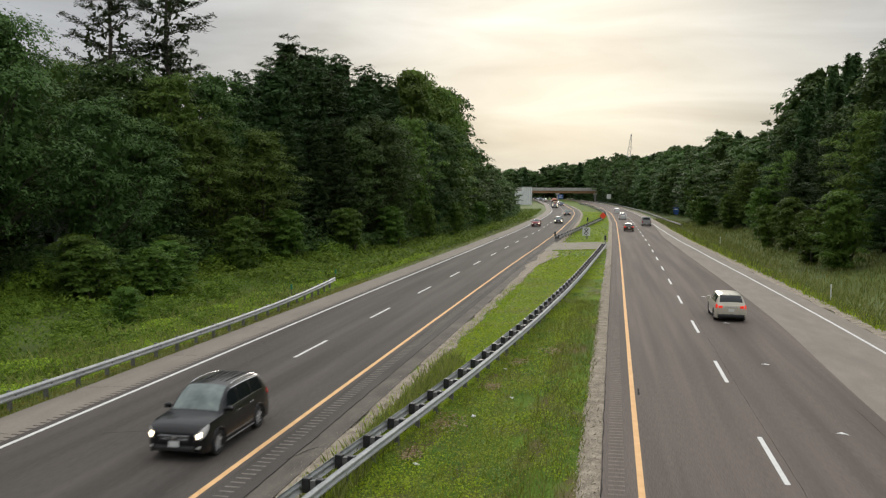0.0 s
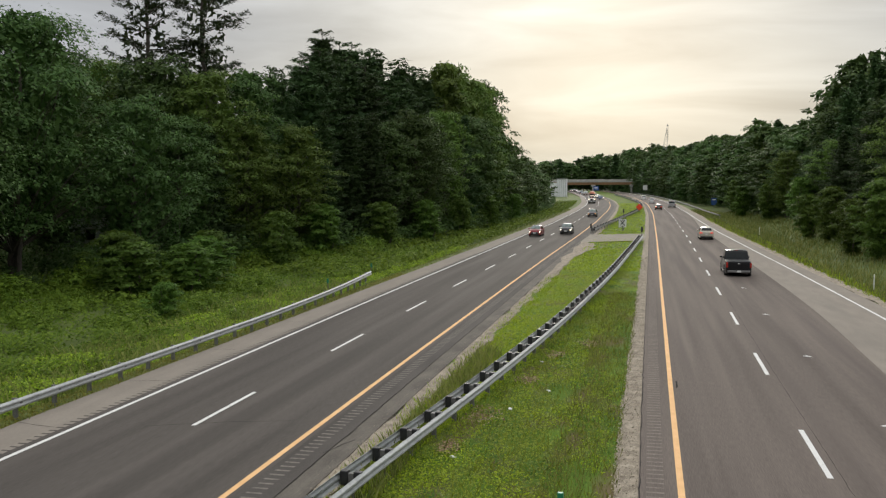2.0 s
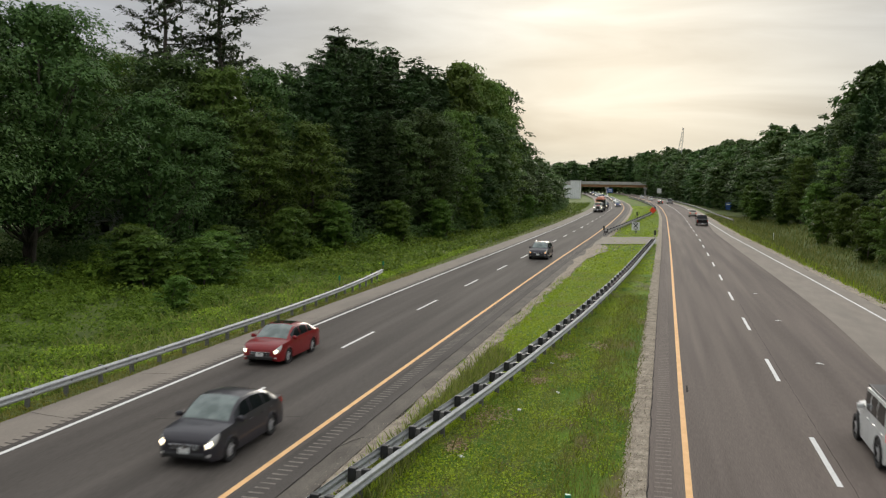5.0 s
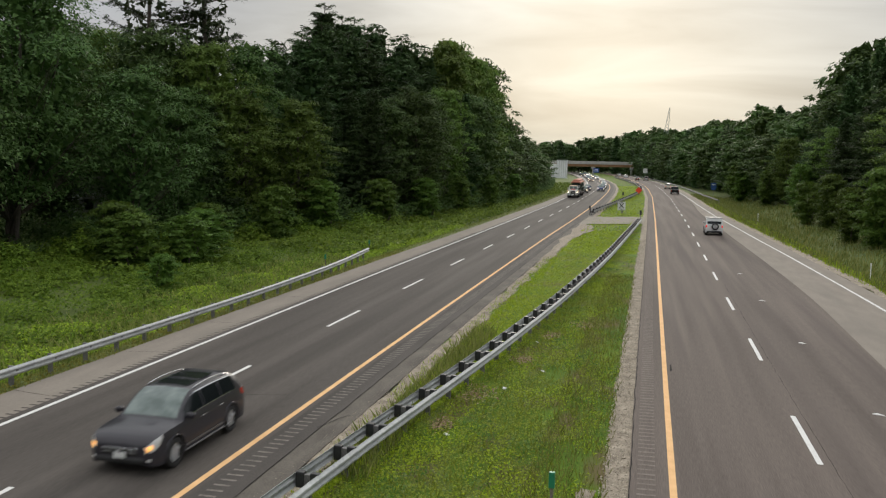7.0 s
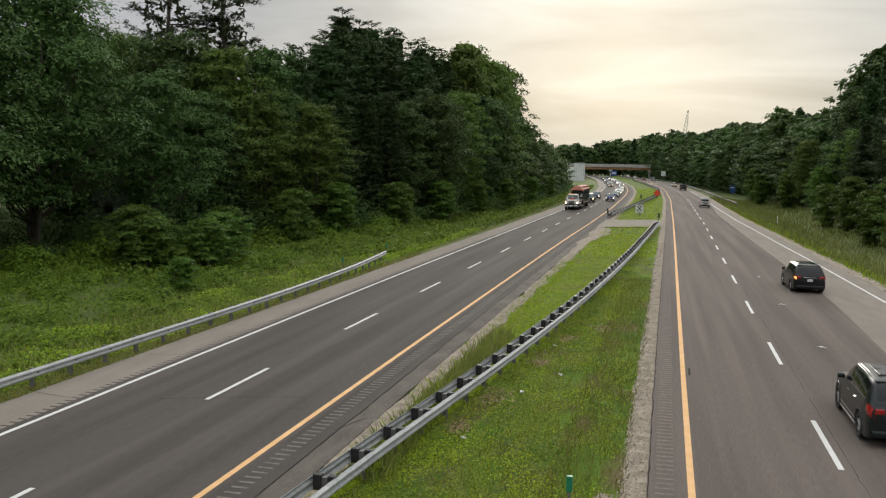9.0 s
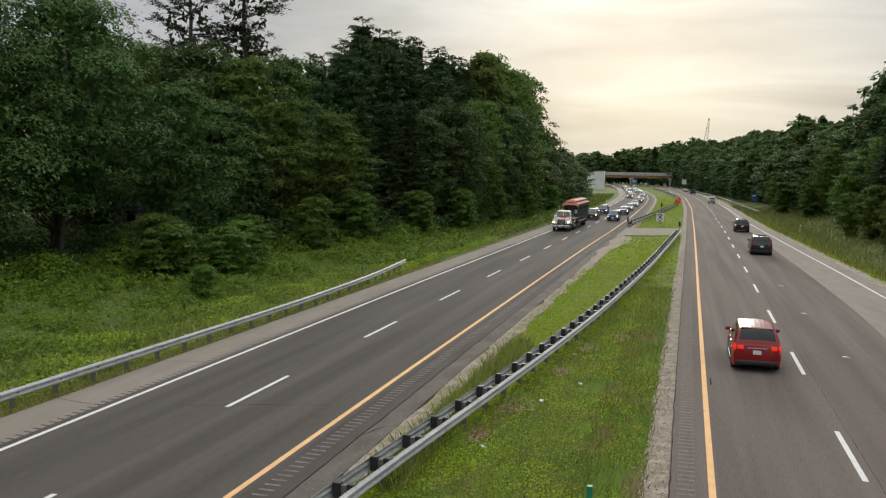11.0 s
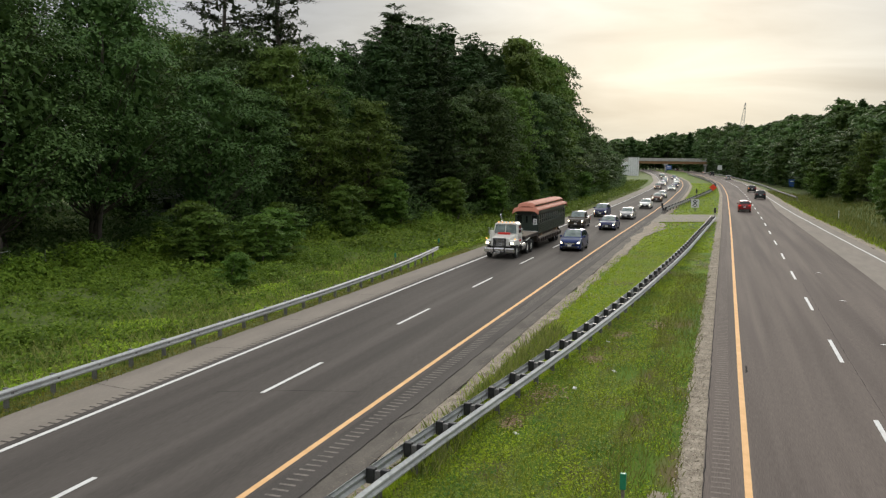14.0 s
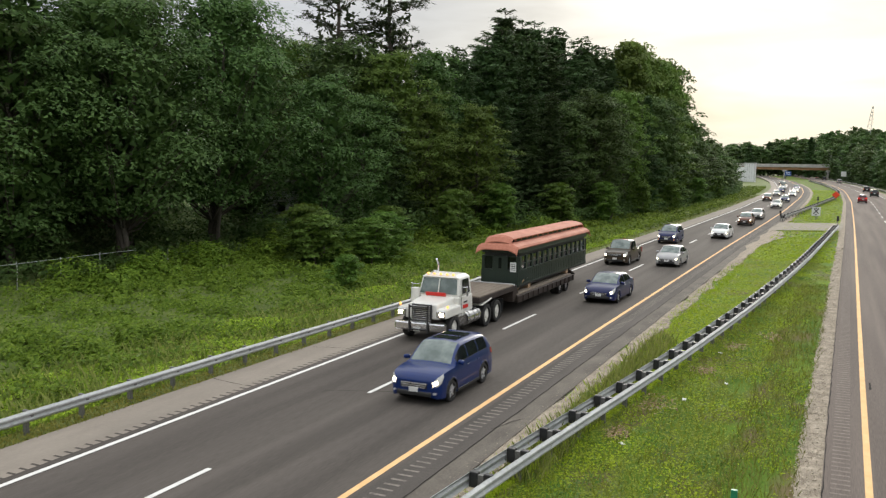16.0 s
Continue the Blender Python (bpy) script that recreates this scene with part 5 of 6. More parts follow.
class Form:
    """The skin of a car: a cross section at every place along it. +y is forward."""

    def __init__(self, L, W, H, kind, r, wheels):
        q = SHAPES[kind]
        self.L, self.W, self.H, self.kind, self.r, self.wheels = L, W, H, kind, r, wheels
        self.belt, self.hood, self.low = H * q["belt"], H * q["hood"], r * 0.60
        self.cab, self.bow, self.lean = q["cab"], q["bow"], q["lean"]
        self.plan = PLAN_SQUARE if kind in ("jeep",) else PLAN
        b, h = self.belt, self.hood
        tail = {"suv": [(-0.5, b * 0.93), (-0.485, b)], "sedan": [(-0.5, b * 0.90), (-0.485, b * 0.98), (-0.40, b * 1.03)], "pickup": [(-0.5, b * 0.98), (-0.495, b)], "jeep": [(-0.5, b), (-0.49, b)]}[kind]
        drop = 0.35 if kind == "jeep" else 0.6 if kind == "pickup" else 1.0
        self.line = tail + [(-0.30, b * 1.015), (0.12, b * 0.985), (0.28, h), (0.36, h - 0.02 * drop), (0.42, h - 0.055 * drop), (0.46, h - 0.11 * drop), (0.482, h - 0.17 * drop), (0.494, h - 0.23 * drop), (0.5, h - 0.30 * drop)]

    def rise(self, f):
        """Share of the roof's height reached at f: 0 on the hood and the tail, 1 on the roof."""
        f0, f1, f2, f3 = self.cab
        if f >= f0 or f <= f3:
            return 0.0
        if f > f1:
            return 1 - (1 - (f0 - f) / (f0 - f1)) ** self.bow[0]
        if f < f2:
            return 1 - (1 - (f - f3) / (f2 - f3)) ** self.bow[1]
        return 1.0

    def section(self, f):
        L, W, H, r = self.L, self.W, self.H, self.r
        y, w = f * L, W / 2 * lerp_at(self.plan, f)
        zb = lerp_at(self.line, f)
        end = max(0.0, abs(f) - 0.455) / 0.045
        z0 = self.low + 0.10 * end ** 2
        arch = 0.0
        for yw in self.wheels:
            d = abs(y - yw)
            if d < r * 1.155:
                arch = math.sqrt(max(0, (r * 1.16) ** 2 - d * d)) + r
        za = max(z0, arch)
        lift = lambda q: max(za + 0.02 * (1 + q), z0 + (zb - z0) * q)
        t = self.rise(f)
        f0, f1, f2, f3 = self.cab
        along_roof = min(1.0, max(0.0, (f1 - f) / (f1 - f2)))
        roof = H - 0.075 + 0.045 * math.sin(math.pi * (0.15 + 0.72 * along_roof)) - (0.03 * along_roof if self.kind in ("suv", "sedan") else 0)
        base = zb + 0.018
        ze = base + (roof - base) * t
        we = w * 0.84 + (W / 2 - self.lean - w * 0.84) * t
        crown = (0.045 if f > 0 else 0.012) * (1 - end * 0.6) if t <= 0 else 0.035 + 0.03 * t
        pts = [(w - 0.09, za), (w - 0.018, za + 0.018), (w, lift(0.50)), (w - 0.022, lift(0.62)), (w - 0.012, lift(0.80)), (w - 0.06, zb)]
        bx, bz = pts[-1]
        for q, out in ((0.12, 0.012), (0.5, 0.03), (0.88, 0.018), (1.0, 0.0)):
            pts.append((bx + (we - bx) * q + out * t, bz + (ze - bz) * q))
        pts += [(we * 0.93, ze + crown * 0.35), (we * 0.5, ze + crown * 0.85), (0.0, ze + crown)]
        return pts

    def at(self, f, v, side):
        p = self.section(f)
        i = min(int(v), len(p) - 2)
        g = v - i
        return Vector((side * (p[i][0] + (p[i + 1][0] - p[i][0]) * g), f * self.L, p[i][1] + (p[i + 1][1] - p[i][1]) * g))


def skin_patch(form, name, side, fa, fb, v_low, v_high, material, parent, lift=0.008, label="", n=7, m=4):
    """A lamp or trim lying on the skin between two places, between two heights that may change along it."""
    vs, fs = [], []
    for i in range(n + 1):
        f = fa + (fb - fa) * i / n
        a, b = v_low(i / n), v_high(i / n)
        for j in range(m + 1):
            v = a + (b - a) * j / m
            p = form.at(f, v, side)
            du, dv = form.at(f + 0.003, v, side) - form.at(f - 0.003, v, side), form.at(f, v + 0.1, side) - form.at(f, max(0, v - 0.1), side)
            nr = du.cross(dv)
            nr = nr.normalized() if nr.length > 1e-9 else Vector((side, 0, 0))
            if nr.dot(Vector((p.x, p.y * 0.3, p.z - form.H * 0.4))) < 0:
                nr = -nr
            edge = i in (0, n) or j in (0, m)
            vs.append(p + nr * (lift if not edge else 0.001))
    for i in range(n):
        for j in range(m):
            k = i * (m + 1) + j
            fs.append((k, k + 1, k + m + 2, k + m + 1) if side < 0 else (k, k + m + 1, k + m + 2, k + 1))
    return mesh_ob(name, vs, fs, material, parent, label, smooth=True)


def panel_on(name, a, b, c, d, material, parent, lift=0.008, label="", curve=0.0):
    """A pane lying on the four-cornered face a b c d (given in turn), a little proud of it."""
    a, b, c, d = (Vector(v) for v in (a, b, c, d))
    nrm = (b - a).cross(d - a).normalized()
    n = 6
    vs, fs = [], []
    for j in (0, 1, 2, 3):
        for i in range(n + 1):
            s, t = i / n, j / 3
            p = a.lerp(b, s).lerp(d.lerp(c, s), t) + nrm * (lift + curve * math.sin(math.pi * s))
            vs.append(p)
    for j in range(3):
        for i in range(n):
            k = j * (n + 1) + i
            fs.append((k, k + 1, k + n + 2, k + n + 1))
    return mesh_ob(name, vs, fs, material, parent, label, smooth=True)


def car(name, label, paint, L=4.7, W=1.85, H=1.68, kind="suv", r=0.36, lights="front", roof="paint", rails=False, cladding=False, amber=False, plate_front=True, signal=False, category="car"):
    """A road car built along +y, standing on its wheels at z = 0."""
    e = empty(name, label, category, "vehicles on the road")
    P = M["paint_" + paint + "_car"]
    wf, wr = L * 0.5 - (0.90 if kind != "jeep" else 0.62), -L * 0.5 + (0.98 if kind not in ("pickup", "jeep") else 1.18 if kind == "pickup" else 0.72)
    form = Form(L, W, H, kind, r, (wf, wr))
    low, belt, hood = form.low, form.belt, form.hood
    f0, f1, f2, f3 = form.cab
    cuts = SHAPES[kind]["pillars"]
    st = [round(v, 4) for v in np.linspace(-0.5, 0.5, 47)] + [p[0] for p in form.plan]
    st += [round((yw + dy * r) / L, 4) for yw in (wf, wr) for dy in (-1.16, -1.15, -0.95, -0.6, -0.2, 0.2, 0.6, 0.95, 1.15, 1.16)]
    st += [f0, f0 - 0.010, f1 + 0.008, f1, f2, f2 - 0.012, f3, f3 + 0.012] + [c + d for c in cuts for d in (-0.007, 0.007)]
    st = sorted(set(st))
    rear_foot = f3 + (f2 - f3) * (0.10 if kind == "suv" else 0.06)
    st = sorted(set(st + [rear_foot]))
    rows = [form.section(f) for f in st]
    n = len(rows[0])
    width = 2 * n - 1
    verts = []
    for f, row in zip(st, rows):
        verts += [Vector((x, f * L, z)) for x, z in row] + [Vector((-x, f * L, z)) for x, z in reversed(row[:-1])]
    groups = {"body": []}
    for i in range(len(st) - 1):
        f = (st[i] + st[i + 1]) / 2
        for k in range(width - 1):
            col = k if k < n - 1 else width - 2 - k
            s = 1 if k < n - 1 else -1
            key = "body"
            if col in (6, 7) and cuts[-1] < f < cuts[0] and not any(abs(f - c) < 0.007 for c in cuts):
                key = ("side_window", s, sum(f < c for c in cuts))
            elif col >= 10 and f1 + 0.008 < f < f0 - 0.010:
                key = "windscreen"
            elif col >= 10 and rear_foot < f < f2 - 0.012:
                key = "rear_window"
            groups.setdefault(key, []).append((i * width + k, (i + 1) * width + k, (i + 1) * width + k + 1, i * width + k + 1))
    groups["body"] += [tuple(reversed(range(width))), tuple(range((len(st) - 1) * width, len(st) * width))]
    for key, faces in groups.items():
        idx = sorted({i for f in faces for i in f})
        back = {v: k for k, v in enumerate(idx)}
        nm = key if isinstance(key, str) else key[0]
        m = P if nm == "body" else M["windscreen"] if nm == "windscreen" else M["dark_glass"]
        ob = mesh_ob(nm, [verts[i] for i in idx], [tuple(back[i] for i in f) for f in faces], m, e, smooth=True)
        bm = bmesh.new()
        bm.from_mesh(ob.data)
        if nm == "body":
            bmesh.ops.recalc_face_normals(bm, faces=bm.faces)
        bm.to_mesh(ob.data)
        bm.free()
        if nm == "body":
            ob.data.set_sharp_from_angle(angle=radians(32))
    part("underbody", box((W * 0.80, L * 0.90, 0.34), (0, 0, low + 0.2), bevel=0.03), M["black_trim"], e)
    for s in (-1, 1):
        if cladding or kind == "pickup" or rails:
            part("sill", box((0.05, (wf - wr) - 2.4 * r, 0.10 if not rails else 0.04), (s * (W / 2 - 0.012), (wf + wr) / 2, low + 0.06), bevel=0.015), M["black_trim"] if cladding else M["steel_dark"], e)
        for yw in (wf, wr):
            av, af = [], []
            for k in range(13):
                c_, s_ = math.cos(math.pi * k / 12), math.sin(math.pi * k / 12)
                for rr, xx in ((1.12, -0.07), (1.12, 0.010), (1.22, 0.006), (1.26, -0.04)):
                    av.append((s * (W / 2 * lerp_at(form.plan, (yw + c_ * r * rr) / L) + xx), yw + c_ * r * rr, r + s_ * r * rr))
            for k in range(12):
                for i in range(4):
                    af.append((k * 4 + i, k * 4 + (i + 1) % 4, k * 4 + 4 + (i + 1) % 4, k * 4 + 4 + i))
            mesh_ob("wheel_arch", av, af, M["black_trim"] if cladding or kind == "jeep" else P, e, smooth=True)
            wheel(e, s * (W / 2 - 0.125), yw, r)
    y0, y1, y2, y3 = (v * L for v in form.cab)
    wt = W / 2 - form.lean
    ztop = form.section((f1 + f2) / 2)[-1][1]
    if roof == "black":
        part("hard_top", box((2 * wt - 0.02, y1 - y2 + 0.05, 0.05), (0, (y1 + y2) / 2, ztop - 0.005), bevel=0.02), M["black_trim"], e)
    if roof == "glass":
        bm = bmesh.new()
        add_box(bm, (wt * 1.35, (y1 - y2) * 0.30, 0.012), (0, y1 - (y1 - y2) * 0.24, ztop - 0.004), bevel=0.005)
        add_box(bm, (wt * 1.35, (y1 - y2) * 0.34, 0.012), (0, y1 - (y1 - y2) * 0.62, ztop + 0.0), bevel=0.005)
        part("sunroof", bm, M["dark_glass"], e)
    if roof == "ribs":
        for k in range(5):
            part("roof_rib", box((0.035, (y1 - y2) * 0.72, 0.022), (-0.36 + k * 0.18, (y1 + y2) / 2 - 0.12, ztop - 0.002), bevel=0.008), M["black_trim"], e)
    for s in (-1, 1):
        ym = (cuts[0] - 0.012) * L
        pm = form.at(cuts[0] - 0.012, 6.0, s)
        part("mirror", box((0.22, 0.12, 0.15), (pm.x + s * 0.12, ym, pm.z + 0.06), (0, s * 6, s * 10), 0.045), P, e, smooth=True)
        for c in cuts[1:-1] if kind == "suv" else cuts[1:]:
            ph = form.at(c + 0.028, 4.2, s)
            part("door_handle", box((0.03, 0.17, 0.028), (ph.x + s * 0.008, ph.y, ph.z), bevel=0.008), M["chrome"] if rails else P, e)
        for c in (cuts[0] + 0.01,) + cuts[1:3]:
            if abs(c * L - wr) > r * 1.2:
                skin_patch(form, "door_seam", s, c - 0.0011, c + 0.0011, lambda q: 1.2, lambda q: 5.0, M["black_trim"], e, 0.002, n=1, m=5)
        skin_patch(form, "window_trim", s, cuts[-1], cuts[0], lambda q: 5.75, lambda q: 6.02, M["chrome"] if rails else M["black_trim"], e, 0.006, n=12, m=1)
        if rails:
            skin_patch(form, "window_trim", s, cuts[-1], f1 + 0.03, lambda q: 8.0, lambda q: 8.4, M["chrome"], e, 0.006, n=12, m=1)
            vs, fs = [], []
            limb(vs, fs, [(s * (wt - 0.03), y1 - 0.12 - (y1 - y2 - 0.1) * q, form.section((y1 - 0.12 - (y1 - y2 - 0.1) * q) / L)[9][1] + 0.03 + 0.045 * math.sin(math.pi * q) ** 0.4) for q in np.linspace(0, 1, 9)], 0.018, 0.018, 6)
            mesh_ob("roof_rail", vs, fs, M["chrome"], e, smooth=True)
            skin_patch(form, "door_strip", s, (wr + r * 1.3) / L, (wf - r * 1.3) / L, lambda q: 1.35, lambda q: 1.5, M["chrome"], e, 0.008, n=8, m=1)
    # front
    yf, drop = L / 2, 0.35 if kind == "jeep" else 0.6 if kind == "pickup" else 1.0
    zl = hood - 0.30 * drop - 0.10
    part("grille", box((W * 0.50, 0.04, 0.19), (0, yf - 0.008, zl), (-6, 0, 0), 0.018), M["black_trim"], e)
    bars = (0.062, 0.0, -0.062) if paint == "blue" else (0.085, -0.005)
    for dz in bars:
        part("grille_bar", box((W * (0.50 - abs(dz - 0.08) * 0.5), 0.03, 0.034 if paint == "blue" else 0.024), (0, yf + 0.014, zl + dz), (0, 0, 0), 0.008), M["chrome"], e)
    part("badge", cyl(0.055, 0.02, (0, yf + 0.03, zl + 0.03), (90, 0, 0), seg=14), M["chrome"], e)
    part("front_bumper", box((W * 0.66, 0.10, 0.17), (0, yf - 0.03, low + 0.17), bevel=0.045), M["black_trim"], e, smooth=True)
    part("air_intake", box((W * 0.52, 0.03, 0.10), (0, yf + 0.012, low + 0.16), bevel=0.012), M["black_trim"], e)
    if plate_front:
        part("number_plate", box((0.31, 0.02, 0.155), (0, yf + 0.03, low + 0.30), bevel=0.004), M["plate"], e)
    for s in (-1, 1):
        lo, hi = (2.9, 5.1) if kind != "jeep" else (3.4, 4.7)
        hl = skin_patch(form, "headlight", s, 0.415, 0.4965, lambda q: 4.55 - (4.55 - lo) * min(1, q * 1.5), lambda q: 5.15 - 0.1 * q, M["lamp_clear"], e, 0.010)
        if lights == "front":
            skin_patch(form, "bulb", s, 0.476, 0.4945, lambda q: 3.4, lambda q: 4.65, M["lamp_amber"] if amber else M["lamp_on"], hl, 0.018, "lit amber bulb" if amber else "lit headlight bulb")
        skin_patch(form, "fog_lamp", s, 0.484, 0.496, lambda q: 1.35, lambda q: 1.60, M["lamp_amber"] if paint == "navy" and kind == "suv" else M["lamp_clear"], e, 0.010)
    # rear
    yr = -L / 2
    zt = belt - 0.15
    for s in (-1, 1):
        if kind in ("suv", "sedan"):
            skin_patch(form, "tail_light", s, -0.4995, -0.43, lambda q: 3.1 + 1.1 * q, lambda q: 5.05 if kind == "sedan" else 5.0 + 0.0 * q, M["tail_on"] if lights == "rear" else M["tail"], e, 0.012, "red tail light")
            part("tail_light", box((W * 0.12, 0.04, 0.14), (s * W * 0.335, yr - 0.005, zt + 0.02), (0, 0, 0), 0.015), M["tail_on"] if lights == "rear" else M["tail"], e, "red tail light")
        else:
            part("tail_light", box((0.15, 0.10, 0.40 if kind == "pickup" else 0.24), (s * W * 0.435, yr + 0.035, zt - (0.08 if kind == "pickup" else 0.0)), (0, 0, s * 12), 0.03), M["tail_on"] if lights == "rear" else M["tail"], e, "red tail light")
    if signal:
        skin_patch(form, "turn_signal", -1, -0.4997, -0.47, lambda q: 3.6, lambda q: 4.7, M["lamp_amber"], e, 0.02, "flashing amber turn signal")
    part("rear_bumper", box((W * 0.84, 0.14, 0.20), (0, yr + 0.04, low + 0.17), bevel=0.05), M["steel_dark"] if kind == "pickup" else M["black_trim"] if cladding or kind == "jeep" else P, e, smooth=True)
    part("rear_plate", box((0.31, 0.02, 0.155), (0, yr - (0.04 if kind == "pickup" else 0.012), low + 0.18 if kind == "pickup" else zt - 0.16), bevel=0.004), M["plate"], e)
    if kind == "pickup":
        part("tailgate", box((W * 0.74, 0.03, belt - low - 0.36), (0, yr - 0.004, (belt + low) / 2 + 0.12), bevel=0.012), P, e)
        part("tailgate_handle", box((0.20, 0.02, 0.07), (0, yr - 0.024, belt - 0.13), bevel=0.008), M["chrome"], e)
        part("bed_cover", box((W - 0.24, (y3 - yr) - 0.10, 0.04), (0, (y3 + yr) / 2, belt + 0.040), bevel=0.012), M["block"], e)
        part("brake_light", box((0.30, 0.03, 0.04), (0, y2 - 0.02, ztop - 0.03), bevel=0.008), M["tail"], e, "red high brake light")
    else:
        part("tailgate_trim", box((W * 0.40, 0.025, 0.03), (0, yr - 0.008, zt + 0.0), bevel=0.008), M["chrome"], e)
    if kind == "suv":
        part("rear_spoiler", box((2 * wt * 0.92, 0.16, 0.035), (0, y2 - 0.10, form.section(f2)[-1][1] - 0.03), (8, 0, 0), 0.012), P, e)
    if kind == "jeep":
        sp = wheel(e, 0.0, yr - 0.14, 0.38)
        sp.name = "spare_wheel"
        sp.location, sp.rotation_euler = (0.08, yr - 0.15, belt - 0.16), (0, 0, -math.pi / 2)
    return e


crossover_black = car("black_suv", "glossy black crossover with lit headlights and ribbed roof", "black", 4.75, 1.84, 1.72, "suv", roof="ribs", rails=True)
sedan_red = car("red_sedan", "bright red sedan with lit headlights", "red", 4.4, 1.76, 1.43, "sedan", 0.32, roof="glass")
hatch_grey = car("dark_car", "dark grey hatchback with lit headlights", "grey", 4.4, 1.76, 1.50, "sedan", 0.32)
venza = car("grey_crossover", "dark grey crossover with amber lamps and chrome roof rails", "grey", 4.8, 1.9, 1.62, "suv", 0.37, roof="glass", rails=True, amber=True)
ford = car("blue_suv", "metallic blue compact suv with chrome grille", "blue", 4.52, 1.84, 1.68, "suv", 0.35, roof="glass", cladding=True)
sedan_navy = car("navy_sedan", "dark navy blue sedan with lit headlights", "navy", 4.8, 1.82, 1.46, "sedan", 0.33)
truck_brown = car("dark_pickup", "dark olive brown pickup with lit headlights", "olive", 5.2, 1.86, 1.75, "pickup", 0.38, category="pickup truck")
sedan_silver = car("silver_sedan", "silver sedan with lit headlights", "silver", 4.55, 1.77, 1.43, "sedan", 0.32)
suv_dark = car("dark_suv", "dark blue suv with lit headlights and amber lamps", "navy", 4.55, 1.82, 1.68, "suv", 0.35)
sedan_white = car("white_sedan", "white sedan with lit headlights", "white", 4.6, 1.8, 1.44, "sedan", 0.33)
suv_brown = car("brown_car", "reddish brown car with lit headlights", "brown", 4.6, 1.8, 1.55, "sedan", 0.33)
wagon_gold = car("gold_wagon", "pale gold station wagon with white roof", "gold", 4.75, 1.77, 1.56, "suv", 0.34, "rear", cladding=True)
pickup_black = car("black_pickup", "black crew-cab pickup with covered bed and chrome bumper", "black", 5.9, 2.03, 1.93, "pickup", 0.41, "off", roof="ribs", category="pickup truck")
sedan_dark = car("dark_sedan", "dark red sedan seen from behind", "olive", 4.6, 1.8, 1.46, "sedan", 0.33, "rear")
suv_white = car("white_suv", "white suv seen from behind", "white", 4.6, 1.84, 1.7, "suv", 0.35, "off")
pickup_silver = car("silver_pickup", "silver pickup seen from behind", "silver", 5.6, 1.98, 1.88, "pickup", 0.40, "off", category="pickup truck")
jeep = car("jeep", "white open-bodied off-roader with black roof and spare wheel", "white", 4.1, 1.85, 1.84, "jeep", 0.40, "rear", roof="black", category="off-roader")
suv_edge = car("black_suv", "black suv with a flashing amber turn signal", "black", 4.75, 1.93, 1.72, "suv", 0.37, "off", roof="glass", signal=True)
suv_explorer = car("black_suv", "large dark green-black suv with chrome roof rails", "darkgreen", 5.0, 2.0, 1.80, "suv", 0.39, "off", roof="glass", rails=True)
suv_red = car("red_suv", "red suv with dark lower trim and lit tail lights", "red", 4.6, 1.84, 1.70, "suv", 0.36, "rear", roof="ribs", cladding=True)

# ---- heavy truck with lowboy trailer, and the coach that it carries ----
M["truck_white"] = paintmat("truck_white", (0.66, 0.65, 0.60), 0.0, 0.4)
M["trailer"] = mat("trailer_steel", (0.020, 0.014, 0.012), (0.050, 0.036, 0.029), 1.5, 0.7, 0.3, fine=14)
M["deck_wood"] = mat("deck_planks", (0.11, 0.085, 0.065), (0.20, 0.165, 0.125), 1.2, 0.9, fine=20, stretch=(1, 0.15, 1))
M["coach_green"] = mat("coach_green", (0.010, 0.020, 0.014), (0.020, 0.034, 0.024), 1.2, 0.4, fine=16)
M["coach_roof"] = mat("coach_roof_red", (0.34, 0.115, 0.07), (0.47, 0.185, 0.12), 1.0, 0.75, fine=10)
M["banner_red"] = mat("banner_red", (0.55, 0.02, 0.015), (0.65, 0.03, 0.02), 2.0, 0.6)
M["bare_wood"] = mat("bare_wood", (0.25, 0.16, 0.09), (0.38, 0.26, 0.16), 2.0, 0.85)


def wedge(name, pts_low, pts_high, material, parent, bevel=0.05):
    """A solid between two four-cornered outlines."""
    bm = bmesh.new()
    lo, hi = [bm.verts.new(p) for p in pts_low], [bm.verts.new(p) for p in pts_high]
    bm.faces.new(lo); bm.faces.new(hi)
    for i in range(4):
        bm.faces.new((lo[i], lo[(i + 1) % 4], hi[(i + 1) % 4], hi[i]))
    bmesh.ops.recalc_face_normals(bm, faces=bm.faces)
    if bevel:
        bmesh.ops.bevel(bm, geom=list(bm.edges), offset=bevel, segments=2, affect="EDGES", profile=0.5)
    return part(name, bm, material, parent, smooth=False)


def rect(x0, x1, y0, y1, z):
    return [(x0, y0, z), (x1, y0, z), (x1, y1, z), (x0, y1, z)]


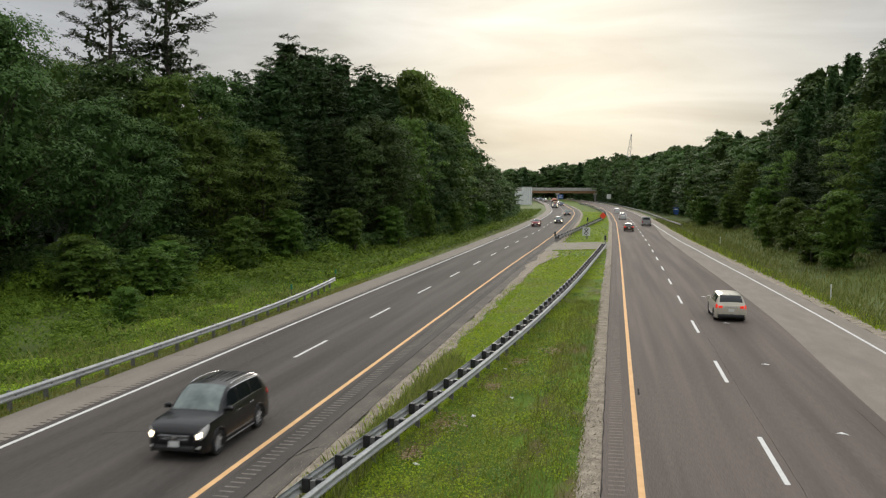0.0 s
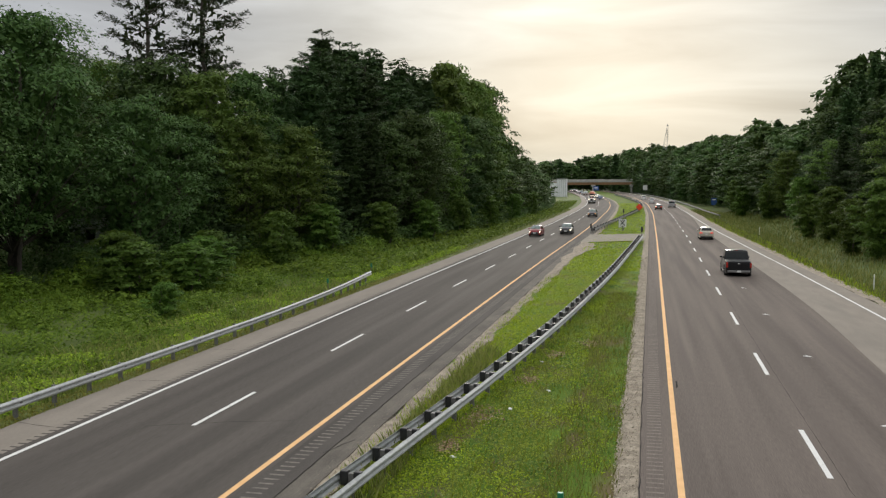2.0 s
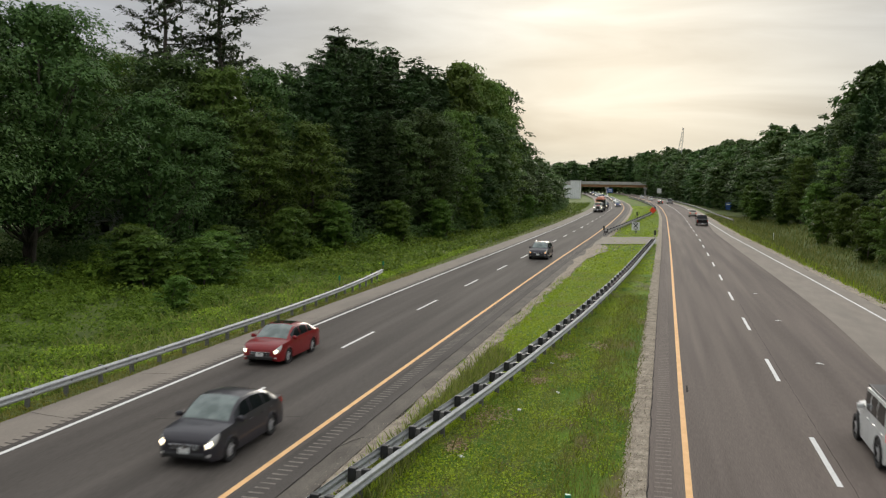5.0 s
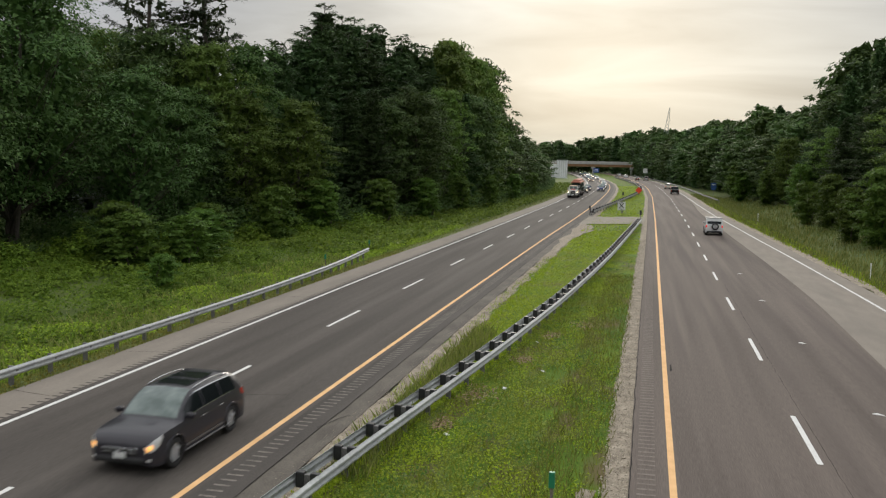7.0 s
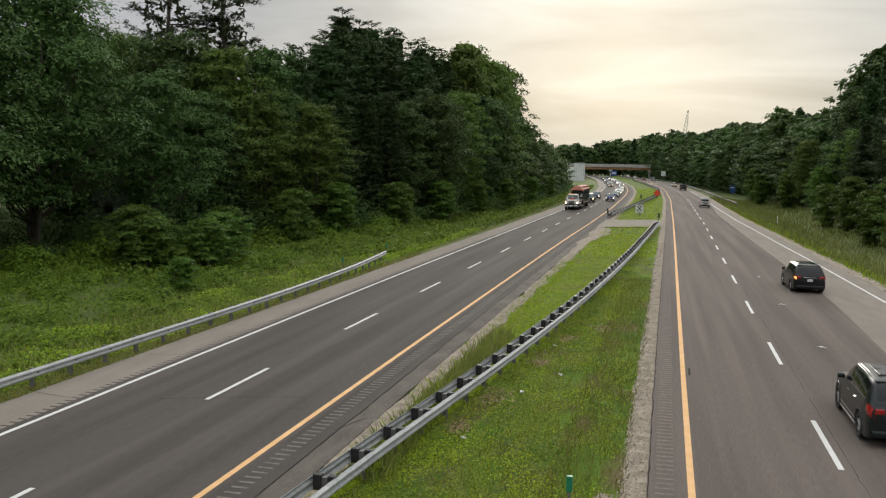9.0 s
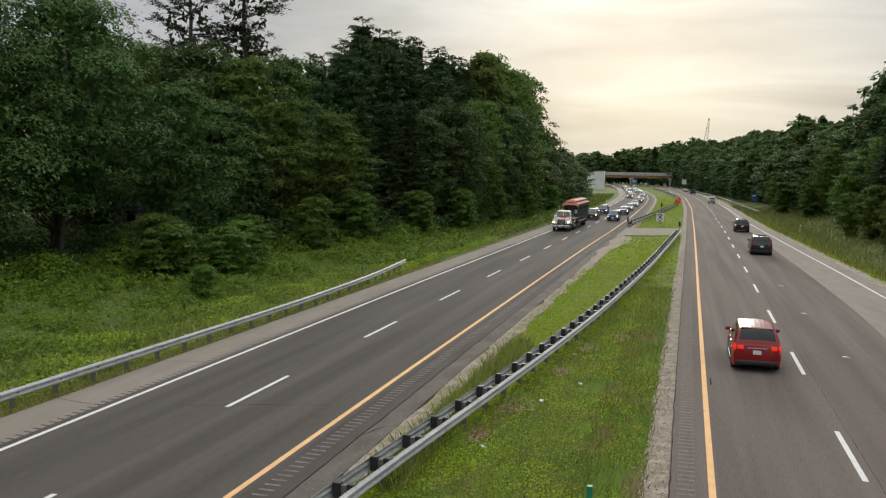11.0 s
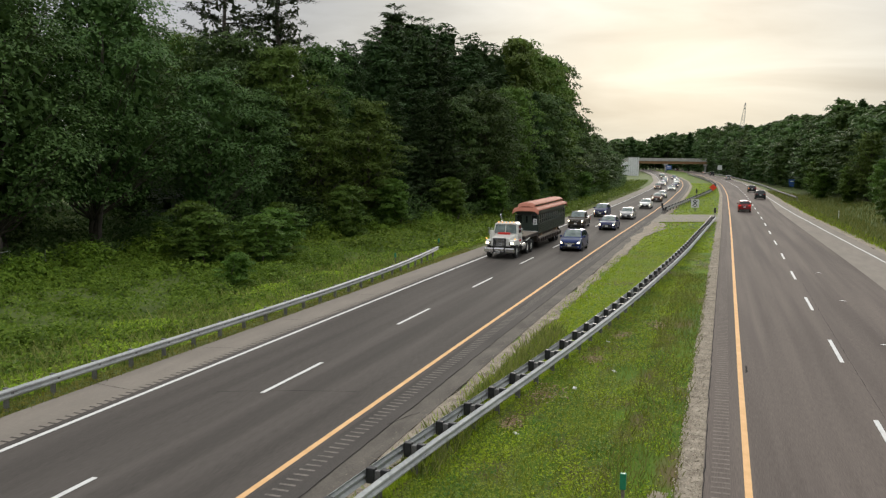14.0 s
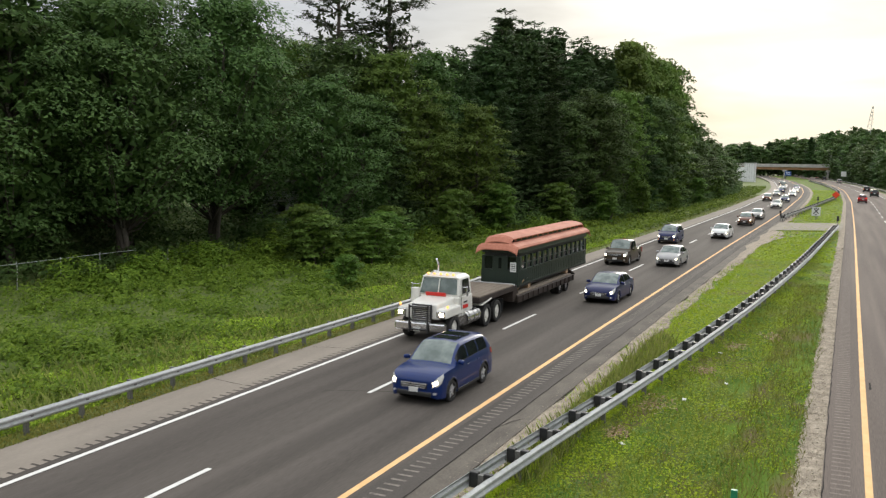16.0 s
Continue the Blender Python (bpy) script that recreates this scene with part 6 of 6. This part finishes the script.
def semi_truck():
    """Tractor and lowboy trailer; +y forward, origin under the front bumper."""
    e = empty("semi_truck", "old white conventional tractor pulling a brown lowboy trailer", "truck", "vehicles on the road")
    wh = M["truck_white"]
    part("frame", box((0.9, 7.0, 0.28), (0, -3.7, 0.85), bevel=0.02), M["trailer"], e)
    part("bumper", box((2.3, 0.30, 0.36), (0, -0.14, 0.66), bevel=0.06), M["chrome"], e, "broad chrome bumper")
    wedge("hood", [(-0.86, -2.0, 0.95), (0.86, -2.0, 0.95), (0.80, -0.28, 0.95), (-0.80, -0.28, 0.95)], [(-0.78, -2.0, 1.72), (0.78, -2.0, 1.72), (0.66, -0.34, 1.58), (-0.66, -0.34, 1.58)], wh, e, 0.07)
    part("grille", box((0.92, 0.10, 0.78), (0, -0.27, 1.18), bevel=0.02), M["block"], e)
    for k in range(9):
        part("grille_slat", box((0.86, 0.05, 0.03), (0, -0.20, 0.86 + k * 0.08), bevel=0.006), M["chrome"], e)
    for s in (-1, 1):
        part("guard_bar", cyl(0.04, 1.15, (s * 0.42, 0.06, 1.0), seg=10), M["block"], e)
    for z in (0.55, 0.95, 1.5):
        part("guard_bar", cyl(0.035, 0.84, (0, 0.06, z), (0, 90, 0), seg=10), M["block"], e)
    wedge("cab", [(-1.02, -3.35, 0.85), (1.02, -3.35, 0.85), (1.02, -1.85, 0.85), (-1.02, -1.85, 0.85)], [(-1.0, -3.35, 1.72), (1.0, -3.35, 1.72), (1.0, -1.82, 1.72), (-1.0, -1.82, 1.72)], wh, e, 0.06)
    wedge("cab_top", rect(-0.98, 0.98, -3.33, -1.86, 1.70), [(-0.88, -3.28, 2.52), (0.88, -3.28, 2.52), (0.88, -2.12, 2.52), (-0.88, -2.12, 2.52)], wh, e, 0.07)
    wedge("cab_roof", [(-0.86, -3.26, 2.50), (0.86, -3.26, 2.50), (0.86, -2.0, 2.50), (-0.86, -2.0, 2.50)], [(-0.72, -3.15, 2.62), (0.72, -3.15, 2.62), (0.72, -2.15, 2.62), (-0.72, -2.15, 2.62)], wh, e, 0.03)
    panel_on("windscreen", (0.88, -1.89, 1.80), (-0.88, -1.89, 1.80), (-0.80, -2.10, 2.44), (0.80, -2.10, 2.44), M["windscreen"], e, 0.02, curve=0.02)
    part("windscreen_post", box((0.05, 0.05, 0.7), (0, -1.95, 2.12), (16, 0, 0), 0.01), wh, e)
    for s in (-1, 1):
        a = [(s * 0.985, -2.20, 1.82), (s * 0.985, -3.0, 1.82), (s * 0.905, -3.0, 2.42), (s * 0.905, -2.35, 2.42)]
        a = a if s < 0 else [a[1], a[0], a[3], a[2]]
        panel_on("side_window", *a, M["dark_glass"], e, 0.025)
        part("door_mark", box((0.01, 0.55, 0.16), (s * 1.03, -2.5, 1.25)), M["banner_red"], e, "red lettering bar on the door")
        part("door_mark", box((0.01, 0.4, 0.07), (s * 1.03, -2.5, 1.45)), M["sign_black"], e)
        part("door_seam", box((0.008, 0.02, 0.85), (s * 1.025, -2.05, 1.3)), M["black_trim"], e)
        wedge("fender", rect(min(s * 0.72, s * 1.16), max(s * 0.72, s * 1.16), -1.95, -0.22, 1.02), rect(min(s * 0.70, s * 1.12), max(s * 0.70, s * 1.12), -1.75, -0.30, 1.42), wh, e, 0.07)
        part("headlight_panel", box((0.40, 0.06, 0.30), (s * 0.90, -0.20, 1.20), bevel=0.03), M["chrome"], e)
        part("headlight", box((0.22, 0.06, 0.16), (s * 0.95, -0.165, 1.20), bevel=0.03), M["lamp_on"], e, "lit headlight")
        part("marker_lamp", box((0.10, 0.10, 0.12), (s * 1.10, -0.45, 1.50), bevel=0.03), M["lamp_amber"], e, "amber marker lamp")
        part("mirror", box((0.10, 0.06, 0.42), (s * 1.32, -1.95, 1.98), bevel=0.02), M["chrome"], e)
        part("mirror_arm", cyl(0.015, 0.4, (s * 1.15, -1.98, 2.15), (0, 90, 0), seg=6), M["chrome"], e)
        part("fuel_tank", cyl(0.33, 1.45, (s * 0.92, -3.05, 0.72), (90, 0, 0), seg=20), M["chrome"], e, "chrome fuel tank", smooth=False)
        for yy in (-2.55, -3.05, -3.55):
            part("tank_strap", cyl(0.34, 0.05, (s * 0.92, yy, 0.72), (90, 0, 0), seg=20), M["steel_dark"], e)
        wheel(e, s * 1.0, -1.15, 0.52, 0.28)
        for yy in (-4.75, -6.05):
            wheel(e, s * 1.03, yy, 0.52, 0.26)
            wheel(e, s * 0.74, yy, 0.52, 0.26)
        part("mud_guard", box((0.62, 1.2, 0.05), (s * 0.9, -4.6, 1.16), (-8, 0, 0), 0.02), wh, e)
        part("mud_flap", box((0.55, 0.03, 0.6), (s * 0.9, -6.7, 0.7)), M["block"], e)
        part("mud_flap_panel", box((0.5, 0.02, 0.5), (s * 0.9, -6.74, 0.75)), wh, e)
    part("banner", box((0.95, 0.03, 0.17), (0.05, -1.72, 1.80), (-20, 0, 0), 0.01), M["banner_red"], e, "red warning banner under the windscreen")
    part("air_cleaner", cyl(0.19, 0.62, (0.98, -1.62, 1.72), seg=18), wh, e, smooth=False)
    part("exhaust_stack", cyl(0.06, 1.5, (0.75, -3.45, 2.25), seg=12), M["chrome"], e)
    part("exhaust_tip", cyl(0.055, 0.3, (0.75, -3.36, 3.02), (-35, 0, 0), seg=12), M["chrome"], e)
    for k in range(5):
        part("roof_lamp", box((0.10, 0.12, 0.07), (-0.6 + k * 0.3, -2.12, 2.64), bevel=0.02), M["lamp_amber"], e)
    part("air_horn", cyl(0.05, 0.5, (0.45, -2.5, 2.70), (90, 0, 0), r2=0.03, seg=10), M["chrome"], e)
    part("number_plate", box((0.31, 0.02, 0.16), (0.1, 0.03, 0.55)), M["plate"], e)
    part("fifth_wheel", box((0.95, 1.1, 0.12), (0, -5.4, 1.06), bevel=0.03), M["trailer"], e)
    # trailer
    goose = part("gooseneck", box((2.3, 4.6, 0.26), (0, -6.1, 1.30), bevel=0.03), M["trailer"], e)
    for k in range(7):
        part("plank", box((0.30, 4.5, 0.05), (-0.98 + k * 0.327, -6.1, 1.455), bevel=0.008), M["deck_wood"], e)
    wedge("neck", rect(-1.15, 1.15, -9.3, -8.2, 0.62), rect(-1.15, 1.15, -8.6, -8.2, 1.42), M["trailer"], e, 0.03)
    part("neck_beam", box((2.3, 0.12, 0.14), (0, -8.36, 1.44), bevel=0.02), M["steel"], e)
    part("trailer_bed", box((2.5, 9.6, 0.22), (0, -13.4, 0.80), bevel=0.02), M["trailer"], e)
    for k in range(8):
        part("plank", box((0.29, 9.4, 0.05), (-1.05 + k * 0.30, -13.4, 0.935), bevel=0.008), M["deck_wood"], e)
    for s in (-1, 1):
        part("side_beam", box((0.10, 9.8, 0.34), (s * 1.27, -13.4, 0.72), bevel=0.02), M["trailer"], e)
        for k in range(12):
            part("stake_pocket", box((0.07, 0.14, 0.30), (s * 1.34, -9.2 - k * 0.8, 0.74), bevel=0.01), M["trailer"], e)
        for yy in (-16.1, -17.3):
            wheel(e, s * 1.03, yy, 0.44, 0.26)
            wheel(e, s * 0.74, yy, 0.44, 0.26)
        part("ramp", box((0.5, 1.4, 0.10), (s * 0.75, -18.9, 0.98), (18, 0, 0), 0.03), M["trailer"], e)
        part("trailer_lamp", box((0.2, 0.05, 0.1), (s * 1.0, -18.28, 0.75)), M["tail_on"], e)
        part("chain", cyl(0.035, 1.0, (s * 0.9, -9.7, 1.15), (40, s * 20, 0), seg=6), M["bare_wood"], e)
    part("crib_block", box((1.9, 0.4, 0.28), (0, -11.2, 1.09), bevel=0.02), M["bare_wood"], e)
    part("crib_block", box((1.9, 0.4, 0.28), (0, -18.0, 1.09), bevel=0.02), M["bare_wood"], e)
    return e


def rail_coach():
    """Narrow wooden passenger coach with a clerestory roof; origin under its front end, +y forward."""
    e = empty("railway_coach", "old dark green wooden passenger coach with a red clerestory roof", "railway coach", "vehicles on the road")
    g, Lc, w, z0, ze = M["coach_green"], 12.6, 2.0, 1.24, 3.22
    part("underframe", box((1.9, Lc, 0.16), (0, -Lc / 2, z0 - 0.02), bevel=0.02), M["block"], e)
    part("sheathing", box((w, Lc, 0.82), (0, -Lc / 2, z0 + 0.41), bevel=0.015), g, e)
    part("letter_board", box((w, Lc, 0.30), (0, -Lc / 2, ze - 0.15), bevel=0.015), g, e)
    inner = part("interior", box((w - 0.24, Lc - 0.24, ze - z0 - 0.9), (0, -Lc / 2, z0 + 0.85 + (ze - z0 - 0.9) / 2)), M["block"], e)
    nwin = 13
    pitch = (Lc - 0.7) / nwin
    for s in (-1, 1):
        for k in range(nwin + 1):
            part("window_post", box((0.09, 0.24, 0.72), (s * (w / 2 - 0.045), -0.35 - k * pitch, z0 + 1.16), bevel=0.01), g, e)
        for k in range(nwin):
            yy = -0.35 - (k + 0.5) * pitch
            win = part("window", box((0.05, pitch - 0.24, 0.05), (s * (w / 2 - 0.04), yy, z0 + 1.12), bevel=0.006), g, e)
            part("pane", box((0.015, pitch - 0.26, 0.66), (s * (w / 2 - 0.06), yy, z0 + 1.16)), M["dark_glass"], win)
            part("window_sill", box((0.10, pitch - 0.1, 0.04), (s * (w / 2 + 0.01), yy, z0 + 0.815), bevel=0.008), g, win)
        for zz in (z0 + 0.06, z0 + 0.78, ze - 0.28):
            part("belt_rail", box((0.03, Lc, 0.05), (s * (w / 2 + 0.012), -Lc / 2, zz), bevel=0.008), g, e)
        for k in range(37):
            part("batten", box((0.012, 0.02, 0.66), (s * (w / 2 + 0.006), -0.2 - k * 0.33, z0 + 0.42)), g, e)
    for yy, s in ((0.0, 1), (-Lc, -1)):
        for x in (-0.93, -0.34, 0.34, 0.93):
            part("end_post", box((0.16, 0.09, 0.75), (x, yy - s * 0.045, z0 + 1.16), bevel=0.01), g, e)
        for x in (-0.64, 0.64):
            win = part("window", box((0.42, 0.03, 0.05), (x, yy - s * 0.05, z0 + 1.5)), g, e)
            part("pane", box((0.40, 0.015, 0.66), (x, yy - s * 0.06, z0 + 1.16)), M["dark_glass"], win)
        door = part("end_door", box((0.6, 0.06, 1.5), (0, yy - s * 0.02, z0 + 0.78), bevel=0.012), g, e)
        part("pane", box((0.16, 0.03, 0.55), (0, yy + s * 0.012, z0 + 1.16)), M["dark_glass"], door)
        part("platform_beam", box((1.9, 0.26, 0.16), (0, yy + s * 0.12, z0), bevel=0.02), M["block"], e)
        part("hand_rail", cyl(0.02, 0.8, (0.98, yy + s * 0.08, z0 + 0.4), seg=6), M["block"], e)
    part("notice", box((0.32, 0.02, 0.5), (-0.72, 0.022, z0 + 0.98)), M["sign_white"], e, "white paper notice on the end wall")
    for k in range(4):
        part("notice_line", box((0.22, 0.01, 0.03), (-0.72, 0.036, z0 + 0.84 + k * 0.09)), M["sign_black"], e)
    # roof: curved lower deck, clerestory, curved upper deck; hooded ends
    def shell(name, prof, y0, y1, hood):
        vs, fs, n = [], [], len(prof)
        ys = [y0 + hood, y0 + hood * 0.5, y0, y1, y1 - hood * 0.5, y1 - hood]
        drop = [0.30, 0.10, 0.0, 0.0, 0.10, 0.30]
        for y, d in zip(ys, drop):
            for x, z in prof:
                vs.append((x, y, z - d * (1 if hood else 0)))
        for y, d in zip(ys, drop):
            for x, z in prof:
                vs.append((x * 0.98, y, z - d * (1 if hood else 0) - 0.05))
        m = len(ys) * n
        for i in range(len(ys) - 1):
            for k in range(n - 1):
                a = i * n + k
                fs.append((a, a + 1, a + n + 1, a + n))
                fs.append((m + a, m + a + n, m + a + n + 1, m + a + 1))
            for k in (0, n - 1):
                a = i * n + k
                fs.append((a, a + n, m + a + n, m + a))
        for i in (0, len(ys) - 1):
            for k in range(n - 1):
                a = i * n + k
                fs.append((a, a + 1, m + a + 1, m + a))
        return mesh_ob(name, vs, fs, M["coach_roof"], e, smooth=False)
    lower = [(-1.12, ze - 0.02), (-1.05, ze + 0.08), (-0.85, ze + 0.18), (-0.62, ze + 0.24), (0.62, ze + 0.24), (0.85, ze + 0.18), (1.05, ze + 0.08), (1.12, ze - 0.02)]
    shell("lower_roof", lower, 0.35, -Lc - 0.35, 0.25)
    part("clerestory", box((1.14, Lc - 1.0, 0.26), (0, -Lc / 2, ze + 0.36), bevel=0.01), g, e)
    for s in (-1, 1):
        for k in range(12):
            part("clerestory_window", box((0.02, 0.62, 0.14), (s * 0.575, -1.1 - k * 0.89, ze + 0.37)), M["dark_glass"], e)
        for k in range(13):
            part("clerestory_post", box((0.03, 0.12, 0.2), (s * 0.58, -0.65 - k * 0.89, ze + 0.37)), M["coach_roof"], e)
    upper = [(-0.72, ze + 0.44), (-0.60, ze + 0.53), (-0.35, ze + 0.60), (0, ze + 0.63), (0.35, ze + 0.60), (0.60, ze + 0.53), (0.72, ze + 0.44)]
    shell("upper_roof", upper, 0.05, -Lc - 0.05, 0.35)
    return e


parked = copy_thing(suv_white, pose(-60.4, 85.9, land(-60.4, 85.9), 0, 0, 60))
tagged(parked, "white car parked behind the trees", "car")
semi = semi_truck()
coach = rail_coach()

# ---- motion ----


def lane(a, b, t, extra=0.0):
    """A line at the share t from line a to line b."""
    return lambda y: a(y) + (b(y) - a(y)) * t + extra


IN_OUTER, IN_INNER = lane(left_white, left_dash, 0.5), lane(left_dash, left_yellow, 0.5)
OUT_INNER, OUT_OUTER = lane(right_yellow, right_dash, 0.5), shift(right_dash, 2.15)


def drive(ob, line, far, half, toward, times):
    """Key a vehicle along a line; far(t) is the place along the road of the end that faces the bridge, half its half length."""
    rows = []
    for t in times:
        y = min(max(far(t) + half, -385.0), 660.0)
        x = float(line(y))
        s = float(line(y + 1.5) - line(y - 1.5)) / 3.0
        ang = -math.degrees(math.atan(s))
        rows.append((t, pose(x, y, 0.0, 0, 0, ang + (180 if toward else 0))))
    walk(ob, rows)


TICKS = [k * 0.5 for k in range(33)]
TRUCK = [(0, 352), (2.5, 283), (3.5, 260), (5, 228), (7, 188), (9, 147.5), (11.5, 103.6), (12.5, 86.8), (13, 78.8), (14, 63.5), (15, 47.7), (16, 32.3)]


def truck_at(t):
    """The truck's front along the road, eased between its known places."""
    p = np.array(TRUCK, float)
    s = [np.interp(t + d, p[:, 0], p[:, 1]) for d in (-0.4, -0.2, 0, 0.2, 0.4)]
    return float(np.mean(s)) if 0.4 <= t <= 15.6 else float(np.interp(t, p[:, 0], p[:, 1]))


def steady(y, t0, v):
    return lambda t: y + v * (t - t0)


def fleet():
    """Each vehicle with its lane, its course, half its length and its heading."""
    out = [
        (crossover_black, shift(IN_INNER, 0.15), steady(21.8, 0, -31.0), 2.4, True), (sedan_red, IN_OUTER, steady(177, 0, -29.0), 2.2, True),
        (hatch_grey, IN_INNER, steady(193.5, 0, -34.7), 2.2, True), (venza, IN_INNER, steady(17.8, 7, -33.4), 2.4, True),
        (ford, IN_INNER, steady(23.8, 16, -23.5), 2.26, True), (sedan_navy, IN_INNER, steady(45.8, 16, -23.8), 2.4, True),
        (truck_brown, shift(IN_OUTER, 0.1), lambda t: truck_at(t) + 31.5, 2.6, True), (sedan_silver, IN_INNER, steady(64.8, 16, -23.5), 2.28, True),
        (suv_dark, IN_OUTER, lambda t: truck_at(t) + 51.5, 2.28, True), (sedan_white, IN_INNER, steady(92.4, 16, -22.8), 2.3, True),
        (suv_brown, IN_INNER, steady(114.8, 16, -23.4), 2.3, True),
        (wagon_gold, OUT_OUTER, steady(51.8, 0, 31.8), 2.4, False), (pickup_black, lambda y: OUT_OUTER(y) - 0.35 * max(0.0, min(1.0, (58 - y) / 30)), steady(55.7, 1.5, 31.4), 2.95, False),
        (sedan_dark, OUT_INNER, steady(161.5, 0, 34.6), 2.3, False), (suv_white, OUT_INNER, steady(225, 0, 36.0), 2.3, False),
        (pickup_silver, OUT_OUTER, steady(187, 0, 31.0), 2.8, False), (jeep, OUT_OUTER, steady(79.6, 6.5, 36.8), 2.05, False),
        (suv_edge, lambda y: OUT_OUTER(y) + 2.9 * max(0.0, min(1.0, (95 - y) / 60)), steady(56.5, 9, 33.2), 2.4, False),
        (suv_explorer, lambda y: OUT_OUTER(y) - 0.2 * max(0.0, min(1.0, (90 - y) / 60)), steady(25.3, 9, 31.4), 2.5, False),
        (suv_red, lambda y: OUT_INNER(y) + 0.1, steady(51.8, 11.5, 33.4), 2.3, False),
    ]
    more = [
        (sedan_silver, IN_INNER, steady(129, 16, -24.5), 2.3, True), (sedan_white, IN_INNER, steady(165, 16, -27), 2.3, True),
        (sedan_navy, IN_INNER, steady(193, 16, -28), 2.3, True), (sedan_white, IN_INNER, steady(228, 16, -29), 2.3, True),
        (sedan_silver, IN_INNER, steady(262, 16, -29), 2.3, True), (suv_dark, IN_INNER, steady(292, 16, -29), 2.3, True),
        (suv_brown, IN_OUTER, lambda t: truck_at(t) + 165, 2.3, True), (sedan_silver, IN_OUTER, lambda t: truck_at(t) + 198, 2.3, True),
        (suv_dark, IN_OUTER, lambda t: truck_at(t) + 226, 2.3, True), (sedan_white, IN_OUTER, lambda t: truck_at(t) + 262, 2.3, True),
        (truck_brown, IN_OUTER, lambda t: truck_at(t) + 300, 2.6, True), (hatch_grey, IN_OUTER, lambda t: truck_at(t) + 340, 2.3, True),
        (suv_white, OUT_INNER, steady(282, 0, 35.0), 2.3, False),
    ]
    for ob, line, far, half, toward in more:
        out.append((copy_thing(ob, pose(0, 0, 0)), line, far, half, toward))
    return out


FLEET = fleet()


def motions():
    for ob, line, far, half, toward in FLEET:
        drive(ob, line, far, half, toward, TICKS)
    tow = shift(IN_OUTER, -0.35)
    drive(semi, tow, truck_at, 0.0, True, TICKS)
    rows = []
    for t in TICKS:
        y = truck_at(t)
        m = pose(float(tow(y)), y, 0, 0, 0, 180 - math.degrees(math.atan(float(tow(y + 1.5) - tow(y - 1.5)) / 3.0)))
        rows.append((t, m @ pose(0, -9.3, 0)))
    walk(coach, rows)


motions()
